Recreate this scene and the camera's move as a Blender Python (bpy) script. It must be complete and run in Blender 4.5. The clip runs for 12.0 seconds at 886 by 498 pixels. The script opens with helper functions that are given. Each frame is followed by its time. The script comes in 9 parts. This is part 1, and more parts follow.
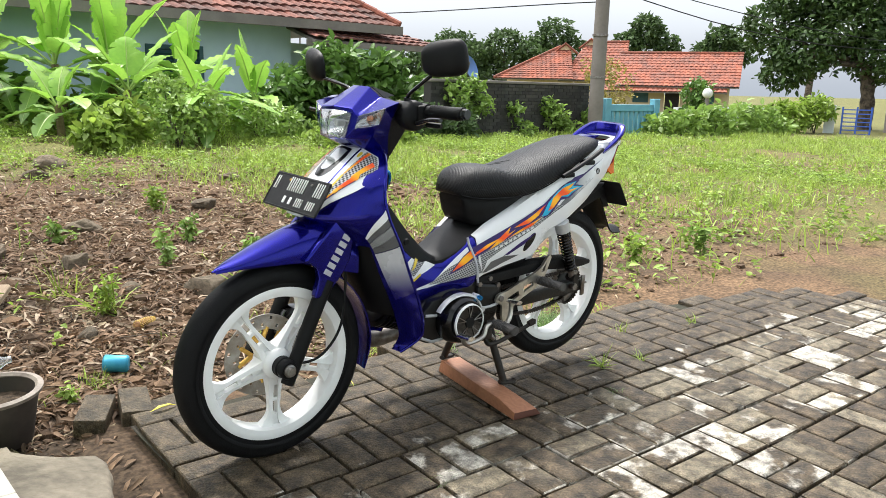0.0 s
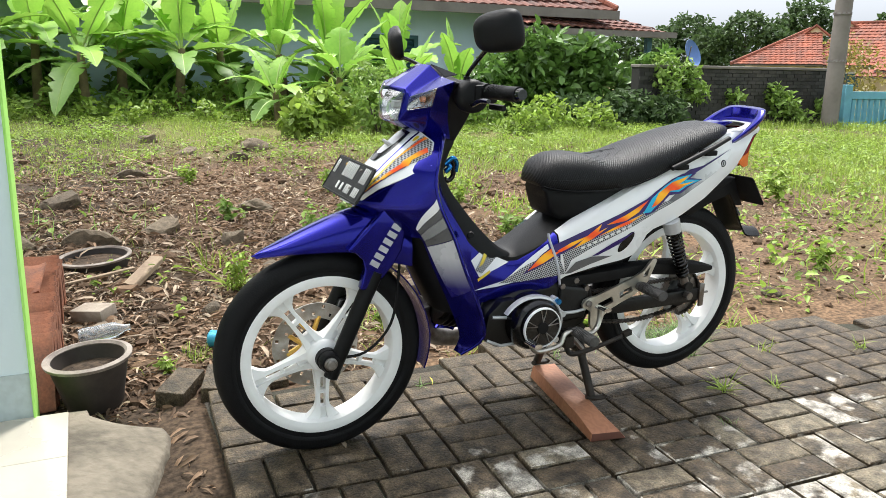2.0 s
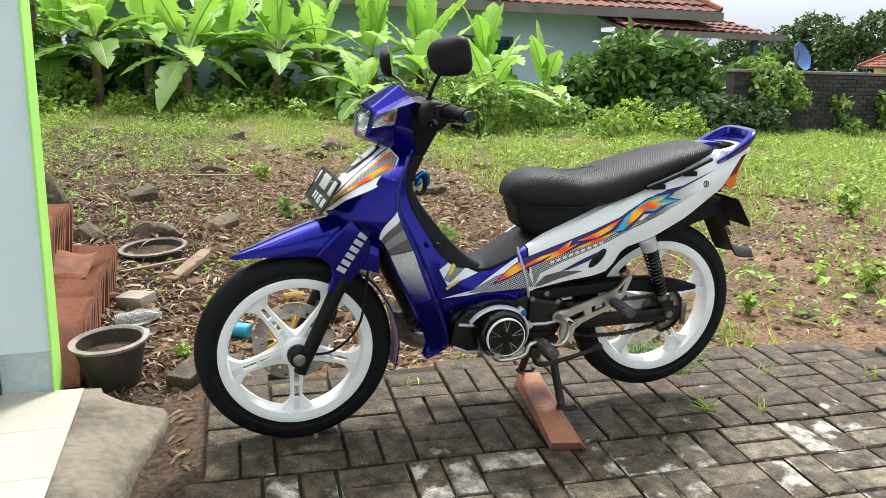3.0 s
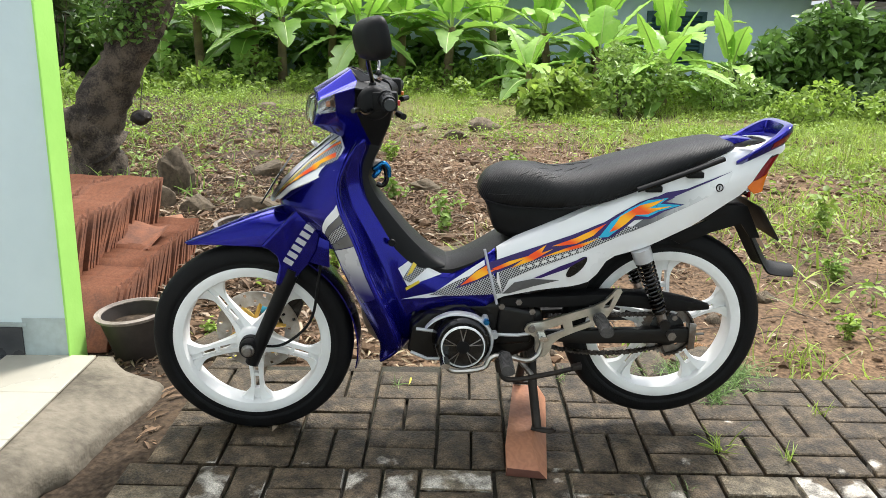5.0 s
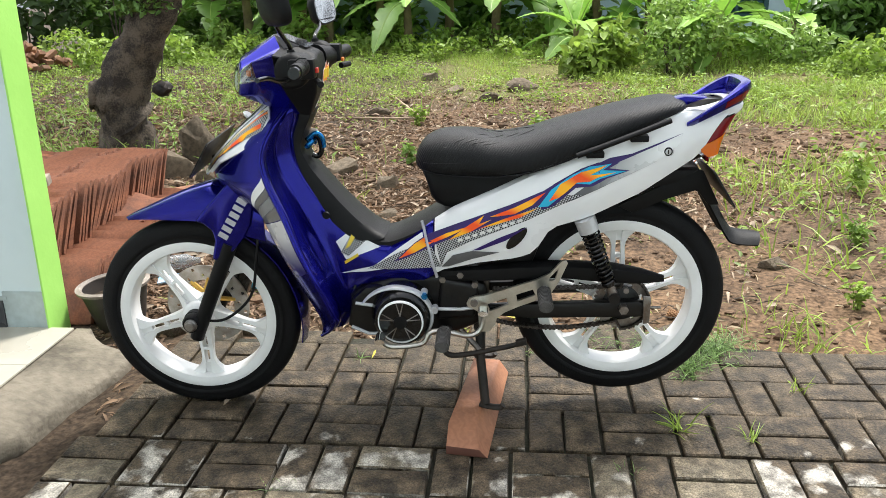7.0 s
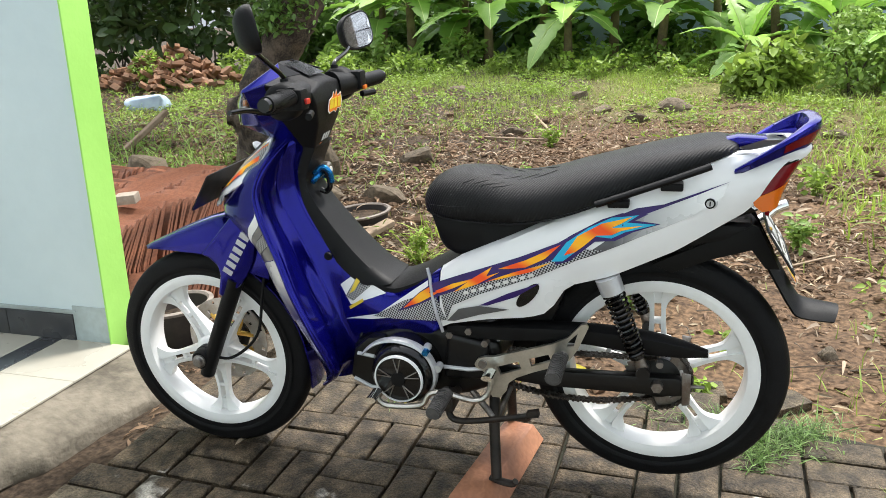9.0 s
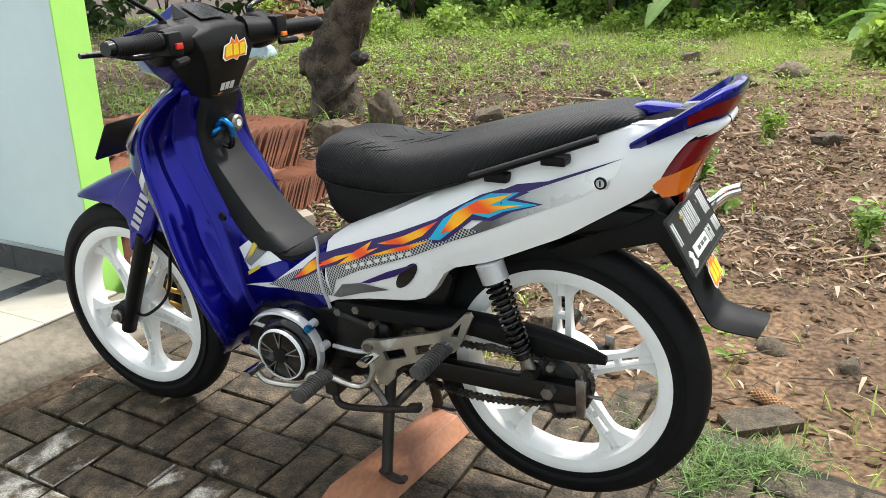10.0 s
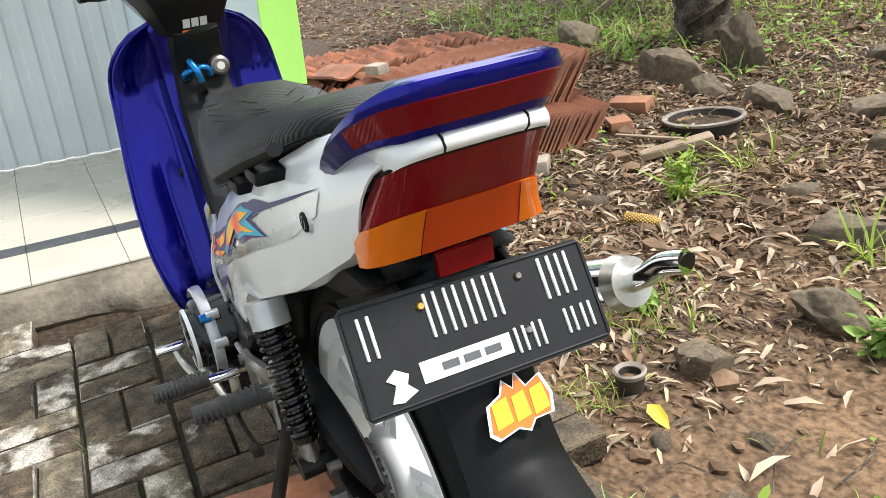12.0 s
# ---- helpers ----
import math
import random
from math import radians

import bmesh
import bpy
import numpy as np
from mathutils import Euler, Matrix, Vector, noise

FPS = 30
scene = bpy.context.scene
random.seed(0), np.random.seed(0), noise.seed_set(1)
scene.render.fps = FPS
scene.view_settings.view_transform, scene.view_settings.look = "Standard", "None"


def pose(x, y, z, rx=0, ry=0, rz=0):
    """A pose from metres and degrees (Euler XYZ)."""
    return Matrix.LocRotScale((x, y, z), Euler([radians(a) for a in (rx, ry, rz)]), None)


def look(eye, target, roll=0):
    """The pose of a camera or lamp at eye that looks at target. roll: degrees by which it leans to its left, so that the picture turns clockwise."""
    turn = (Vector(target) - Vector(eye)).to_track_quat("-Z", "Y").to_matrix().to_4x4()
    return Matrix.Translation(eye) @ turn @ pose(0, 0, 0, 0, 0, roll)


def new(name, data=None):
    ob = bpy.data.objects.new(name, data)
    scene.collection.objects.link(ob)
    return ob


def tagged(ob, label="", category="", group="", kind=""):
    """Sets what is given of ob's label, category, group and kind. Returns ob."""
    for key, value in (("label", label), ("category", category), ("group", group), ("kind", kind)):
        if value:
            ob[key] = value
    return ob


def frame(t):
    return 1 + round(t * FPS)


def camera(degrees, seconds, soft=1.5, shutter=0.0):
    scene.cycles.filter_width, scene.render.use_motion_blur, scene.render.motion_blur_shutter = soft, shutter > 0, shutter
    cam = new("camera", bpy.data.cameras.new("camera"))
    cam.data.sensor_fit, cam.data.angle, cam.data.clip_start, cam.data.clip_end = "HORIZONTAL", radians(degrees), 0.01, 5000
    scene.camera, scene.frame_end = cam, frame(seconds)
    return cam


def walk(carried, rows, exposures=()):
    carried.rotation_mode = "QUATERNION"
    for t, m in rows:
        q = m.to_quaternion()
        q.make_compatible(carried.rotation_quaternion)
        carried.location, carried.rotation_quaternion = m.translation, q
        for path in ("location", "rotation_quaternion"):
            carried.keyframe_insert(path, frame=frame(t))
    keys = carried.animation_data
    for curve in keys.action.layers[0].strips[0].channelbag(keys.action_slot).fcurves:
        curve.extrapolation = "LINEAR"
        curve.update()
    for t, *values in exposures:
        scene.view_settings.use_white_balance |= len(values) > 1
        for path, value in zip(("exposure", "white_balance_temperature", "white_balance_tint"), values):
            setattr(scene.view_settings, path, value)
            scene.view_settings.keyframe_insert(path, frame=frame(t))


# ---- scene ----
cam = camera(58.6, 12.0, 0.6)
PATH = [
    (0, (-1.040, -1.916, 1.045), (0.247, -0.437, 0.646), 1.15),
    (0.5, (-0.991, -1.903, 1.039), (0.254, -0.392, 0.629), 1.26),
    (1, (-0.887, -1.902, 1.017), (0.248, -0.315, 0.579), 0.32),
    (1.5, (-0.745, -1.923, 1.005), (0.248, -0.245, 0.559), 0.33),
    (2, (-0.552, -1.991, 1.025), (0.261, -0.216, 0.590), 0.73),
    (2.5, (-0.386, -2.148, 1.080), (0.307, -0.323, 0.646), 1.33),
    (3, (-0.228, -2.231, 1.092), (0.335, -0.364, 0.647), 1.43),
    (3.2, (-0.136, -2.207, 1.087), (0.361, -0.327, 0.619), 1.60),
    (4.8, (0.423, -2.205, 1.119), (0.511, -0.271, 0.615), 2.10),
    (5, (0.475, -2.156, 1.120), (0.532, -0.223, 0.611), 1.27),
    (5.5, (0.569, -2.054, 1.112), (0.539, -0.122, 0.596), 0.34),
    (6, (0.654, -2.041, 1.110), (0.574, -0.122, 0.553), 0.38),
    (6.5, (0.766, -2.063, 1.111), (0.669, -0.156, 0.514), 0.19),
    (6.7, (0.797, -2.067, 1.123), (0.692, -0.163, 0.519), -0.40),
    (8.5, (1.018, -1.912, 1.124), (0.663, -0.022, 0.573), -1.40),
    (9, (1.194, -1.762, 1.133), (0.636, 0.076, 0.575), -1.58),
    (9.5, (1.466, -1.621, 1.137), (0.701, 0.126, 0.536), -0.82),
    (10, (1.613, -1.381, 1.092), (0.748, 0.301, 0.441), -0.92),
    (10.5, (1.758, -1.108, 1.086), (0.756, 0.484, 0.409), -2.40),
    (11, (1.932, -0.863, 1.100), (0.675, 0.525, 0.396), -2.58),
    (11.5, (1.992, -0.590, 1.048), (0.558, 0.582, 0.294), -2.58),
    (12, (1.989, -0.334, 1.045), (0.355, 0.498, 0.247), -4.45),
]
walk(cam, [(t, look(eye, target, roll)) for t, eye, target, roll in PATH])

# the paved yard slopes a little: everything that stands on it is laid out level and tilted by YARD
YARD = Matrix.Rotation(radians(2.91), 4, Vector((0.9749, -0.2226, 0.0)))
BIKE = YARD @ Matrix.Translation((0.0, 0.032, 0.0))

# ---- light ----
world = bpy.data.worlds.new("sky")
scene.world = world
world.use_nodes = True
wn = world.node_tree.nodes
sky = wn.new("ShaderNodeTexSky")
sky.sky_type, sky.sun_disc = "NISHITA", False
sky.sun_elevation, sky.sun_rotation = radians(58), radians(-50)
sky.air_density, sky.dust_density, sky.ozone_density = 1.2, 6.0, 1.0
hazy = wn.new("ShaderNodeHueSaturation")
hazy.inputs["Saturation"].default_value = 0.22
hazy.inputs["Value"].default_value = 1.2
world.node_tree.links.new(sky.outputs[0], hazy.inputs["Color"])
# thin bright cloud over the whole sky
cloud = wn.new("ShaderNodeMix")
cloud.data_type, cloud.blend_type = "RGBA", "ADD"
cloud.inputs["Factor"].default_value = 1.0
world.node_tree.links.new(hazy.outputs[0], [i for i in cloud.inputs if i.name == "A" and i.type == "RGBA"][0])
[i for i in cloud.inputs if i.name == "B" and i.type == "RGBA"][0].default_value = (2.30, 2.55, 2.95, 1)
world.node_tree.links.new([o for o in cloud.outputs if o.type == "RGBA"][0], wn["Background"].inputs[0])
wn["Background"].inputs[1].default_value = 0.15
sun = new("sun", bpy.data.lights.new("sun", "SUN"))
sun.data.energy, sun.data.angle, sun.data.color = 3.9, radians(11), (1.0, 0.97, 0.92)
sun.matrix_world = look((8, 9, 20), (0, 0, 0))
scene.view_settings.exposure = 0.48


# ---- materials ----
def mat(name, a, b=None, scale=30.0, rough=0.6, metal=0.0, bump=0.0, bump_scale=None, fine=0.25, spread=0.35, coat=0.0, spec=0.5, island=0.0, obj=0.0, rough_var=0.12):
    """A node material: two colours mixed by coarse and fine noise, gloss that varies and a fine relief."""
    m = bpy.data.materials.new(name)
    m.use_nodes = True
    n, l = m.node_tree.nodes, m.node_tree.links
    p = n["Principled BSDF"]
    b = b or tuple(0.75 * v for v in a)
    co = n.new("ShaderNodeTexCoord")
    big, small = n.new("ShaderNodeTexNoise"), n.new("ShaderNodeTexNoise")
    for t, s, d in ((big, scale, 6.0), (small, scale * 9, 3.0)):
        t.inputs["Scale"].default_value, t.inputs["Detail"].default_value = s, d
        l.new(co.outputs["Object"], t.inputs["Vector"])
    add = n.new("ShaderNodeMath")
    add.operation = "MULTIPLY_ADD"
    add.inputs[1].default_value = fine
    l.new(small.outputs["Fac"], add.inputs[0])
    l.new(big.outputs["Fac"], add.inputs[2])
    ramp = n.new("ShaderNodeValToRGB")
    mid = 0.5 + fine * 0.5
    ramp.color_ramp.elements[0].position, ramp.color_ramp.elements[1].position = max(0.0, mid - spread * 0.5), min(1.0, mid + spread * 0.5)
    ramp.color_ramp.elements[0].color, ramp.color_ramp.elements[1].color = (*b, 1), (*a, 1)
    l.new(add.outputs[0], ramp.inputs[0])
    out = ramp.outputs[0]
    if island or obj:
        src = n.new("ShaderNodeObjectInfo" if obj else "ShaderNodeNewGeometry")
        rnd = src.outputs["Random"] if obj else src.outputs["Random Per Island"]
        mr = n.new("ShaderNodeMapRange")
        k = obj or island
        mr.inputs["To Min"].default_value, mr.inputs["To Max"].default_value = 1 - k, 1 + k
        l.new(rnd, mr.inputs[0])
        hs = n.new("ShaderNodeHueSaturation")
        l.new(mr.outputs[0], hs.inputs["Value"])
        l.new(out, hs.inputs["Color"])
        out = hs.outputs[0]
    l.new(out, p.inputs["Base Color"])
    rr = n.new("ShaderNodeMapRange")
    rr.inputs["To Min"].default_value, rr.inputs["To Max"].default_value = max(0.02, rough - rough_var), min(1.0, rough + rough_var)
    l.new(big.outputs["Fac"], rr.inputs[0])
    l.new(rr.outputs[0], p.inputs["Roughness"])
    p.inputs["Metallic"].default_value = metal
    p.inputs["Coat Weight"].default_value = coat
    p.inputs["Coat Roughness"].default_value = 0.04
    p.inputs["Specular IOR Level"].default_value = spec
    if bump:
        t = n.new("ShaderNodeTexNoise")
        t.inputs["Scale"].default_value, t.inputs["Detail"].default_value = bump_scale or scale * 5, 5.0
        l.new(co.outputs["Object"], t.inputs["Vector"])
        bp = n.new("ShaderNodeBump")
        bp.inputs["Strength"].default_value, bp.inputs["Distance"].default_value = bump, 0.01
        l.new(t.outputs["Fac"], bp.inputs["Height"])
        l.new(bp.outputs[0], p.inputs["Normal"])
    return m


BLUE = mat("blue_paint", (0.0058, 0.0052, 0.225), (0.0046, 0.004, 0.170), 6, 0.18, 0.74, coat=0.30, spec=0.3, spread=0.6, rough_var=0.04)
WHITE = mat("white_paint", (0.80, 0.80, 0.80), (0.76, 0.76, 0.77), 5, 0.3, coat=0.7, rough_var=0.08)
RIM_WHITE = mat("rim_paint", (0.88, 0.88, 0.88), (0.80, 0.80, 0.79), 14, 0.38, coat=0.3, spread=0.5)
TYRE = mat("tyre_rubber", (0.007, 0.007, 0.008), (0.004, 0.004, 0.0045), 25, 0.62, bump=0.15, bump_scale=220, spec=0.18)
BLACK = mat("black_plastic", (0.006, 0.006, 0.0065), (0.004, 0.004, 0.0045), 30, 0.5, bump=0.12, bump_scale=700, spec=0.18)
BLACK_GLOSS = mat("black_gloss", (0.006, 0.006, 0.0065), (0.004, 0.004, 0.004), 20, 0.2, coat=0.3, spec=0.3)
CASE = mat("black_engine_paint", (0.005, 0.005, 0.0055), (0.008, 0.0072, 0.0065), 18, 0.34, 0.0, bump=0.1, spec=0.3)
VINYL = mat("seat_vinyl", (0.009, 0.009, 0.0096), (0.006, 0.006, 0.0064), 8, 0.40, bump=0.2, bump_scale=500, spec=0.17)
def ribbed(m, spacing, across, depth):
    """Adds fine parallel ribs to the relief of a material."""
    n, l = m.node_tree.nodes, m.node_tree.links
    p = n["Principled BSDF"]
    co, dot, mp, w, bp = n.new("ShaderNodeTexCoord"), n.new("ShaderNodeVectorMath"), n.new("ShaderNodeCombineXYZ"), n.new("ShaderNodeTexWave"), n.new("ShaderNodeBump")
    dot.operation = "DOT_PRODUCT"
    dot.inputs[1].default_value = across
    w.bands_direction = "X"
    w.inputs["Scale"].default_value, w.inputs["Distortion"].default_value = 0.314 / spacing, 0.15
    bp.inputs["Strength"].default_value, bp.inputs["Distance"].default_value = 0.5, depth
    l.new(co.outputs["Object"], dot.inputs[0])
    l.new(dot.outputs["Value"], mp.inputs[0])
    l.new(mp.outputs[0], w.inputs["Vector"])
    l.new(w.outputs["Fac"], bp.inputs["Height"])
    if p.inputs["Normal"].links:
        l.new(p.inputs["Normal"].links[0].from_socket, bp.inputs["Normal"])
    l.new(bp.outputs[0], p.inputs["Normal"])


ribbed(VINYL, 0.0062, (0.87, -0.38, -0.45), 0.0011)
MATBLACK = mat("column_plastic", (0.011, 0.011, 0.0115), (0.007, 0.007, 0.0075), 12, 0.5, bump=0.1, bump_scale=600, spec=0.18)
SILVER = mat("silver_paint", (0.60, 0.61, 0.62), (0.50, 0.50, 0.52), 15, 0.32, 0.35, coat=0.3)
ALU = mat("cast_aluminium", (0.62, 0.60, 0.54), (0.42, 0.40, 0.35), 22, 0.34, 0.9, bump=0.05)
CHROME = mat("chrome", (0.86, 0.86, 0.86), (0.78, 0.78, 0.77), 12, 0.1, 1.0, rough_var=0.05)
STEEL = mat("dull_steel", (0.30, 0.29, 0.28), (0.16, 0.13, 0.11), 30, 0.42, 0.85)
RUSTY = mat("rusty_black_steel", (0.010, 0.009, 0.008), (0.030, 0.021, 0.015), 26, 0.6, 0.3, bump=0.15)
CHAINM = mat("chain_steel", (0.10, 0.09, 0.08), (0.05, 0.04, 0.035), 60, 0.45, 0.8)
GOLD = mat("gold_anodised", (0.65, 0.42, 0.10), (0.5, 0.3, 0.07), 30, 0.35, 0.9)
DISC = mat("brake_steel", (0.42, 0.40, 0.37), (0.30, 0.27, 0.23), 40, 0.35, 0.9)
GREY_DECAL = mat("grey_sticker", (0.10, 0.10, 0.105), (0.07, 0.07, 0.075), 20, 0.3, coat=0.5)
SILVER_DECAL = mat("silver_sticker", (0.50, 0.50, 0.53), (0.42, 0.42, 0.46), 9, 0.35, 0.2, coat=0.5)
MID_DECAL = mat("mid_grey_sticker", (0.26, 0.26, 0.28), (0.20, 0.20, 0.22), 9, 0.3, coat=0.5)
PURPLE = mat("purple_sticker", (0.030, 0.010, 0.12), (0.022, 0.008, 0.09), 20, 0.4, coat=0.1, spec=0.3)
CYAN = mat("cyan_sticker", (0.015, 0.42, 0.66), (0.012, 0.34, 0.56), 20, 0.4, coat=0.1, spec=0.3)
YELLOW = mat("yellow_sticker", (0.85, 0.62, 0.03), None, 20, 0.35, coat=0.4)
ORANGE = mat("orange_sticker", (0.85, 0.20, 0.02), None, 20, 0.35, coat=0.4)
RED_P = mat("red_plastic", (0.55, 0.02, 0.015), None, 20, 0.3, coat=0.4)
PLATE = mat("number_plate_black", (0.014, 0.014, 0.0155), (0.019, 0.019, 0.020), 30, 0.45, 0.0, bump=0.03, spec=0.2)
LETTER = mat("plate_white", (0.72, 0.72, 0.70), (0.6, 0.6, 0.58), 50, 0.5)
BLUE_METAL = mat("blue_anodised", (0.02, 0.22, 0.55), None, 20, 0.25, 0.8)
REFLECT = mat("reflector_bowl", (0.62, 0.62, 0.63), (0.30, 0.30, 0.31), 45, 0.16, 1.0, bump=0.35, bump_scale=90)
GREY_GLASS = mat("dial_glass", (0.045, 0.048, 0.052), None, 10, 0.10, coat=0.2, spec=0.3)


def decal_fade():
    """Orange that turns to yellow along the panel, in slanting bands."""
    m = bpy.data.materials.new("flame_sticker")
    m.use_nodes = True
    n, l = m.node_tree.nodes, m.node_tree.links
    co, mp, w, r = n.new("ShaderNodeTexCoord"), n.new("ShaderNodeMapping"), n.new("ShaderNodeTexWave"), n.new("ShaderNodeValToRGB")
    mp.inputs["Rotation"].default_value = (0, radians(62), 0)
    w.inputs["Scale"].default_value, w.inputs["Distortion"].default_value, w.inputs["Detail"].default_value = 4.0, 3.0, 2.0
    w.bands_direction = "X"
    r.color_ramp.elements[0].position, r.color_ramp.elements[1].position = 0.1, 0.9
    r.color_ramp.elements[0].color, r.color_ramp.elements[1].color = (0.86, 0.085, 0.008, 1), (0.95, 0.44, 0.012, 1)
    l.new(co.outputs["Object"], mp.inputs[0])
    l.new(mp.outputs[0], w.inputs["Vector"])
    l.new(w.outputs["Fac"], r.inputs[0])
    l.new(r.outputs[0], n["Principled BSDF"].inputs["Base Color"])
    n["Principled BSDF"].inputs["Roughness"].default_value = 0.42
    n["Principled BSDF"].inputs["Specular IOR Level"].default_value = 0.3
    return m


def fade_mat(name, dark, dark2, pale, axis, lo, hi):
    """A print that fades from one colour into another along an axis."""
    m = mat(name, dark, dark2, 6, 0.28, 0.1, coat=0.6)
    n, l = m.node_tree.nodes, m.node_tree.links
    p = n["Principled BSDF"]
    blue = p.inputs["Base Color"].links[0].from_socket
    co, sp, mr, mx = n.new("ShaderNodeTexCoord"), n.new("ShaderNodeSeparateXYZ"), n.new("ShaderNodeMapRange"), n.new("ShaderNodeMix")
    mr.inputs["From Min"].default_value, mr.inputs["From Max"].default_value = lo, hi
    mx.data_type = "RGBA"
    l.new(co.outputs["Object"], sp.inputs[0])
    l.new(sp.outputs[axis], mr.inputs[0])
    l.new(mr.outputs[0], mx.inputs["Factor"])
    l.new(blue, [i for i in mx.inputs if i.name == "A" and i.type == "RGBA"][0])
    [i for i in mx.inputs if i.name == "B" and i.type == "RGBA"][0].default_value = (*pale, 1)
    l.new([o for o in mx.outputs if o.type == "RGBA"][0], p.inputs["Base Color"])
    return m


FADE = fade_mat("silver_fade_sticker", (0.008, 0.005, 0.15), (0.006, 0.004, 0.12), (0.50, 0.50, 0.53), "Z", 0.47, 0.56)
GREY_FADE = fade_mat("grey_fade_sticker", (0.085, 0.085, 0.095), (0.06, 0.06, 0.068), (0.80, 0.80, 0.80), "X", 1.08, 1.265)


def checker(name, scale, a, b, axis=(0, 0, 0)):
    m = bpy.data.materials.new(name)
    m.use_nodes = True
    n, l = m.node_tree.nodes, m.node_tree.links
    co, mp, c = n.new("ShaderNodeTexCoord"), n.new("ShaderNodeMapping"), n.new("ShaderNodeTexChecker")
    mp.inputs["Rotation"].default_value = axis
    mp.inputs["Scale"].default_value = (1, 0, 1)
    c.inputs["Scale"].default_value = scale
    c.inputs["Color1"].default_value, c.inputs["Color2"].default_value = (*a, 1), (*b, 1)
    l.new(co.outputs["Object"], mp.inputs[0])
    l.new(mp.outputs[0], c.inputs[0])
    l.new(c.outputs[0], n["Principled BSDF"].inputs["Base Color"])
    n["Principled BSDF"].inputs["Roughness"].default_value = 0.4
    n["Principled BSDF"].inputs["Specular IOR Level"].default_value = 0.3
    return m


def clear(name, tint, rough=0.03, solid=0.0):
    m = mat(name, tint, tint, 10, rough, coat=0.5 * (solid == 0), spec=0.5 if solid == 0 else 0.25, rough_var=0.02)
    m.node_tree.nodes["Principled BSDF"].inputs["Transmission Weight"].default_value = 1.0 - solid
    m.node_tree.nodes["Principled BSDF"].inputs["IOR"].default_value = 1.45
    return m


FLAME = decal_fade()
CARBON = checker("carbon_sticker", 260, (0.45, 0.45, 0.46), (0.015, 0.015, 0.016), (0, radians(20), 0))
LENS = clear("clear_lens", (0.95, 0.96, 0.97))
RED_LENS = clear("red_lens", (0.20, 0.002, 0.006), 0.06, 0.8)
AMBER_LENS = clear("amber_lens", (0.78, 0.17, 0.006), 0.08, 0.7)
ORANGE_LENS = clear("orange_lens", (0.60, 0.065, 0.005), 0.08, 0.7)
for m in (RED_LENS, AMBER_LENS, ORANGE_LENS):
    # moulded prism ribs on the inside of the lens
    n, l = m.node_tree.nodes, m.node_tree.links
    co, w, bp = n.new("ShaderNodeTexCoord"), n.new("ShaderNodeTexWave"), n.new("ShaderNodeBump")
    w.bands_direction = "Y"
    w.inputs["Scale"].default_value, w.inputs["Distortion"].default_value = 120.0, 0.0
    bp.inputs["Strength"].default_value, bp.inputs["Distance"].default_value = 0.07, 0.001
    l.new(co.outputs["Object"], w.inputs["Vector"])
    l.new(w.outputs["Fac"], bp.inputs["Height"])
    l.new(bp.outputs[0], n["Principled BSDF"].inputs["Normal"])
MIRROR = mat("mirror_glass", (0.9, 0.92, 0.94), (0.88, 0.9, 0.93), 3, 0.02, 1.0, rough_var=0.0)


# ---- shape helpers ----
def link_mesh(name, bm, material, parent=None, label="", smooth=True, angle=38, **tags):
    me = bpy.data.meshes.new(name)
    bmesh.ops.recalc_face_normals(bm, faces=bm.faces)
    bm.to_mesh(me)
    bm.free()
    me.materials.append(material)
    if smooth:
        me.shade_smooth()
        me.set_sharp_from_angle(angle=radians(angle))
    ob = new(name, me)
    ob.parent = parent
    return tagged(ob, label, **tags)


def part(name, bm, material, parent, label="", smooth=True, angle=38):
    return link_mesh(name, bm, material, parent, label, smooth, angle)


def empty(name, m, label, category, group="", kind=""):
    ob = new(name)
    ob.empty_display_size = 0.1
    ob.matrix_world = m
    return tagged(ob, label, category, group, kind)


def put(bm, verts, faces):
    vs = [bm.verts.new(v) for v in verts]
    for f in faces:
        try:
            bm.faces.new([vs[i] for i in f])
        except ValueError:
            pass
    return vs


def grid_into(bm, rows, closed=False):
    """Quads between rows of points; closed joins each row's ends."""
    vs = [[bm.verts.new(p) for p in row] for row in rows]
    m = len(rows[0])
    for i in range(len(rows) - 1):
        for j in range(m if closed else m - 1):
            k = (j + 1) % m
            bm.faces.new((vs[i][j], vs[i + 1][j], vs[i + 1][k], vs[i][k]))
    return vs


def loft(rows, closed=True, caps=True):
    bm = bmesh.new()
    vs = grid_into(bm, rows, closed)
    if caps and closed:
        bm.faces.new(vs[0])
        bm.faces.new(vs[-1])
    return bm


def solid(bm, thick, face=None):
    """Gives an open sheet a thickness, inwards; face: the way that its outer side looks."""
    bmesh.ops.recalc_face_normals(bm, faces=bm.faces)
    if face is not None:
        bm.normal_update()
        for f in bm.faces:
            f.tag = False
        for f in bm.faces[:]:
            if f.tag:
                continue
            island, todo = [], [f]
            f.tag = True
            while todo:
                g = todo.pop()
                island.append(g)
                for e in g.edges:
                    for h in e.link_faces:
                        if not h.tag:
                            h.tag = True
                            todo.append(h)
            if sum((g.normal * g.calc_area() for g in island), Vector()).dot(Vector(face)) < 0:
                bmesh.ops.reverse_faces(bm, faces=island)
    bmesh.ops.solidify(bm, geom=bm.faces[:], thickness=thick)
    return bm


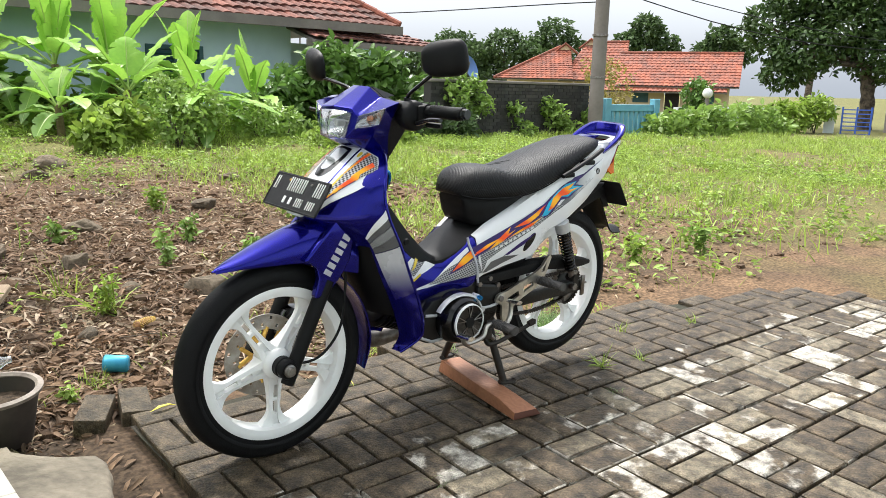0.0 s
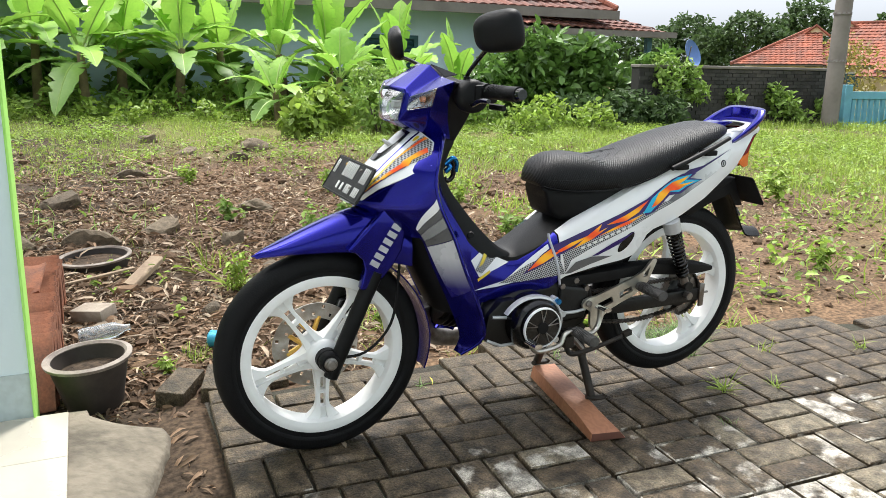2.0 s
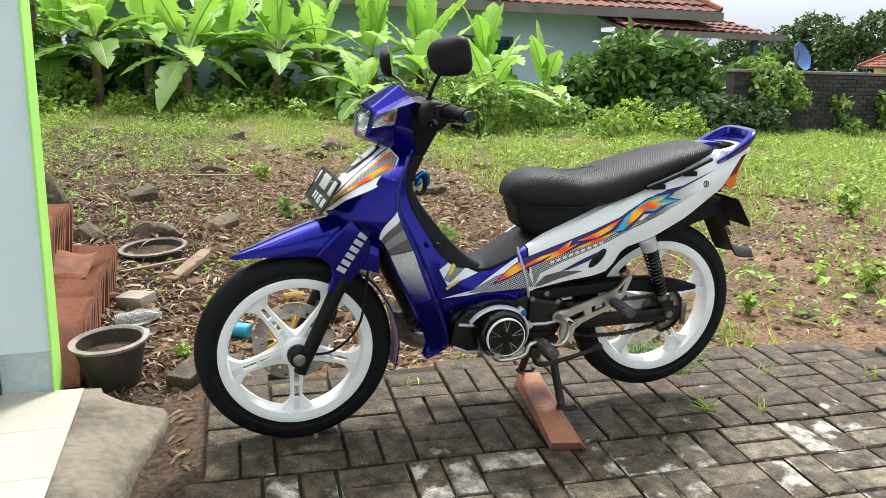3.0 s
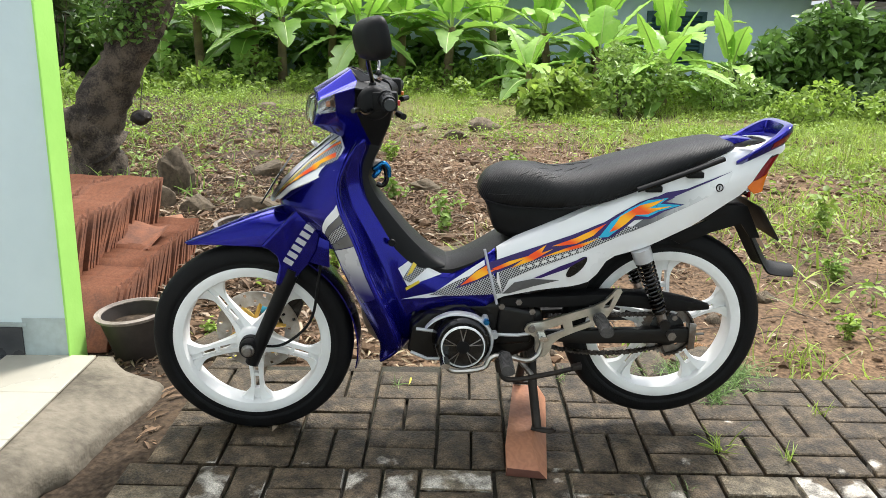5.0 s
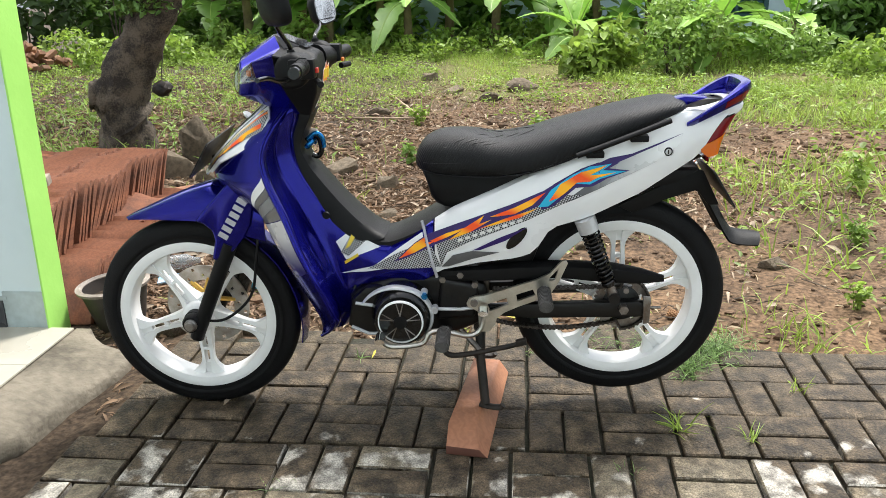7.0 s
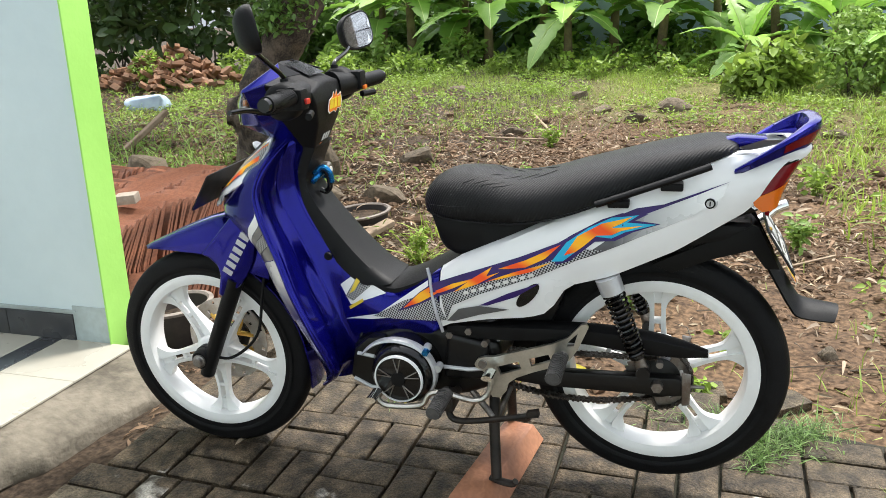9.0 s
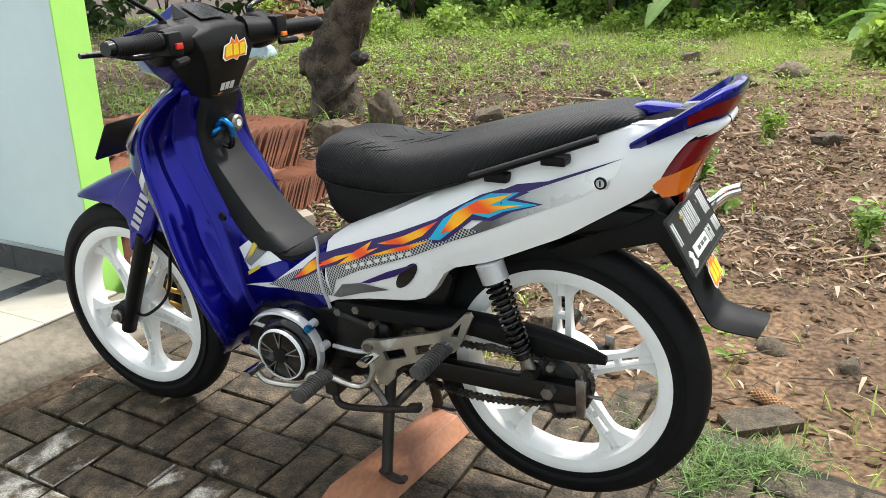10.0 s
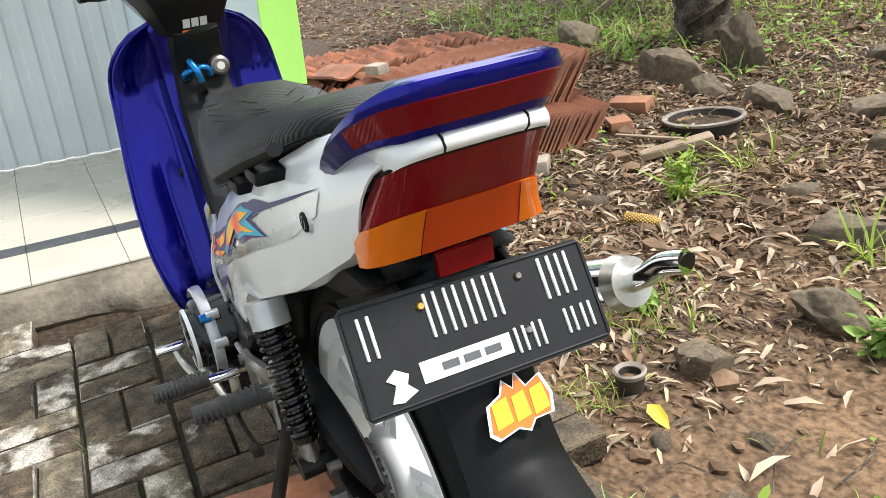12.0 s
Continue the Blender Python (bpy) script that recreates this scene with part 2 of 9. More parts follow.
def soften(bm, width, segs=2, deg=30):
    bmesh.ops.recalc_face_normals(bm, faces=bm.faces)
    es = [e for e in bm.edges if len(e.link_faces) == 2 and e.calc_face_angle(0) > radians(deg)]
    if es:
        bmesh.ops.bevel(bm, geom=es, offset=width, segments=segs, profile=0.6, affect="EDGES", clamp_overlap=True)
    return bm


def plate(pts, y0, y1, bevel=0.0, segs=2):
    """A polygon in x and z, drawn out from y0 to y1."""
    bm = bmesh.new()
    n = len(pts)
    put(bm, [(x, y0, z) for x, z in pts] + [(x, y1, z) for x, z in pts],
        [tuple(range(n)), tuple(range(2 * n - 1, n - 1, -1))] + [(i, (i + 1) % n, n + (i + 1) % n, n + i) for i in range(n)])
    if bevel:
        soften(bm, bevel, segs)
    return bm


def pierced(outline, holes, y0, y1):
    """A polygon in x and z with openings through it, drawn out from y0 to y1."""
    bm = bmesh.new()
    edges = []
    for loop in (outline, *holes):
        vs = [bm.verts.new((x, y0, z)) for x, z in loop]
        edges += [bm.edges.new((a, b)) for a, b in zip(vs, vs[1:] + vs[:1])]
    bmesh.ops.triangle_fill(bm, edges=edges, use_beauty=True, use_dissolve=False)
    more = bmesh.ops.extrude_face_region(bm, geom=list(bm.faces))["geom"]
    bmesh.ops.translate(bm, verts=[g for g in more if isinstance(g, bmesh.types.BMVert)], vec=(0, y1 - y0, 0))
    bmesh.ops.recalc_face_normals(bm, faces=bm.faces)
    return bm


def box(x0, x1, y0, y1, z0, z1, bevel=0.0, segs=2):
    bm = plate([(x0, z0), (x1, z0), (x1, z1), (x0, z1)], y0, y1)
    return soften(bm, bevel, segs) if bevel else bm


def turn(profile, segs=64, centre=(0, 0, 0), axis="Y", ring=True):
    """A profile of (radius, along) spun round an axis; ring closes the profile on itself."""
    bm = bmesh.new()
    rows = []
    for r, a in profile:
        row = []
        for i in range(segs):
            t = 2 * math.pi * i / segs
            c, s = r * math.cos(t), r * math.sin(t)
            p = {"Y": (c, a, s), "X": (a, c, s), "Z": (c, s, a)}[axis]
            row.append(tuple(p[k] + centre[k] for k in range(3)))
        rows.append(row)
    if ring:
        rows.append(rows[0])
    vs = grid_into(bm, rows, True)
    if ring:
        bmesh.ops.remove_doubles(bm, verts=bm.verts, dist=1e-6)
    else:
        for row in (vs[0], vs[-1]):
            if profile[0 if row is vs[0] else -1][0] > 1e-5:
                bm.faces.new(row)
        bmesh.ops.remove_doubles(bm, verts=bm.verts, dist=1e-6)
    return bm


def spline(pts, n=6):
    """Points on a smooth line through pts."""
    pts = [Vector(p) for p in pts]
    out = []
    for i in range(len(pts) - 1):
        p0, p1, p2, p3 = pts[max(i - 1, 0)], pts[i], pts[i + 1], pts[min(i + 2, len(pts) - 1)]
        for k in range(n):
            t = k / n
            out.append(0.5 * ((2 * p1) + (p2 - p0) * t + (2 * p0 - 5 * p1 + 4 * p2 - p3) * t * t + (3 * p1 - p0 - 3 * p2 + p3) * t ** 3))
    return out + [pts[-1]]


def tube(pts, r, segs=10, r1=None, bm=None, flat=1.0):
    """A pipe along pts, from radius r to r1."""
    own = bm or bmesh.new()
    pts = [Vector(p) for p in pts]
    r1 = r if r1 is None else r1
    rows, up = [], None
    for i, p in enumerate(pts):
        d = (pts[min(i + 1, len(pts) - 1)] - pts[max(i - 1, 0)]).normalized()
        if up is None:
            up = d.orthogonal().normalized() if abs(d.z) > 0.95 else Vector((0, 0, 1))
        side = d.cross(up).normalized()
        up = side.cross(d).normalized()
        q = r + (r1 - r) * i / max(1, len(pts) - 1)
        rows.append([p + side * q * math.cos(a) + up * q * flat * math.sin(a) for a in (2 * math.pi * k / segs for k in range(segs))])
    vs = grid_into(own, rows, True)
    own.faces.new(vs[0])
    own.faces.new(vs[-1])
    return own


def lerp(table, x):
    """Straight-line values between the rows (x, value, ...) of a table."""
    if x <= table[0][0]:
        return table[0][1:] if len(table[0]) > 2 else table[0][1]
    for a, b in zip(table, table[1:]):
        if x <= b[0]:
            k = (x - a[0]) / (b[0] - a[0])
            v = tuple(p + (q - p) * k for p, q in zip(a[1:], b[1:]))
            return v if len(v) > 1 else v[0]
    return table[-1][1:] if len(table[-1]) > 2 else table[-1][1]


def smooth_rows(rows, n=4):
    """More rows of points between the given ones, on smooth lines."""
    cols = [spline(c, n) for c in zip(*rows)]
    return [list(r) for r in zip(*cols)]


def sheet(poly, surf, lift, cuts=3, thick=0.0006):
    """A thin sticker: a polygon in the two parameters of surf, laid on that surface."""
    bm = bmesh.new()
    f = bm.faces.new([bm.verts.new((a, b, 0)) for a, b in poly])
    bmesh.ops.triangulate(bm, faces=[f])
    for _ in range(cuts):
        bmesh.ops.subdivide_edges(bm, edges=[e for e in bm.edges if e.calc_length() > 0.02], cuts=1, use_grid_fill=False)
        bmesh.ops.triangulate(bm, faces=bm.faces[:])
    for v in bm.verts:
        v.co = surf(v.co.x, v.co.y, lift)
    return bm

# ---- more materials ----
SOIL = mat("soil", (0.205, 0.128, 0.072), (0.070, 0.044, 0.027), 1.6, 0.92, bump=0.8, bump_scale=38, fine=0.5, spread=0.5, spec=0.2)
PALE_WALL = mat("pale_blue_wall_paint", (0.64, 0.74, 0.76), (0.57, 0.67, 0.69), 1.6, 0.7, bump=0.05, bump_scale=60)
GREEN_WALL = mat("lime_green_paint", (0.42, 0.80, 0.17), (0.36, 0.72, 0.14), 2.2, 0.65, bump=0.08, bump_scale=60)
STAINED = mat("stained_plaster", (0.46, 0.54, 0.54), (0.28, 0.31, 0.30), 5, 0.8, bump=0.15, bump_scale=60)
TILE = mat("cream_floor_tile", (0.53, 0.495, 0.41), (0.45, 0.415, 0.34), 3, 0.28, obj=0.04, coat=0.2)
TILE_DARK = mat("black_floor_tile", (0.035, 0.037, 0.042), (0.055, 0.057, 0.062), 12, 0.3, coat=0.2)
CONCRETE = mat("rough_concrete", (0.23, 0.198, 0.150), (0.10, 0.085, 0.062), 4, 0.9, bump=0.5, bump_scale=70, fine=0.5)
SHUTTER = mat("grey_shutter", (0.66, 0.70, 0.71), (0.58, 0.62, 0.63), 3, 0.45, 0.0)
HOUSE_BLUE = mat("blue_house_paint", (0.55, 0.69, 0.79), (0.46, 0.60, 0.70), 0.7, 0.8)
HOUSE_CREAM = mat("cream_house_paint", (0.62, 0.50, 0.32), (0.55, 0.44, 0.28), 0.7, 0.8)
TEAL_WOOD = mat("teal_window_wood", (0.035, 0.11, 0.125), (0.025, 0.08, 0.095), 8, 0.6)
ROOF_TILE = mat("clay_roof_tile", (0.19, 0.070, 0.048), (0.055, 0.030, 0.026), 1.4, 0.85, island=0.5, fine=0.6, spread=0.6)
ROOF_RED = mat("red_roof_tile", (0.30, 0.085, 0.045), (0.10, 0.040, 0.028), 1.2, 0.85, island=0.22, fine=0.6, spread=0.6)
TILE_CLAY = mat("stacked_clay_tile", (0.33, 0.125, 0.062), (0.15, 0.060, 0.034), 14, 0.85, island=0.35, bump=0.15, fine=0.5)
OLD_BRICK = mat("mossy_dark_brick", (0.055, 0.05, 0.045), (0.025, 0.026, 0.022), 3, 0.95, bump=0.4, island=0.35)
MORTAR = mat("dark_mortar", (0.035, 0.034, 0.030), None, 6, 0.95, bump=0.4)
POLE_CONC = mat("pole_concrete", (0.20, 0.18, 0.16), (0.14, 0.125, 0.11), 2, 0.85, bump=0.1)
FENCE_BLUE = mat("turquoise_fence_paint", (0.13, 0.36, 0.45), (0.10, 0.28, 0.36), 4, 0.6)
BLUE_GATE = mat("blue_gate_paint", (0.03, 0.10, 0.45), None, 4, 0.5)
GREEN_SIGN = mat("green_board", (0.03, 0.30, 0.11), None, 4, 0.5)
STONE = mat("field_stone", (0.22, 0.17, 0.115), (0.10, 0.078, 0.050), 5, 0.95, bump=0.9, bump_scale=45, obj=0.25, fine=0.5)
WOOD = mat("plank_wood", (0.42, 0.19, 0.10), (0.30, 0.12, 0.06), 6, 0.6, bump=0.15, bump_scale=80)
WOOD_CUT = mat("plank_end_wood", (0.13, 0.048, 0.032), None, 12, 0.7, bump=0.15)


def paver_material():
    """Concrete blocks: dark ones, paler sage-grey ones, and a few with ragged white cement stains; all gritty."""
    m = mat("concrete_paver", (0.104, 0.077, 0.048), (0.026, 0.0195, 0.0128), 16, 0.62, bump=0.7, bump_scale=110, fine=0.5, spread=0.34, spec=0.28)
    n, l = m.node_tree.nodes, m.node_tree.links
    p = n["Principled BSDF"]
    base = p.inputs["Base Color"].links[0].from_socket
    geo, info, sep = n.new("ShaderNodeNewGeometry"), n.new("ShaderNodeObjectInfo"), n.new("ShaderNodeSeparateXYZ")
    l.new(geo.outputs["Position"], sep.inputs[0])

    def math_node(op, a, b):
        q = n.new("ShaderNodeMath")
        q.operation = op
        for k, v in enumerate((a, b)):
            if isinstance(v, (int, float)):
                q.inputs[k].default_value = v
            elif v is not None:
                l.new(v, q.inputs[k])
        return q.outputs[0]

    def noise_at(scale, detail):
        q = n.new("ShaderNodeTexNoise")
        q.inputs["Scale"].default_value, q.inputs["Detail"].default_value = scale, detail
        l.new(geo.outputs["Position"], q.inputs["Vector"])
        return q.outputs["Fac"]

    def ranged(v, a, b, c, d):
        q = n.new("ShaderNodeMapRange")
        for k, w in zip(("From Min", "From Max", "To Min", "To Max"), (a, b, c, d)):
            q.inputs[k].default_value = w
        l.new(v, q.inputs[0])
        return q.outputs[0]

    def blend(f, a, b, mode="MIX"):
        q = n.new("ShaderNodeMix")
        q.data_type, q.blend_type = "RGBA", mode
        l.new(f, q.inputs["Factor"]) if not isinstance(f, float) else None
        if isinstance(f, float):
            q.inputs["Factor"].default_value = f
        for name, v in (("A", a), ("B", b)):
            sock = [i for i in q.inputs if i.name == name and i.type == "RGBA"][0]
            if isinstance(v, tuple):
                sock.default_value = (*v, 1)
            else:
                l.new(v, sock)
        return [o for o in q.outputs if o.type == "RGBA"][0]

    each = math_node("FRACT", math_node("ADD", info.outputs["Random"], geo.outputs["Random Per Island"]), None)
    other = math_node("FRACT", math_node("MULTIPLY", each, 7.31), None)
    # paler blocks lie towards the house, away from the soil
    band = math_node("SUBTRACT", ranged(sep.outputs["Y"], -0.10, -0.40, -0.40, 0.30), ranged(sep.outputs["Y"], -0.58, -1.0, 0.0, 0.30))
    pale = ranged(math_node("ADD", math_node("ADD", each, band), math_node("MULTIPLY", noise_at(7.0, 5.0), 0.5)), 0.97, 1.27, 0.0, 0.68)
    col = blend(pale, base, (0.200, 0.170, 0.118))
    stain = math_node("ADD", math_node("ADD", math_node("MULTIPLY", other, 0.42), math_node("MULTIPLY", band, 0.42)), noise_at(13.0, 7.0))
    col = blend(ranged(stain, 0.885, 0.985, 0.0, 0.88), col, (0.43, 0.40, 0.345))
    # khaki soil film near the plot, grit everywhere
    film = ranged(math_node("ADD", noise_at(2.2, 6.0), ranged(sep.outputs["Y"], -0.25, 0.45, -0.2, 0.2)), 0.45, 0.75, 0.0, 0.7)
    col = blend(film, col, (0.072, 0.056, 0.034))
    grit = ranged(noise_at(260.0, 3.0), 0.35, 0.65, 0.55, 1.35)
    blotch = ranged(noise_at(28.0, 7.0), 0.34, 0.66, 0.50, 1.50)
    both = math_node("MULTIPLY", grit, blotch)
    comb = n.new("ShaderNodeCombineColor")
    for k in range(3):
        l.new(both, comb.inputs[k])
    col = blend(1.0, col, comb.outputs[0], "MULTIPLY")
    l.new(col, p.inputs["Base Color"])
    return m


PAVER = paver_material()
JOINT = mat("joint_sand", (0.030, 0.024, 0.017), (0.022, 0.025, 0.011), 8, 0.95, bump=0.6, bump_scale=120)


def yard_z(x, y):
    return 0.0113 * x + 0.0495 * y


def edge_y(x):
    """The back edge of the paving, where the soil washes over it."""
    return lerp([(-0.32, 0.50), (1.35, 0.47), (1.9, 0.36), (2.3, 0.22), (3.05, 0.02), (3.4, -0.40), (4.5, -0.9), (9.0, -1.5)], x)


def ground_z(x, y):
    d = y - edge_y(x)
    base = lerp([(-60, -1.2), (-4, -0.28), (0.45, -0.045), (0.75, -0.02), (1.6, 0.02), (3, 0.055), (6.4, 0.20), (10.5, 0.41), (13, 0.34), (17, 0.0), (40, -0.3), (400, -1.0)], y)
    if x > 3:
        k = min(1.0, (x - 3) / 8)
        base += k * (lerp([(-60, -0.4), (0, 0.0), (8, 0.16), (14, -0.05), (40, -0.35), (400, -1.0)], y) - base)
    bump = 0.0
    if 0.45 < y < 14 and -6 < x < 14:
        f = min(1, (y - 0.45) / 0.8)
        bump = f * (0.030 * noise.noise((x * 1.3, y * 1.3, 0)) + 0.030 * noise.noise((x * 4.1, y * 4.1, 3)) + 0.016 * noise.noise((x * 11, y * 11, 5)))
    if x < -0.3 and y < 0.66:
        base = min(base, -0.045)
    if x >= -0.36 and d < 0.02:
        base = yard_z(x, y) - 0.05
    return base + bump


# ground: one sheet, fine near the yard and coarse to the horizon
def steps(lo, hi, fine_lo, fine_hi, fine, ratio=1.22):
    out, v, s = [], fine_lo, fine
    while v < fine_hi:
        out.append(v)
        v += fine
    up, s = [], fine
    while v < hi:
        up.append(v)
        s *= ratio
        v += s
    down, v, s = [], fine_lo, fine
    while v > lo:
        s *= ratio
        v -= s
        down.append(v)
    return sorted(down) + out + up + [hi]


xs, ys = steps(-900, 900, -3.0, 4.5, 0.07, 1.16), steps(-900, 900, -0.4, 7.0, 0.07, 1.13)
bm = bmesh.new()
grid_into(bm, [[(x, y, ground_z(x, y)) for x in xs] for y in ys])
ground = link_mesh("ground", bm, SOIL, None, "bare brown soil and thin grass of an empty plot", angle=180, kind="structure")


def soil_nodes():
    """Soil near the yard, darker earth towards the tree, thin green turf further off."""
    n, l = SOIL.node_tree.nodes, SOIL.node_tree.links
    p = n["Principled BSDF"]
    base = p.inputs["Base Color"].links[0].from_socket
    geo, sep, no = n.new("ShaderNodeNewGeometry"), n.new("ShaderNodeSeparateXYZ"), n.new("ShaderNodeTexNoise")
    no.inputs["Scale"].default_value, no.inputs["Detail"].default_value = 0.9, 8.0
    l.new(geo.outputs["Position"], sep.inputs[0])
    l.new(geo.outputs["Position"], no.inputs["Vector"])
    far = n.new("ShaderNodeMapRange")
    far.inputs["From Min"].default_value, far.inputs["From Max"].default_value = 4.2, 8.0
    far.inputs["To Min"].default_value, far.inputs["To Max"].default_value = -0.25, 0.30
    east = n.new("ShaderNodeMapRange")
    east.inputs["From Min"].default_value, east.inputs["From Max"].default_value = 2.2, 6.0
    east.inputs["To Min"].default_value, east.inputs["To Max"].default_value = 0.0, 0.35
    l.new(sep.outputs["Y"], far.inputs[0])
    l.new(sep.outputs["X"], east.inputs[0])
    a, b = n.new("ShaderNodeMath"), n.new("ShaderNodeMath")
    l.new(no.outputs["Fac"], a.inputs[0])
    l.new(far.outputs[0], a.inputs[1])
    l.new(a.outputs[0], b.inputs[0])
    l.new(east.outputs[0], b.inputs[1])
    ramp = n.new("ShaderNodeValToRGB")
    ramp.color_ramp.elements[0].position, ramp.color_ramp.elements[1].position = 0.42, 0.72
    l.new(b.outputs[0], ramp.inputs[0])
    mix = n.new("ShaderNodeMix")
    mix.data_type = "RGBA"
    mix.inputs["B"].default_value = (0.150, 0.150, 0.045, 1)
    l.new(ramp.outputs[0], mix.inputs["Factor"])
    l.new(base, mix.inputs["A"])
    # earth darkens towards -x: by the porch, under the tree and behind the tile stack
    west, darker, dn = n.new("ShaderNodeMapRange"), n.new("ShaderNodeMath"), n.new("ShaderNodeMix")
    for k, w in zip(("From Min", "From Max", "To Min", "To Max"), (0.5, -0.6, -0.30, 0.55)):
        west.inputs[k].default_value = w
    l.new(sep.outputs["X"], west.inputs[0])
    l.new(west.outputs[0], darker.inputs[0])
    l.new(no.outputs["Fac"], darker.inputs[1])
    darker.use_clamp = True
    dn.data_type = "RGBA"
    l.new(darker.outputs[0], dn.inputs["Factor"])
    l.new([o for o in mix.outputs if o.type == "RGBA"][0], [i for i in dn.inputs if i.name == "A" and i.type == "RGBA"][0])
    [i for i in dn.inputs if i.name == "B" and i.type == "RGBA"][0].default_value = (0.052, 0.037, 0.025, 1)
    mix = dn
    # crumbs and pores
    no2, mr, mul, comb = n.new("ShaderNodeTexNoise"), n.new("ShaderNodeMapRange"), n.new("ShaderNodeMix"), n.new("ShaderNodeCombineColor")
    no2.inputs["Scale"].default_value, no2.inputs["Detail"].default_value = 55.0, 6.0
    l.new(geo.outputs["Position"], no2.inputs["Vector"])
    for k, w in zip(("From Min", "From Max", "To Min", "To Max"), (0.36, 0.64, 0.50, 1.40)):
        mr.inputs[k].default_value = w
    l.new(no2.outputs["Fac"], mr.inputs[0])
    mul.data_type, mul.blend_type = "RGBA", "MULTIPLY"
    mul.inputs["Factor"].default_value = 1.0
    for k in range(3):
        l.new(mr.outputs[0], comb.inputs[k])
    l.new([o for o in mix.outputs if o.type == "RGBA"][0], [i for i in mul.inputs if i.name == "A" and i.type == "RGBA"][0])
    l.new(comb.outputs[0], [i for i in mul.inputs if i.name == "B" and i.type == "RGBA"][0])
    l.new([o for o in mul.outputs if o.type == "RGBA"][0], p.inputs["Base Color"])


soil_nodes()

# ---- building on the near side: porch, partition wall, shutter ----
FLOOR_Z = 0.036
porch = empty("porch_floor", pose(0, 0, 0), "cream tiled porch floor with a black tile band", "floor", kind="structure")
bm = box(-2.6, -0.65, -6.0, 0.44, -0.30, FLOOR_Z - 0.006)
part("floor_bed", bm, CONCRETE, porch, "rough concrete bed")


def floor_tile(x0, x1, y0, y1, m, z=FLOOR_Z):
    part("tile", box(x0 + 0.001, x1 - 0.001, y0 + 0.001, y1 - 0.001, z - 0.008, z, 0.0012, 1), m, porch, smooth=False)


y = 0.438
while y > -4.0:
    floor_tile(-0.955, -0.648, y - 0.30, y, TILE)
    floor_tile(-1.048, -0.955, y - 0.30, y, TILE_DARK)
    x = -1.048
    while x > -2.25:
        floor_tile(x - 0.30, x, y - 0.30, y, TILE)
        x -= 0.30
    y -= 0.30
# the rough lip of poured concrete in front of the porch
rows = []
for k in range(46):
    y = -5.0 + 5.50 * k / 45 if k < 12 else -0.9 + 1.36 * (k - 12) / 33
    e = lerp([(-5, -0.60), (-0.6, -0.58), (-0.26, -0.545), (-0.2, -0.49), (0.0, -0.462), (0.14, -0.418), (0.24, -0.392), (0.325, -0.376), (0.35, -0.41), (0.42, -0.53), (0.47, -0.60)], y)
    e += 0.012 * noise.noise((y * 16, 0, 2))
    rows.append([(-0.652, y, FLOOR_Z - 0.012), (-0.60, y, 0.022), (0.5 * (e - 0.6), y, 0.004 + 0.004 * noise.noise((y * 9, 1, 0))), (e - 0.012, y, -0.018), (e, y, -0.032), (e + 0.006, y, -0.075), (e - 0.03, y, -0.13), (-0.652, y, -0.13)])
bm = bmesh.new()
grid_into(bm, rows)
link_mesh("concrete_apron", bm, CONCRETE, None, "rough poured concrete lip before the tiled porch", kind="structure", category="floor")
wall = empty("wall_partition", pose(0, 0, 0), "pale blue rendered wall with a lime green painted end", "wall", kind="structure")
part("wall_body", box(-2.25, -0.740, 0.440, 0.560, -0.10, 3.3), PALE_WALL, wall, "pale blue painted wall", smooth=False)
part("wall_end", box(-0.740, -0.733, 0.428, 0.563, -0.06, 3.3, 0.002, 1), GREEN_WALL, wall, "lime green wall end", smooth=False)
part("stained_foot", box(-0.89, -0.7405, 0.4362, 0.4400, FLOOR_Z, 0.17), STAINED, wall, "water-stained plaster foot", smooth=False)
x = -0.89
while x > -2.2:
    part("skirting_tile", box(x - 0.30, x - 0.002, 0.431, 0.4395, FLOOR_Z, FLOOR_Z + 0.10, 0.001, 1), TILE_DARK, wall, smooth=False)
    x -= 0.30
part("skirting_top", box(-2.2, -0.875, 0.4335, 0.4395, FLOOR_Z + 0.101, FLOOR_Z + 0.118, 0.003), STAINED, wall)
facade = empty("wall_front", pose(0, 0, 0), "pale blue shop front with a grey roller shutter", "wall", kind="structure")
part("wall_pier", box(-2.45, -2.15, 0.20, 0.44, FLOOR_Z - 0.1, 3.3), PALE_WALL, facade, smooth=False)
part("skirting_tile", box(-2.15, -2.142, 0.20, 0.43, FLOOR_Z, FLOOR_Z + 0.10, 0.001, 1), TILE_DARK, facade, smooth=False)
part("wall_pier", box(-2.45, -2.15, -6.0, -3.2, FLOOR_Z - 0.1, 3.3), PALE_WALL, facade, smooth=False)
part("wall_lintel", box(-2.45, -2.15, -3.2, 0.20, 2.5, 3.3), PALE_WALL, facade, smooth=False)
prof_s = []
y = 0.195
while y > -3.19:
    for dy, dx in ((0.0, 0.0), (0.012, 0.016), (0.060, 0.016), (0.072, 0.0)):
        prof_s.append((-2.20 + dx, y - dy))
    y -= 0.105
bm = bmesh.new()
grid_into(bm, [[(a, b, z) for a, b in prof_s] for z in (FLOOR_Z + 0.004, 1.2, 2.5)])
door = link_mesh("door_shutter", solid(bm, 0.002), SHUTTER, None, "closed grey corrugated roller shutter", smooth=False, kind="structure", category="shutter")
# slab above the view, added to close off the sky over the shutter
link_mesh("roof_canopy_unseen", box(-3.2, -1.95, -6.0, 0.58, 3.3, 3.42), PALE_WALL, None, "flat slab out of view, added over the shop front", smooth=False, kind="structure", category="roof")
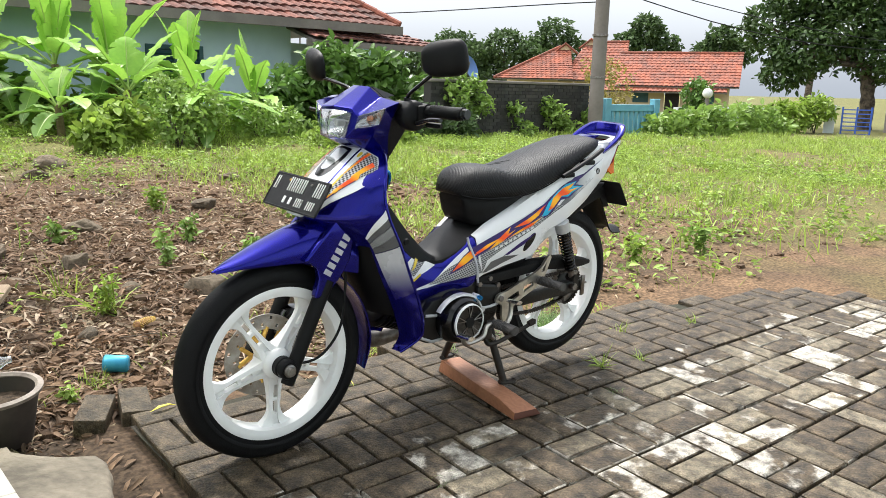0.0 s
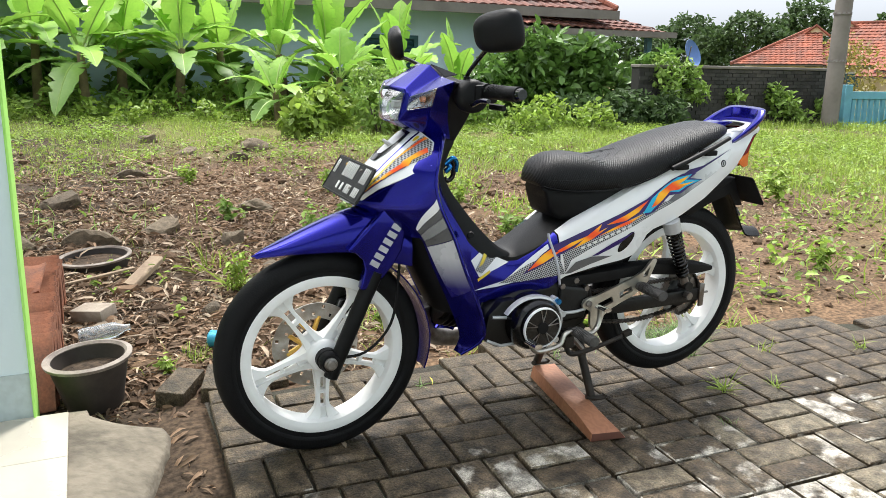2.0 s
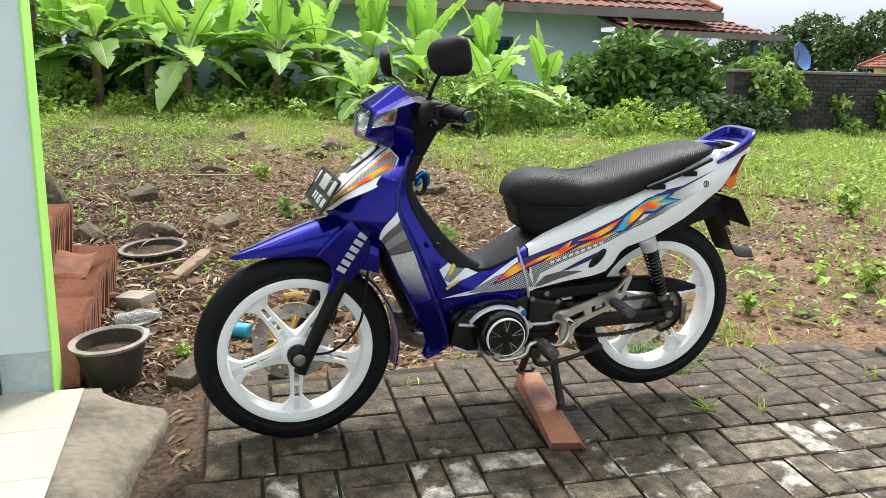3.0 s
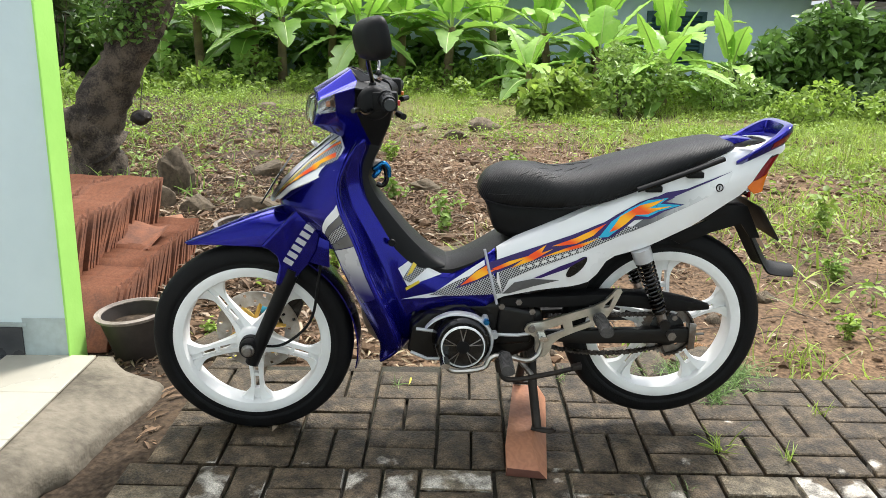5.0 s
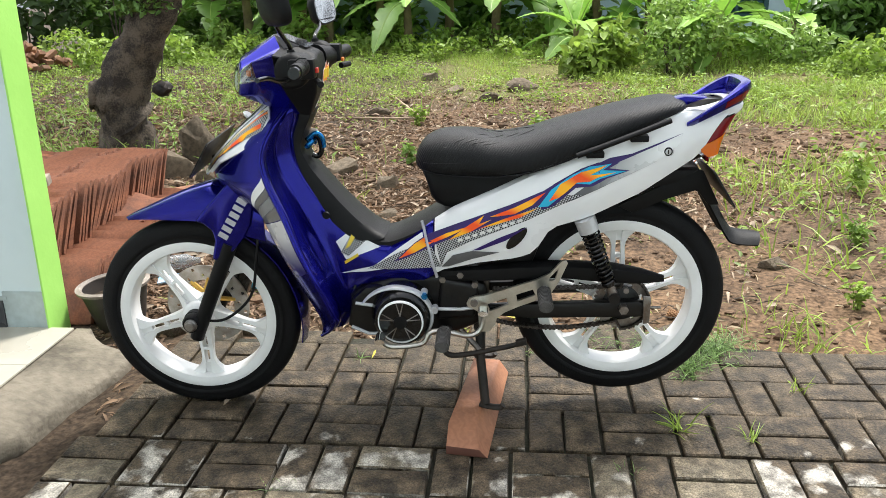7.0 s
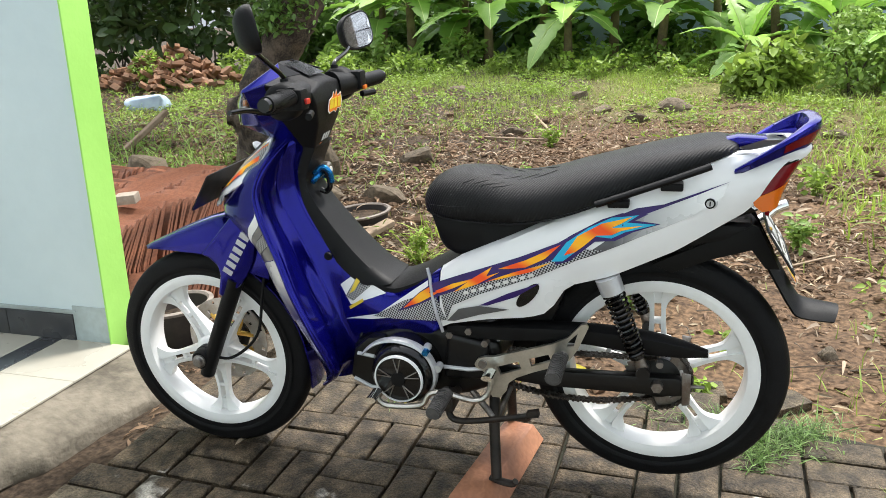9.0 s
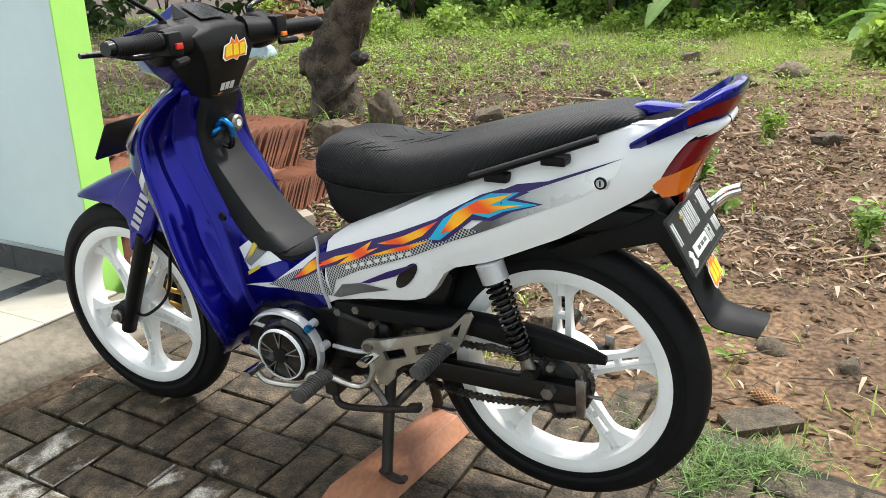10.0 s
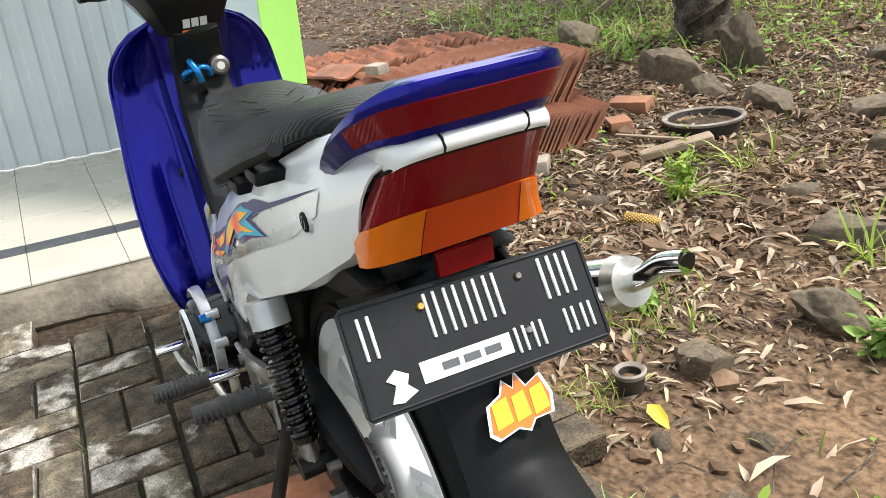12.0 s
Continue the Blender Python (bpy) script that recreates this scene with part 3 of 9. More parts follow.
# unseen wall, added to block low sky and darken the bike's reflections
link_mesh("wall_yard_unseen", box(-2.45, 9.0, -4.75, -4.6, -0.6, 3.6), PALE_WALL, None, "plain rendered wall out of view, added to dim reflections", smooth=False, kind="structure", category="wall")
# second unseen wall, added to keep bright sky out of the tail lenses
link_mesh("wall_east_unseen", box(9.0, 9.15, -4.6, -1.9, -0.6, 3.4), PALE_WALL, None, "plain rendered wall out of view, added to cut sky reflections", smooth=False, kind="structure", category="wall")
# unseen overhang, added with the wall to hold back sky light
link_mesh("roof_eave_unseen", box(-2.45, 9.2, -6.5, -4.1, 3.6, 3.72), PALE_WALL, None, "projecting slab out of view, added to shade the yard side", smooth=False, kind="structure", category="roof")

# ---- plants ----
def leaf_mat(name, a, b, thin=0.35, rough=0.5, k=0.3, scale=3.0):
    """Leaf: two greens, each leaf a little different, some light through it."""
    m = mat(name, a, b, scale, rough, island=k, fine=0.4, spread=0.6, spec=0.4)
    n, l = m.node_tree.nodes, m.node_tree.links
    p = n["Principled BSDF"]
    col = p.inputs["Base Color"].links[0].from_socket
    tr, mix = n.new("ShaderNodeBsdfTranslucent"), n.new("ShaderNodeMixShader")
    l.new(col, tr.inputs[0])
    mix.inputs[0].default_value = thin
    l.new(p.outputs[0], mix.inputs[1])
    l.new(tr.outputs[0], mix.inputs[2])
    l.new(mix.outputs[0], n["Material Output"].inputs["Surface"])
    return m


BANANA = leaf_mat("banana_leaf", (0.30, 0.49, 0.075), (0.17, 0.35, 0.05), 0.38, 0.38, 0.30)
MIDRIB = mat("banana_midrib", (0.34, 0.47, 0.12), (0.25, 0.37, 0.08), 4, 0.5)
BANANA_OLD = leaf_mat("old_banana_leaf", (0.19, 0.33, 0.06), (0.10, 0.21, 0.036), 0.35, 0.45, 0.3)
BANANA_STEM = mat("banana_stem", (0.20, 0.16, 0.075), (0.075, 0.052, 0.028), 4, 0.8, bump=0.3)
WEED = leaf_mat("weed_leaf", (0.27, 0.40, 0.085), (0.16, 0.27, 0.05), 0.35)
WEED_LIGHT = leaf_mat("young_weed_leaf", (0.30, 0.42, 0.070), (0.18, 0.28, 0.045), 0.4, k=0.45)
GRASS = leaf_mat("grass_blade", (0.34, 0.44, 0.075), (0.20, 0.30, 0.045), 0.35, k=0.45)
BUSH = leaf_mat("bush_leaf", (0.15, 0.27, 0.055), (0.08, 0.16, 0.035), 0.25, 0.4, 0.4)
TREE_DARK = leaf_mat("dark_tree_leaf", (0.075, 0.135, 0.032), (0.032, 0.065, 0.018), 0.2, 0.5, 0.4)
TREE_FAR = leaf_mat("far_tree_leaf", (0.085, 0.14, 0.045), (0.05, 0.09, 0.03), 0.25, 0.6, 0.35)
DRY = leaf_mat("dry_leaf", (0.29, 0.19, 0.115), (0.115, 0.070, 0.044), 0.15, 0.8, 0.45)
BARK = mat("rough_bark", (0.125, 0.098, 0.070), (0.024, 0.018, 0.013), 9, 0.95, bump=1.0, bump_scale=34, fine=0.6, spread=0.3)
nr = np.random.RandomState(7)


def scatter(points, size, shape="leaf", lie=0.0, curl=0.25, seed=0, up=0.0):
    """Vertices and faces of one small leaf a point, turned at random. lie: how flat they lie; up: how upright."""
    r = np.random.RandomState(seed)
    n = len(points)
    if shape == "leaf":
        base = np.array([(0, 0, 0), (0.32, 0.24, 0.10), (0.32, -0.24, 0.10), (0.70, 0.20, 0.08), (0.70, -0.20, 0.08), (1.0, 0, -0.02), (0.38, 0, -0.03), (0.72, 0, -0.05)])
        faces = np.array([(0, 6, 1, 1), (0, 2, 6, 6), (6, 7, 3, 1), (2, 4, 7, 6), (7, 5, 3, 3), (4, 5, 7, 7)])
    elif shape == "long":
        base = np.array([(0, 0, 0), (0.4, 0.10, 0.06), (0.4, -0.10, 0.06), (0.75, 0.07, 0.03), (0.75, -0.07, 0.03), (1.0, 0, -0.10), (0.42, 0, 0.0), (0.75, 0, -0.02)])
        faces = np.array([(0, 6, 1, 1), (0, 2, 6, 6), (6, 7, 3, 1), (2, 4, 7, 6), (7, 5, 3, 3), (4, 5, 7, 7)])
    else:
        base = np.array([(0, 0.028, 0), (0, -0.028, 0), (0.5, 0.022, 0.02), (0.5, -0.022, 0.02), (1.0, 0.0, -0.10), (0.8, 0.012, -0.02), (0.8, -0.012, -0.02), (0.5, 0, 0.03)])
        faces = np.array([(0, 1, 3, 2), (2, 3, 6, 5), (5, 6, 4, 4)])
    base = base.copy()
    base[:, 2] -= curl * (base[:, 0] ** 2) * 0.6
    s = np.asarray(size) if np.ndim(size) else r.uniform(0.65, 1.3, n) * size
    yaw, pitch, roll = r.uniform(0, 2 * np.pi, n), r.normal(0, 0.7 * (1 - lie), n) + up, r.normal(0, 0.8 * (1 - lie) + 0.12, n)
    v = base[None] * s[:, None, None] * np.array([1, 1, 1])
    v[:, :, 1] *= r.uniform(0.75, 1.3, n)[:, None]
    c, d = np.cos(roll)[:, None], np.sin(roll)[:, None]
    y, z = v[:, :, 1] * c - v[:, :, 2] * d, v[:, :, 1] * d + v[:, :, 2] * c
    x = v[:, :, 0]
    c, d = np.cos(pitch)[:, None], np.sin(pitch)[:, None]
    x, z = x * c - z * d, x * d + z * c
    c, d = np.cos(yaw)[:, None], np.sin(yaw)[:, None]
    x, y = x * c - y * d, x * d + y * c
    v = np.stack([x, y, z], -1) + np.asarray(points)[:, None, :]
    f = faces[None] + (np.arange(n) * len(base))[:, None, None]
    return v.reshape(-1, 3), f.reshape(-1, 4)


def leaf_mesh(name, chunks, material, parent=None, label="", **tags):
    vs, fs, k = [], [], 0
    for v, f in chunks:
        vs.append(v)
        fs.append(f + k)
        k += len(v)
    v, f = np.concatenate(vs), np.concatenate(fs)
    me = bpy.data.meshes.new(name)
    me.from_pydata(v.tolist(), [], [tuple(dict.fromkeys(q)) for q in f.tolist()])
    me.materials.append(material)
    me.shade_smooth()
    ob = new(name, me)
    ob.parent = parent
    return tagged(ob, label, **tags)


def on_ground(x, y, dz=0.0):
    return np.array([(a, b, ground_z(a, b) + dz) for a, b in zip(x, y)])


def clumped(n, x0, x1, y0, y1, scale, cut, seed, test=None):
    """Random places in a rectangle, kept where a noise field is high."""
    r = np.random.RandomState(seed)
    out = []
    while len(out) < n:
        x, y = r.uniform(x0, x1), r.uniform(y0, y1)
        if noise.noise((x * scale, y * scale, seed)) > cut + r.normal(0, 0.12) and y > edge_y(x) + 0.05 and (test is None or test(x, y)):
            out.append((x, y))
    return np.array(out).T


def free(x, y):
    return not (x < -0.62 and y < 2.4) and not (x < -0.3 and y < 0.7)


def greener(x, y):
    """Turf grows away from the litter under the tree and towards the road."""
    k = (y - 4.4) / 4.5 + max(0, x - 2.5) / 5
    return free(x, y) and random.random() < min(1.0, max(0.035, k))


# turf and weeds
gx, gy = clumped(20000, -5, 9, 0.5, 10.5, 0.9, 0.0, 11, greener)
gx2, gy2 = clumped(19000, 2.0, 17, 0.2, 14, 0.9, 0.0, 12, lambda x, y: y > edge_y(x) + 0.5 and random.random() < 0.2 + (y - 1) / 4.5)
chunks = []
for px, py, s, sd in ((gx, gy, 0.075, 1), (gx2, gy2, 0.14, 2)):
    for q in range(3):
        r = np.random.RandomState(sd * 10 + q)
        jit = 0.02 + 0.03 * q
        chunks.append(scatter(on_ground(px + r.normal(0, jit, len(px)), py + r.normal(0, jit, len(px))), s, "blade", 0.3, 0.5, sd * 7 + q, 1.0))
leaf_mesh("field_grass", chunks, GRASS, None, "thin green grass over the empty plot", category="grass", kind="stuff")
wx, wy = clumped(5600, -5, 9, 0.6, 10.8, 1.1, 0.02, 21, greener)
wx2, wy2 = clumped(2600, 2.2, 15, 0.3, 13, 0.6, -0.1, 22, lambda x, y: y > edge_y(x) + 0.3)
chunks = []
for px, py, s, sd in ((wx, wy, 0.038, 3), (wx2, wy2, 0.052, 4)):
    for q in range(7):
        r = np.random.RandomState(sd * 20 + q)
        chunks.append(scatter(on_ground(px + r.normal(0, 0.025, len(px)), py + r.normal(0, 0.025, len(px)), 0.012 + 0.014 * q), s, "leaf", 0.45, 0.4, sd * 9 + q, 0.15))
leaf_mesh("low_weeds", chunks, WEED_LIGHT, None, "low light green weeds spread over the soil", category="weeds", kind="stuff")


def weed(x, y, h, n, size, seed, material=WEED, spread=0.5, shape="leaf"):
    """A leafy weed: thin stems with leaves along them."""
    r = np.random.RandomState(seed)
    z0 = ground_z(x, y)
    bm = bmesh.new()
    pts = []
    for s in range(n):
        a, t = r.uniform(0, 2 * np.pi), r.uniform(0.1, spread)
        top = Vector((x + h * t * math.cos(a), y + h * t * math.sin(a), z0 + h * r.uniform(0.55, 1.0)))
        line = spline([(x + r.normal(0, 0.01), y + r.normal(0, 0.01), z0 - 0.01), (0.55 * (top.x - x) * 0.8 + x, 0.55 * (top.y - y) * 0.8 + y, z0 + 0.6 * (top.z - z0)), top], 4)
        tube(line, 0.0016 + 0.003 * h, 4, 0.001, bm=bm)
        for p in line[2:]:
            for _ in range(3):
                pts.append(tuple(p + Vector(r.normal(0, size * 0.35, 3))))
    root = link_mesh("weed", bm, material, None, "leafy green weed growing from the soil", category="weed", group="weeds on the plot")
    leaf_mesh("weed_leaf", [scatter(np.array(pts), size, shape, 0.4, 0.35, seed)], material, root, kind="stuff")
    return root


# single weeds near the yard
for k, (x, y, h, n, s, m) in enumerate(((0.62, 2.30, 0.30, 9, 0.06, WEED), (0.98, 2.87, 0.22, 8, 0.06, WEED), (1.17, 2.35, 0.16, 7, 0.06, WEED), (1.04, 1.27, 0.13, 7, 0.055, WEED), (1.30, 0.60, 0.09, 6, 0.045, WEED_LIGHT), (2.20, 0.80, 0.13, 7, 0.045, WEED_LIGHT),
                                       (2.50, 1.50, 0.16, 9, 0.05, WEED), (3.1, 1.0, 0.20, 10, 0.055, WEED_LIGHT), (3.7, 0.9, 0.26, 12, 0.06, WEED), (2.9, 2.4, 0.30, 8, 0.07, WEED_LIGHT), (0.30, 3.2, 0.20, 7, 0.06, WEED), (0.05, 1.60, 0.22, 6, 0.05, WEED_LIGHT),
                                       (1.75, 2.1, 0.22, 8, 0.06, WEED), (2.0, 3.3, 0.30, 9, 0.07, WEED_LIGHT), (1.2, 4.0, 0.24, 8, 0.07, WEED_LIGHT), (0.2, 4.6, 0.2, 8, 0.06, WEED_LIGHT), (4.5, 2.6, 0.4, 12, 0.08, WEED_LIGHT), (-0.35, 0.78, 0.07, 6, 0.03, WEED_LIGHT), (0.55, 0.98, 0.09, 8, 0.05, WEED), (0.9, 1.75, 0.10, 6, 0.05, WEED_LIGHT))):
    weed(x, y, h * 0.8, max(4, int(n * 0.65)), s * 0.75, 40 + k, m)


TURF = leaf_mat("fresh_turf_blade", (0.25, 0.36, 0.13), (0.11, 0.20, 0.055), 0.35, k=0.6)


def tuft(x, y, h, n, seed, spread=0.03, on_yard=False):
    r = np.random.RandomState(seed)
    px, py = x + r.normal(0, spread, n), y + r.normal(0, spread, n)
    z = np.array([yard_z(a, b) - 0.006 if on_yard else ground_z(a, b) for a, b in zip(px, py)])
    leaf_mesh("grass_tuft", [scatter(np.stack([px, py, z], 1), h, "blade", 0.3, 0.7, seed, 0.9 if h > 0.055 else 0.55)], GRASS if h > 0.055 else TURF, None, "small tuft of green grass", category="grass", kind="stuff")


for k, (x, y, h, n, sp, yd) in enumerate(((1.46, 0.27, 0.054, 520, 0.042, True), (1.54, 0.32, 0.052, 480, 0.040, True), (1.42, 0.19, 0.050, 260, 0.028, True), (1.61, 0.37, 0.044, 140, 0.040, True), (1.37, 0.36, 0.052, 240, 0.035, True), (1.20, 0.38, 0.05, 90, 0.05, True), (1.34, -0.13, 0.075, 26, 0.012, True), (1.52, -0.19, 0.06, 14, 0.010, True), (1.72, 0.06, 0.06, 14, 0.010, True), (0.40, 0.26, 0.05, 14, 0.01, True), (0.96, 0.30, 0.05, 18, 0.015, True), (2.1, -0.05, 0.06, 16, 0.012, True),
                                         (1.17, -0.33, 0.035, 16, 0.02, True), (0.28, -0.40, 0.03, 14, 0.02, True), (0.06, 1.62, 0.17, 34, 0.03, False), (-0.02, 2.05, 0.15, 34, 0.04, False), (0.75, 1.65, 0.17, 24, 0.02, False), (0.55, 0.95, 0.09, 120, 0.10, False), (0.75, 0.62, 0.06, 60, 0.05, False), (1.9, 0.55, 0.09, 120, 0.12, False), (-0.22, 0.88, 0.06, 60, 0.03, False))):
    tuft(x, y, h, n, 90 + k, sp, yd)

def bare(x, y):
    """The sandy patch beside the paving, nearly free of litter."""
    return x > 1.0 and y < 1.75 + 0.25 * math.sin(3 * x) and r.rand() < 0.86


# dry leaf litter, thickest between the tree and the yard
lx, ly = [], []
r = np.random.RandomState(33)
while len(lx) < 23000:
    x, y = r.normal(0.15, 1.7), 0.62 + abs(r.normal(0, 2.3))
    k = 1.0 if x < 0.45 else max(0.03, 0.32 - 0.55 * (x - 0.45)) if y < 1.7 else max(0.12, 0.9 - 0.28 * (x - 0.45))
    if -4.5 < x < 4 and y > edge_y(x) + 0.02 and not bare(x, y) and not (x < -0.68 and y < 2.0) and r.rand() < k * (0.55 + 0.9 * noise.noise((x * 1.5, y * 1.5, 9))):
        lx.append(x)
        ly.append(y)
lx, ly = np.array(lx), np.array(ly)
near = ly < 1.9
chunks = [scatter(on_ground(lx[near], ly[near], 0.010), 0.060, "long", 0.5, 1.0, 34), scatter(on_ground(lx[~near], ly[~near], 0.012), 0.062, "long", 0.45, 1.0, 35)]
leaf_mesh("leaf_litter", chunks, DRY, None, "curled dry brown leaves lying on the soil", category="dry leaves", kind="stuff")
# the shaded ground behind the tile stack and round the trunk is deep in leaves
r = np.random.RandomState(48)
n = 5200
px, py = r.normal(-2.6, 1.1, n), 2.2 + abs(r.normal(0, 2.2, n))
ok = [i for i in range(n) if px[i] < -0.4]
leaf_mesh("deep_litter", [scatter(on_ground(px[ok], py[ok], 0.014), 0.085, "long", 0.45, 0.9, 49)], DRY, None, "deep dry leaf litter behind the tile stack", category="dry leaves", kind="stuff")
px, py = r.normal(-3.0, 1.1, 1500), 2.9 + abs(r.normal(0, 1.6, 1500))
leaf_mesh("shade_weeds", [scatter(on_ground(px, py, 0.01), 0.15, "blade", 0.3, 0.6, 50, 0.9), scatter(on_ground(px[:800] + 0.04, py[:800], 0.03), 0.055, "leaf", 0.4, 0.4, 52, 0.2)], WEED, None, "rank weeds and grass behind the tile stack", category="weeds", kind="stuff")
r = np.random.RandomState(57)
px, py = r.uniform(-11.5, -1.9, 5200), 4.6 + 6.0 * r.rand(5200) ** 0.8
leaf_mesh("rank_grass", [scatter(on_ground(px, py, 0.0), 0.13, "blade", 0.3, 0.6, 58, 0.9), scatter(on_ground(px[:2000] + 0.05, py[:2000], 0.03), 0.06, "leaf", 0.4, 0.4, 59, 0.2)], WEED_LIGHT, None, "rank grass and weeds beyond the tile stack", category="grass", kind="stuff")
px, py = r.uniform(-9.0, -1.6, 12000), 2.0 + 6.0 * r.rand(12000) ** 1.2
leaf_mesh("far_litter", [scatter(on_ground(px, py, 0.012), 0.085, "long", 0.5, 0.9, 60)], DRY, None, "dry leaves beyond the tile stack", category="dry leaves", kind="stuff")
pale_leaf = leaf_mat("bleached_leaf", (0.42, 0.34, 0.25), (0.30, 0.22, 0.15), 0.1, 0.8, 0.3)
r = np.random.RandomState(36)
px, py = r.normal(0.1, 1.6, 5200), 0.7 + abs(r.normal(0, 3.0, 5200))
ok = [i for i in range(5200) if not bare(px[i], py[i]) and py[i] > edge_y(px[i]) + 0.05 and not (px[i] < -0.68 and py[i] < 2.0)]
leaf_mesh("pale_leaf_litter", [scatter(on_ground(px[ok], py[ok], 0.014), 0.075, "long", 0.5, 0.9, 37)], pale_leaf, None, "bleached dry leaves on the soil", category="dry leaves", kind="stuff")
# shards and crumbs of leaf and straw, thinning out over the field
for name, n, size, colours, seed, label in (("brown_shards", 36000, 0.042, ((0.20, 0.125, 0.075), (0.09, 0.055, 0.035)), 44, "small brown shards of leaf on the soil"), ("straw_shards", 24000, 0.050, ((0.42, 0.34, 0.225), (0.26, 0.20, 0.125)), 46, "pale straw and leaf shards on the soil")):
    r = np.random.RandomState(seed)
    px, py = np.where(r.rand(n) < 0.35, r.normal(-2.2, 1.3, n), r.normal(0.5, 2.3, n)), 0.52 + abs(r.normal(0, 3.4, n))
    ok = [i for i in range(n) if not bare(px[i], py[i]) and py[i] > edge_y(px[i]) + 0.02 and not (px[i] < -0.68 and py[i] < 2.0) and py[i] < 9 and noise.noise((px[i] * 1.2, py[i] * 1.2, 4)) > -0.25]
    leaf_mesh(name, [scatter(on_ground(px[ok], py[ok], 0.008), size, "long", 0.6, 0.7, seed + 1)], leaf_mat(name, colours[0], colours[1], 0.1, 0.85, 0.45), None, label, category="dry leaves", kind="stuff")
# leaves and crumbs blown into the gap between the porch and the paving
r = np.random.RandomState(53)
px, py = r.uniform(-0.60, -0.31, 240), r.uniform(-0.10, 0.75, 240)
ok = [i for i in range(240) if py[i] > 0.42 or px[i] > -0.36]
leaf_mesh("gap_litter", [scatter(on_ground(px[ok], py[ok], 0.008), 0.055, "long", 0.55, 0.9, 54)], DRY, None, "dry leaves between the porch and the paving", category="dry leaves", kind="stuff")
# twigs
bm = bmesh.new()
r = np.random.RandomState(38)
for k in range(260):
    x, y = r.normal(0.1, 1.3), 0.62 + abs(r.normal(0, 1.5))
    if y < edge_y(x) + 0.04 or (x < -0.68 and y < 2):
        continue
    a, L = r.uniform(0, 6.28), r.uniform(0.05, 0.22)
    z = ground_z(x, y) + 0.012
    tube([(x, y, z), (x + L * 0.5 * math.cos(a), y + L * 0.5 * math.sin(a), z + 0.012), (x + L * math.cos(a + 0.2), y + L * math.sin(a + 0.2), z)], 0.003, 4, 0.0015, bm=bm)
link_mesh("twigs", bm, BARK, None, "thin dry twigs on the soil", category="twigs", kind="stuff")


def stone_mesh(seed, sub=2, rough=0.28):
    bm = bmesh.new()
    bmesh.ops.create_icosphere(bm, subdivisions=sub, radius=1.0)
    o = Vector((seed * 3.7, seed * 1.3, seed))
    for v in bm.verts:
        k = 1 + 1.5 * rough * noise.noise(v.co * 1.1 + o) + 0.22 * noise.noise(v.co * 2.3 + o) + 0.10 * noise.noise(v.co * 5 + o)
        c = v.co * k
        v.co = Vector((math.copysign(abs(c.x) ** 0.85, c.x), math.copysign(abs(c.y) ** 0.85, c.y), math.copysign(abs(c.z) ** 0.85, c.z)))
    # broken faces
    rs = random.Random(seed + 70)
    for _ in range(9):
        d = Vector((rs.gauss(0, 1), rs.gauss(0, 1), rs.gauss(0, 0.8))).normalized()
        q = rs.uniform(0.58, 0.82)
        for v in bm.verts:
            h = v.co.dot(d) - q
            if h > 0:
                v.co -= d * h * 0.94
    me = bpy.data.meshes.new("stone")
    bm.to_mesh(me)
    bm.free()
    me.materials.append(STONE)
    me.shade_smooth()
    me.set_sharp_from_angle(angle=radians(30))
    return me


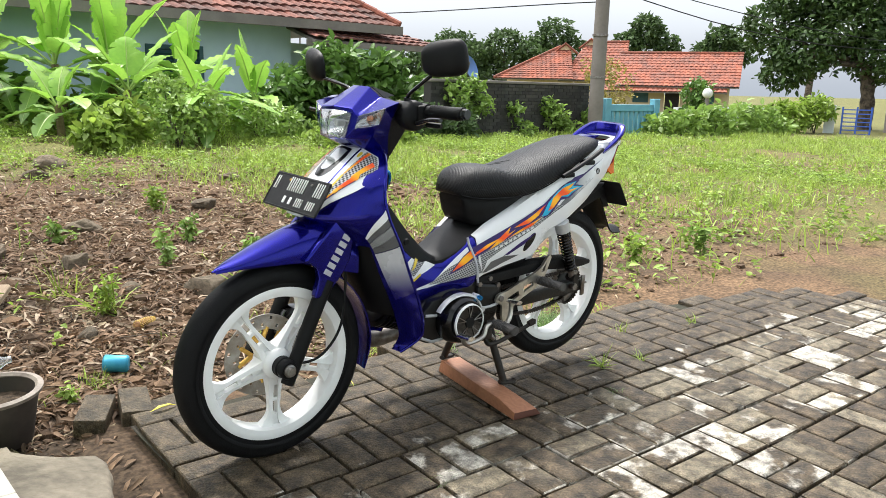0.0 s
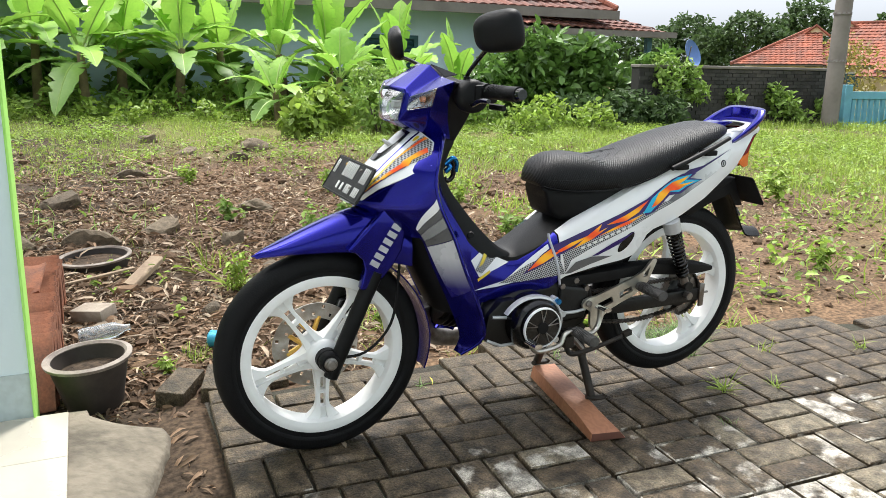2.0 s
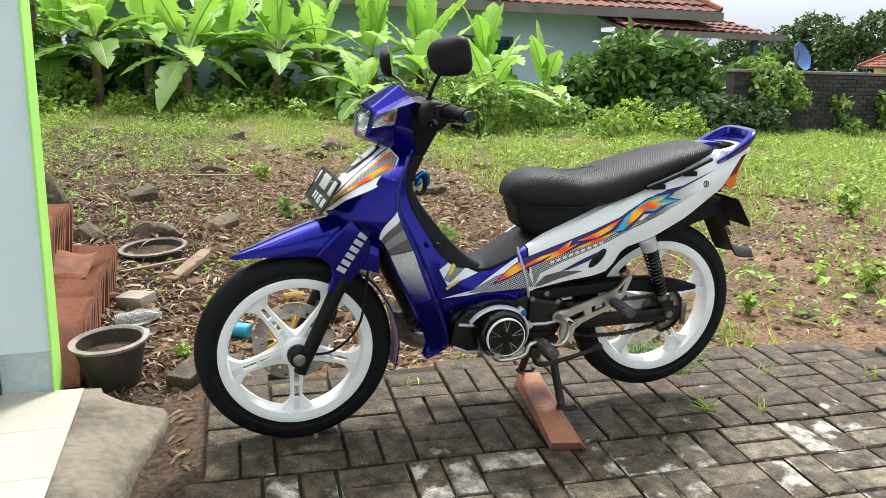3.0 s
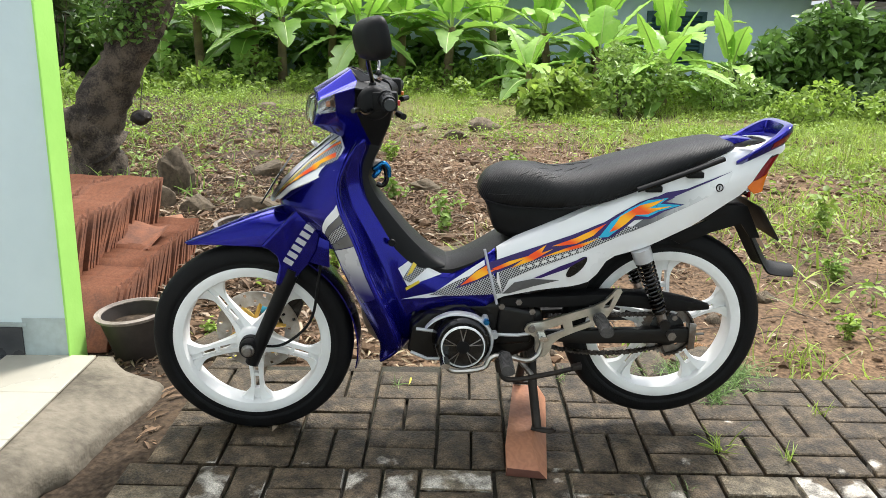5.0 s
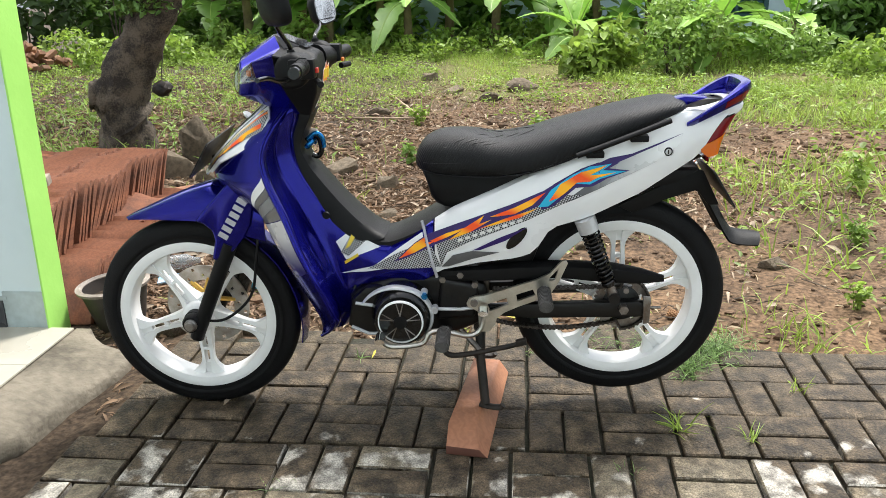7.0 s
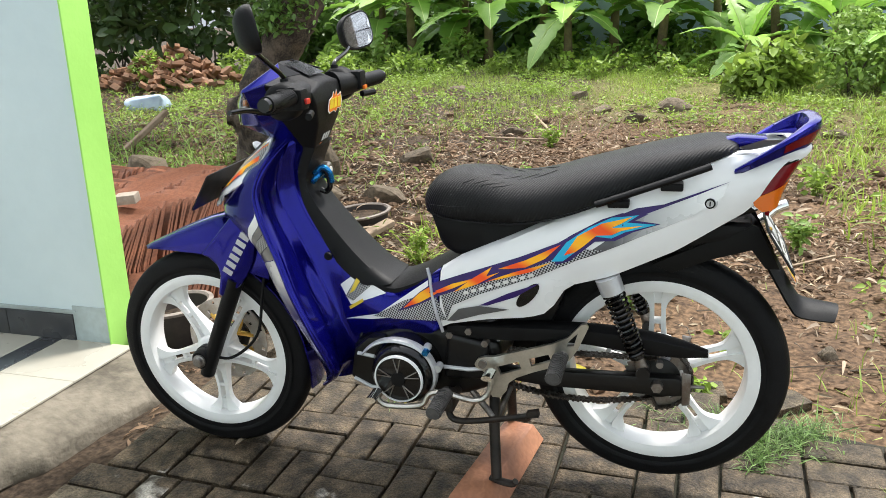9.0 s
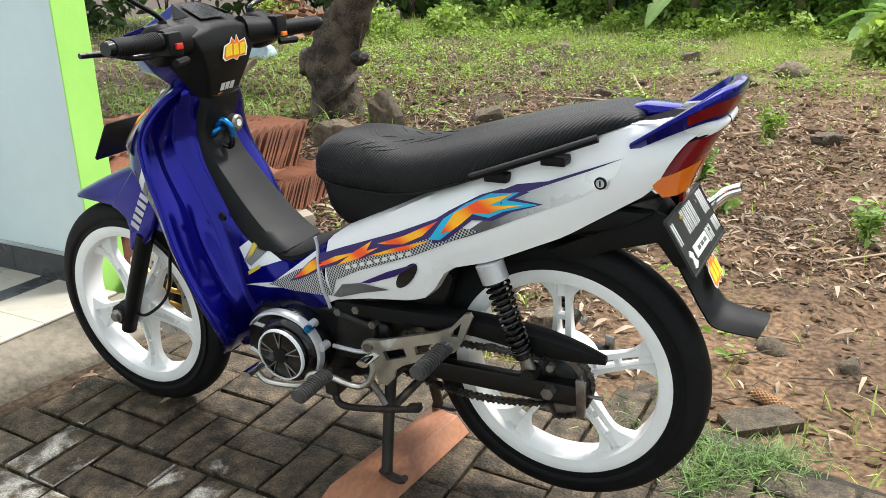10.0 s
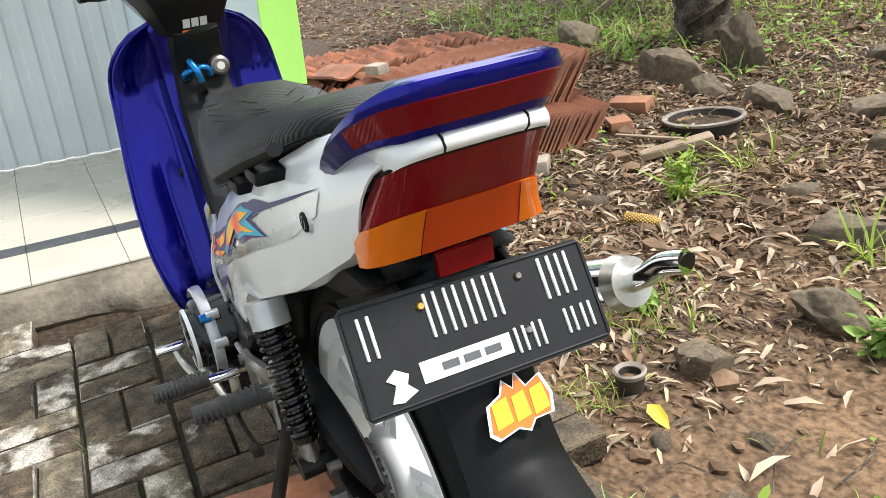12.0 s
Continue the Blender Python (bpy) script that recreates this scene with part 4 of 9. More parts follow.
STONES = [stone_mesh(k, 4 if k < 3 else 3) for k in range(8)]
for k, (x, y, sx, sy, sz, rz, up) in enumerate(((-1.22, 3.30, 0.125, 0.12, 0.19, 20, 0.20), (-1.27, 2.84, 0.19, 0.16, 0.16, -15, 0.14), (-0.92, 2.72, 0.12, 0.10, 0.09, 40, 0.05), (1.17, 6.50, 0.20, 0.15, 0.09, 10, 0.04), (-1.40, 7.6, 0.18, 0.14, 0.09, 0, 0.04), (0.42, 6.4, 0.14, 0.10, 0.07, 30, 0.03), (0.80, 5.8, 0.12, 0.10, 0.07, 10, 0.03),
                                              (0.62, 1.75, 0.17, 0.12, 0.06, 15, 0.03), (0.88, 1.33, 0.10, 0.09, 0.075, 0, 0.04), (0.84, 0.93, 0.07, 0.06, 0.06, 30, 0.03), (0.86, 1.74, 0.13, 0.11, 0.05, -20, 0.02), (1.51, 1.04, 0.055, 0.045, 0.035, 0, 0.015), (1.72, 0.98, 0.04, 0.035, 0.028, 0, 0.012), (-0.15, 2.95, 0.14, 0.11, 0.08, 25, 0.04),
                                              (-0.56, 2.75, 0.16, 0.11, 0.09, 0, 0.05), (0.20, 2.55, 0.10, 0.08, 0.06, 0, 0.03), (0.50, 3.4, 0.12, 0.1, 0.07, 0, 0.03), (1.55, 3.9, 0.10, 0.09, 0.06, 20, 0.03), (2.05, 1.25, 0.07, 0.06, 0.04, 0, 0.02), (2.5, 0.75, 0.06, 0.05, 0.03, 0, 0.015), (0.28, 1.95, 0.08, 0.06, 0.04, 0, 0.02), (-0.7, 3.9, 0.15, 0.12, 0.1, 0, 0.04),
                                              (-0.2, 5.1, 0.14, 0.1, 0.07, 10, 0.03), (0.1, 7.2, 0.15, 0.1, 0.07, 0, 0.03), (2.4, 5.2, 0.12, 0.1, 0.06, 0, 0.03), (1.25, 1.5, 0.06, 0.05, 0.035, 0, 0.015), (1.1, 0.82, 0.035, 0.03, 0.022, 0, 0.01), (0.98, 0.66, 0.03, 0.025, 0.02, 0, 0.008), (-0.1, 1.35, 0.06, 0.05, 0.04, 0, 0.02), (0.45, 1.2, 0.05, 0.045, 0.03, 0, 0.015), (-2.6, 3.2, 0.2, 0.16, 0.14, 0, 0.08), (-2.3, 2.6, 0.18, 0.14, 0.12, 40, 0.06))):
    ob = new("stone", STONES[k % 8])
    tagged(ob, "rough brown field stone half sunk in the soil" if sx > 0.1 else "small brown stone on the soil", "stone", "stones on the plot")
    ob.matrix_world = Matrix.Translation((x, y, ground_z(x, y) + up * 0.6)) @ Matrix.Rotation(radians(rz), 4, "Z") @ Matrix.Diagonal((sx, sy, sz, 1))
# clods and pebbles past counting
r = np.random.RandomState(51)
cv, cf = [], []
b0 = bmesh.new()
bmesh.ops.create_icosphere(b0, subdivisions=1, radius=1.0)
b0.verts.ensure_lookup_table()
bv = np.array([v.co[:] for v in b0.verts])
bf = np.array([[v.index for v in f.verts] for f in b0.faces])
b0.free()
k = 0
while k < 4600:
    x, y = r.uniform(-3.5, 5), 0.5 + abs(r.normal(0, 2.6))
    if y < edge_y(x) + 0.03 or (x < -0.66 and y < 2.0):
        continue
    sandy = x > 0.7 and y < 3.0
    if sandy and r.rand() < 0.55:
        continue
    s = abs(r.normal(0, 0.008 if sandy else 0.014)) + 0.004 + (0.025 if r.rand() < (0.012 if sandy else 0.05) else 0)
    v = bv * (1 + 0.25 * r.normal(0, 1, bv.shape)) * s * np.array([1.1, 0.9, 0.65])
    cv.append(v + np.array([x, y, ground_z(x, y) + s * 0.25]))
    cf.append(bf + k * len(bv))
    k += 1
me = bpy.data.meshes.new("clods")
me.from_pydata(np.concatenate(cv).tolist(), [], np.concatenate(cf).tolist())
CLOD = mat("earth_clod", (0.17, 0.108, 0.066), (0.085, 0.056, 0.036), 12, 0.95, island=0.35, bump=0.4, spec=0.2)
me.materials.append(CLOD)
tagged(new("clods", me), "brown clods and pebbles on the soil", "clods", kind="stuff")


# ---- banana plants ----
def banana_leaf(bm, root, yaw, length, width, rise, droop, seed):
    """A long paddle on a stalk: it rises, arches over and is torn along its veins."""
    r = random.Random(seed)
    d, s = Vector((math.cos(yaw), math.sin(yaw), 0)), Vector((-math.sin(yaw), math.cos(yaw), 0))
    n = 18
    mid = []
    for i in range(n + 1):
        t = i / n
        mid.append(root + d * (length * (t * math.cos(rise) + 0.10 * droop * t * t)) + Vector((0, 0, length * (math.sin(rise) * t - droop * t * t * 0.62))))
    fold = 0.35 + r.uniform(-0.1, 0.2)
    for side in (-1, 1):
        prev = None
        for i in range(3, n + 1):
            t = (i - 3) / (n - 3)
            w = width * (math.sin(math.pi * min(1, 0.06 + 0.94 * t) ** 0.75) ** 0.7) * (0.9 + 0.2 * r.random())
            torn = r.random() < 0.3
            e = mid[i] + s * side * w * math.cos(fold) + Vector((0, 0, w * math.sin(fold) * 0.55 - (0.06 * w if torn else 0) - 0.25 * w * t * droop))
            e += Vector((0, 0, (0.05 if i % 2 else -0.05) * w))
            h = mid[i] + (e - mid[i]) * 0.55 + Vector((0, 0, (0.09 if i % 2 else 0.03) * w))
            row = [bm.verts.new(mid[i]), bm.verts.new(h), bm.verts.new(e)]
            if prev is not None:
                bm.faces.new((prev[0], row[0], row[1], prev[1]))
                if torn:
                    e2 = prev[2]
                    bm.faces.new((prev[1], row[1], e2))
                else:
                    bm.faces.new((prev[1], row[1], row[2], prev[2]))
            prev = row
    k = len(bm.faces)
    tube(mid, 0.016, 5, 0.004, bm=bm)
    bm.faces.ensure_lookup_table()
    for f in bm.faces[k:]:
        f.material_index = 1


def banana(x, y, h, n, seed, size=1.0):
    r = random.Random(seed)
    z = ground_z(x, y)
    h += 0.16 * size
    lean_x, lean_y = r.uniform(-0.08, 0.08), r.uniform(-0.08, 0.08)
    stem = link_mesh("banana_plant", tube(spline([(x, y, z - 0.05), (x + lean_x * 0.4, y + lean_y * 0.4, z + h * 0.5), (x + lean_x, y + lean_y, z + h)], 4), 0.085 * size, 10, 0.05 * size), BANANA_STEM, None, "banana plant with broad torn bright green leaves", category="banana plant", group="banana plants before the house")
    a0 = r.uniform(0, 6.28)
    for k in range(n + 4):
        bm = bmesh.new()
        hang = k >= n
        at = r.uniform(0.55, 0.9) if hang else r.uniform(0.85, 1.0)
        root = Vector((x + lean_x * at, y + lean_y * at, z + h * at))
        rise = radians(r.uniform(15, 45) if hang else (r.uniform(58, 86) if k % 2 else r.uniform(22, 52)))
        droop = r.uniform(0.9, 1.5) if hang else (r.uniform(0.25, 0.6) if k % 2 else r.uniform(0.55, 1.0))
        banana_leaf(bm, root, a0 + k * 2.4 + r.uniform(-0.3, 0.3), size * r.uniform(1.25, 1.85) * (0.8 if hang else 1.0), size * r.uniform(0.20, 0.29), rise, droop, seed * 31 + k)
        part("banana_leaf", bm, BANANA_OLD if hang else BANANA, stem, angle=70).data.materials.append(MIDRIB)
    return stem


for k, (x, y, h, n, s) in enumerate(((-1.75, 10.7, 0.86, 9, 1.05), (-0.45, 10.3, 0.70, 8, 0.95), (0.85, 10.7, 0.78, 9, 1.05), (2.45, 10.6, 0.70, 9, 1), (3.7, 8.5, 0.30, 8, 0.8), (-3.1, 11, 0.86, 9, 1.1), (-2.4, 11.8, 0.95, 9, 1.1), (0.1, 11.6, 0.86, 8, 1.1), (1.7, 11.7, 0.78, 8, 1.1), (3.3, 11, 0.78, 9, 1.1), (4.3, 10.6, 0.60, 8, 1), (3, 9.7, 0.43, 7, 0.9), (-1.1, 11.9, 0.95, 8, 1.1), (5, 9.6, 0.35, 7, 0.8), (2, 9.2, 0.30, 6, 0.7), (-3.9, 11.8, 0.86, 8, 1.1))):
    banana(x, y, h, n, 300 + k, s)


def crown(name, blobs, n, size, material, parent, seed, shape="leaf", shell=0.55):
    """Leaves in uneven clumps."""
    r = np.random.RandomState(seed)
    pts = []
    w = np.array([b[3] ** 2 for b in blobs])
    pick = r.choice(len(blobs), n, p=w / w.sum())
    for i in pick:
        x, y, z, q = blobs[i]
        d = r.normal(0, 1, 3)
        d /= np.linalg.norm(d)
        k = q * (shell + (1 - shell) * r.rand() ** 0.5) * (0.82 + 0.36 * noise.noise((d[0] * 2.2 + i, d[1] * 2.2, d[2] * 2.2 + seed)))
        pts.append((x + d[0] * k, y + d[1] * k, z + d[2] * k * 0.85))
    return leaf_mesh(name, [scatter(np.array(pts), size, shape, 0.1, 0.3, seed + 1)], material, parent, kind="stuff")


def tree(name, base, lines, blobs, n, size, leaves, label, seed, radius, group="", bark=BARK):
    """A tapered trunk and limbs, and a crown of many leaves."""
    root = empty(name, pose(0, 0, 0), label, "tree", group)
    for i, (pts, r0, r1) in enumerate(lines):
        bm = tube(spline(pts, 6), r0, 12, r1)
        for v in bm.verts:
            v.co += Vector((noise.noise(v.co * 5), noise.noise(v.co * 5 + Vector((9, 0, 0))), 0)) * r0 * 0.35
        part("trunk" if i == 0 else "limb", bm, bark, root, angle=80)
    crown("crown", blobs, n, size, leaves, root, seed)
    return root


# the leaning tree by the yard
tz = ground_z(-1.95, 3.7)


def bark_trunk(pts, r0, r1, seed):
    """A trunk with swellings and ridges of bark along it."""
    line = spline(pts, 12)
    bm = tube(line, r0, 32, r1)
    n = len(line)
    for i, v in enumerate(bm.verts):
        p = v.co
        ridge = noise.noise((p.x * 26 + seed, p.y * 26, p.z * 5)) * 0.024 + noise.noise((p.x * 60, p.y * 60, p.z * 16 + seed)) * 0.014
        swell = noise.noise((p.x * 4.2, p.y * 4.2, p.z * 3.1 + seed)) * 0.045
        c = line[min(n - 1, i // 32)]
        d = (p - c).normalized() if (p - c).length > 1e-6 else Vector((0, 0, 0))
        v.co = p + d * (ridge + swell)
    return bm


mango = empty("garden_tree", pose(0, 0, 0), "leaning tree with rough grey-brown bark and ivy on its trunk", "tree")
part("trunk", bark_trunk([(-1.93, 3.72, tz - 0.15), (-1.92, 3.70, tz + 0.05), (-1.89, 3.66, tz + 0.35), (-1.79, 3.62, tz + 0.62), (-1.60, 3.60, tz + 0.90), (-1.42, 3.6, tz + 1.27), (-1.30, 3.6, tz + 1.8), (-1.22, 3.6, tz + 2.6)], 0.180, 0.135, 3.0), BARK, mango, angle=80)
part("limb", bark_trunk([(-1.84, 3.66, tz + 0.22), (-1.92, 3.60, tz + 0.36), (-2.00, 3.56, tz + 0.42), (-2.07, 3.53, tz + 0.43)], 0.19, 0.105, 8.0), BARK, mango, "stump of a sawn limb", angle=80)
for pts in ([(-1.40, 3.6, tz + 1.5), (-2.2, 3.9, tz + 2.1), (-2.9, 4.2, tz + 2.4)], [(-1.28, 3.6, tz + 2.1), (-0.9, 3.4, tz + 2.7), (-0.3, 3.3, tz + 3.0)]):
    part("limb", bark_trunk(pts, 0.075, 0.03, 5.0), BARK, mango, angle=80)
crown("crown", [(-2.6, 4.2, 2.55, 0.75), (-3.3, 4.4, 2.3, 0.7), (-1.6, 3.7, 3.2, 0.9), (-0.6, 3.4, 3.3, 0.7), (-2.3, 3.3, 3.0, 0.8), (-3.0, 3.6, 2.1, 0.5), (-3.7, 4.9, 2.0, 0.6), (-2.75, 4.7, 1.5, 0.4), (-3.6, 4.7, 1.35, 0.5), (-4.4, 5.2, 1.4, 0.6), (-3.2, 5.0, 1.75, 0.5)], 8000, 0.15, TREE_DARK, mango, 61)
r = np.random.RandomState(62)
t = 1.0 + abs(r.normal(0, 0.45, 1100))
ivy = np.stack([np.interp(t, [0.62, 0.90, 1.27, 1.8, 2.6], [-1.76, -1.58, -1.42, -1.30, -1.22]) - 0.05 + r.normal(0, 0.12, 1100), 3.60 - abs(r.normal(0.14, 0.06, 1100)), tz + t], 1)
leaf_mesh("ivy", [scatter(ivy, 0.055, "leaf", 0.2, 0.3, 63)], BUSH, mango, "dark green ivy")
part("root_flare", bark_trunk([(-1.93, 3.72, tz - 0.15), (-1.93, 3.72, tz), (-1.92, 3.70, tz + 0.20)], 0.26, 0.17, 6.0), BARK, mango, angle=80)

# ---- the house behind the banana plants ----
house = empty("blue_house", pose(0, 0, 0), "low pale blue house with weathered clay tile roof", "house")
HY = 13.3
for x0, x1, z0, z1 in ((-2.5, 4.72, -0.3, 2.45), (5.80, 7.8, -0.3, 2.45), (4.72, 5.80, -0.3, 0.75), (4.72, 5.80, 1.72, 2.45), (1.05, 1.05, 0, 0)):
    if x1 > x0:
        part("wall", box(x0, x1, HY, HY + 0.15, z0, z1), HOUSE_BLUE, house, smooth=False)
part("wall", box(7.65, 7.8, HY + 0.15, HY + 5.5, -0.3, 2.45), HOUSE_BLUE, house, smooth=False)
part("wall", box(7.8, 11.3, HY + 1.3, HY + 1.45, -0.3, 2.0), HOUSE_BLUE, house, smooth=False)


def louvre_window(x0, x1, z0, z1, parent):
    w = part("window", box(x0, x1, HY + 0.05, HY + 0.10, z0, z1), TEAL_WOOD, parent, "teal wooden louvre window", smooth=False)
    for a, b, c, d in ((x0 - 0.05, x0 + 0.04, z0, z1), (x1 - 0.04, x1 + 0.05, z0, z1), (x0 - 0.05, x1 + 0.05, z1 - 0.02, z1 + 0.06), (x0 - 0.05, x1 + 0.05, z0 - 0.05, z0 + 0.03), (0.5 * (x0 + x1) - 0.03, 0.5 * (x0 + x1) + 0.03, z0, z1)):
        part("window_frame", box(a, b, HY - 0.03, HY + 0.06, c, d, 0.004, 1), TEAL_WOOD, w, smooth=False)
    z = z0 + 0.07
    while z < z1 - 0.03:
        bm = box(x0 + 0.04, x1 - 0.04, HY - 0.015, HY + 0.045, z, z + 0.012)
        bmesh.ops.rotate(bm, verts=bm.verts, cent=(0, HY, z), matrix=Matrix.Rotation(radians(35), 3, "X"))
        part("slat", bm, TEAL_WOOD, w, smooth=False)
        z += 0.075


louvre_window(4.74, 5.78, 0.78, 1.70, house)


def tiled_roof(name, corners, material, parent, du=0.22, dv=0.28, thick=0.03):
    """Rows of curved clay tiles on a sloping four-cornered plane: eave left, eave right, ridge right, ridge left."""
    a, b, c, d = [Vector(p) for p in corners]
    nrm = (b - a).cross(d - a).normalized()
    if nrm.z < 0:
        nrm = -nrm
    rows_n = max(1, int(((d - a).length) / dv))
    verts, faces = [], []
    rr = random.Random(5)
    for j in range(rows_n):
        l0, r0 = a.lerp(d, j / rows_n), b.lerp(c, j / rows_n)
        l1, r1 = a.lerp(d, (j + 1.25) / rows_n), b.lerp(c, (j + 1.25) / rows_n)
        n = max(1, int((r0 - l0).length / du))
        for i in range(n):
            k = len(verts)
            w = rr.uniform(-0.006, 0.006)
            for q in range(5):
                u = (i + q / 4 * 1.04) / n
                h = 0.035 * math.sin(math.pi * q / 4) + w
                p0, p1 = l0.lerp(r0, min(1, u)), l1.lerp(r1, min(1, u))
                verts += [p0 + nrm * (h + 0.045), p0 + nrm * (h + 0.015), p1 + nrm * h]
            for q in range(4):
                o = k + 3 * q
                faces += [(o, o + 3, o + 5, o + 2), (o + 1, o + 4, o + 3, o)]
    me = bpy.data.meshes.new(name)
    me.from_pydata([tuple(v) for v in verts], [], faces)
    me.materials.append(material)
    me.shade_smooth()
    me.set_sharp_from_angle(angle=radians(40))
    ob = tagged(new(name, me), kind="stuff")
    ob.parent = parent
    bm = bmesh.new()
    put(bm, [p - nrm * 0.03 for p in (a, b, c, d)] + [p - nrm * 0.09 for p in (a, b, c, d)], [(0, 1, 2, 3), (7, 6, 5, 4), (0, 4, 5, 1), (1, 5, 6, 2), (2, 6, 7, 3), (3, 7, 4, 0)])
    part("roof_deck", bm, POLE_CONC, ob, smooth=False)
    return ob


tiled_roof("roof", [(-3.5, 12.4, 2.33), (10.1, 12.5, 2.33), (7.6, 16.4, 4.6), (-3.5, 16.4, 4.6)], ROOF_TILE, house)
tiled_roof("roof", [(10.1, 12.5, 2.33), (10.1, 20.2, 2.33), (7.62, 16.4, 4.6), (7.6, 16.4, 4.6)], ROOF_TILE, house)
tiled_roof("roof", [(7.7, 12.15, 1.98), (11.6, 12.6, 1.92), (10.6, 14.6, 2.55), (7.7, 14.3, 2.60)], ROOF_TILE, house)
part("fascia", box(-3.5, 10.1, 12.38, 12.44, 2.18, 2.36), POLE_CONC, house, smooth=False)
part("fascia", box(7.6, 11.6, 12.28, 12.34, 1.84, 1.96), POLE_CONC, house, smooth=False)
for x in (8.4, 11.2):
    part("porch_post", box(x - 0.06, x + 0.06, 12.7, 12.82, -0.2, 1.95), TEAL_WOOD, house, smooth=False)
bm = bmesh.new()
for k in range(16):
    t = k / 16
    p = Vector((10.1 - 2.5 * t, 12.5 + 3.9 * t, 2.40 + 2.27 * t))
    tube([p, p + Vector((-0.19, 0.29, 0.17))], 0.085, 8, 0.075, bm=bm)
part("hip_ridge", bm, ROOF_RED, house)

# ---- boundary wall of dark mossy brick ----
bwall = empty("wall_boundary", pose(0, 0, 0), "low dark mossy brick boundary wall with weeds", "wall", kind="structure")
A, Bq = Vector((7.5, 8.35, 0.05)), Vector((12.1, 8.75, 0.05))
dv_ = (Bq - A).normalized()
L = (Bq - A).length
M0 = Matrix.Translation(A) @ Matrix.Rotation(math.atan2(dv_.y, dv_.x), 4, "Z")
core = part("wall_core", box(0, L, -0.055, 0.11, -0.1, 1.10), MORTAR, bwall, smooth=False)
core.matrix_local = M0
verts, faces = [], []
rr = random.Random(8)
for j in range(19):
    x = -0.1 * (j % 2)
    while x < L:
        x0, x1 = max(0, x + 0.006), min(L, x + 0.194)
        if x1 > x0 + 0.03:
            y0 = -0.068 + rr.uniform(-0.006, 0.004)
            z0, z1 = 0.062 * j - 0.08, 0.062 * j - 0.028
            k = len(verts)
            verts += [M0 @ Vector(p) for p in ((x0, y0, z0), (x1, y0, z0), (x1, y0, z1), (x0, y0, z1), (x0, -0.05, z0), (x1, -0.05, z0), (x1, -0.05, z1), (x0, -0.05, z1))]
            faces += [tuple(k + i for i in f) for f in ((0, 1, 2, 3), (0, 4, 5, 1), (1, 5, 6, 2), (2, 6, 7, 3), (3, 7, 4, 0))]
        x += 0.2
me = bpy.data.meshes.new("bricks")
me.from_pydata([tuple(v) for v in verts], [], faces)
me.materials.append(OLD_BRICK)
ob = tagged(new("brick_courses", me), kind="stuff")
ob.parent = bwall
cap = part("coping", box(-0.02, L + 0.02, -0.09, 0.13, 1.10, 1.15, 0.01, 1), POLE_CONC, bwall)
cap.matrix_local = M0
crown("wall_creeper", [(10.8, 8.45, 0.55, 0.35), (11.2, 8.45, 0.3, 0.3), (8.6, 8.25, 0.8, 0.3), (9.8, 8.35, 0.3, 0.3), (12.0, 8.6, 0.5, 0.25), (8.0, 8.2, 0.9, 0.3), (8.0, 8.25, 1.15, 0.28), (8.5, 8.3, 1.1, 0.22), (9.6, 8.4, 0.7, 0.2), (10.6, 8.5, 0.75, 0.25)], 2000, 0.10, WEED, bwall, 71)

# dish, pole and wires
dish = empty("satellite_dish", pose(0, 0, 0), "blue satellite dish behind the wall", "dish")
bm = turn([(0.0, 0.0), (0.12, 0.02), (0.25, 0.075), (0.30, 0.11), (0.305, 0.105), (0.25, 0.062), (0.12, 0.008), (0.0, -0.01)], 32, ring=False)
ob = part("bowl", bm, mat("dish_blue", (0.10, 0.20, 0.45), None, 4, 0.5), dish)
ob.matrix_local = Matrix.Translation((11.9, 12.2, 1.5)) @ Matrix.Rotation(radians(200), 4, "Z") @ Matrix.Rotation(radians(20), 4, "X")
part("mast", tube([(11.95, 12.35, -0.1), (11.95, 12.3, 1.5)], 0.03, 8), STEEL, dish)
part("feed_arm", tube([(11.8, 12.1, 1.4), (11.6, 11.8, 1.65)], 0.012, 6), STEEL, dish)
pole = empty("utility_pole", pose(0, 0, 0), "tall grey concrete utility pole with cables", "pole")
part("shaft", tube([(11.65, 8.15, -0.1), (11.70, 8.15, 3.5), (11.75, 8.15, 7.5)], 0.145, 14, 0.11), POLE_CONC, pole)
part("shaft", tube([(11.93, 8.25, -0.1), (11.98, 8.25, 4.5)], 0.055, 10, 0.05), STEEL, pole)
for z in (1.3, 2.1, 2.9):
    part("strap", tube([(11.68, 8.15, z), (11.68, 8.15, z + 0.04)], 0.155, 14), STEEL, pole)
for pts, rr_ in (([(11.7, 8.15, 3.3), (5, 9.5, 2.9), (-6, 12, 3.6)], 0.012), ([(11.7, 8.15, 2.75), (9, 20, 3.0), (2, 40, 5.0)], 0.012), ([(11.7, 8.15, 3.0), (20, 6.5, 2.2), (40, 3, 3.0)], 0.012), ([(11.7, 8.15, 3.2), (22, 6.0, 2.4), (40, 2, 3.2)], 0.010), ([(12.5, 16, 2.2), (14, 22, 2.6), (18, 40, 4.5)], 0.012)):
    part("cable", tube(spline(pts, 8), rr_, 5), BLACK, pole)
for x, y, h in ((9.9, 15.5, 3.6), (10.5, 17.5, 4.2)):
    tagged(link_mesh("antenna_mast", tube([(x, y, 0), (x + 0.05, y, h)], 0.022, 6), STEEL), "thin grey metal antenna mast", "mast")

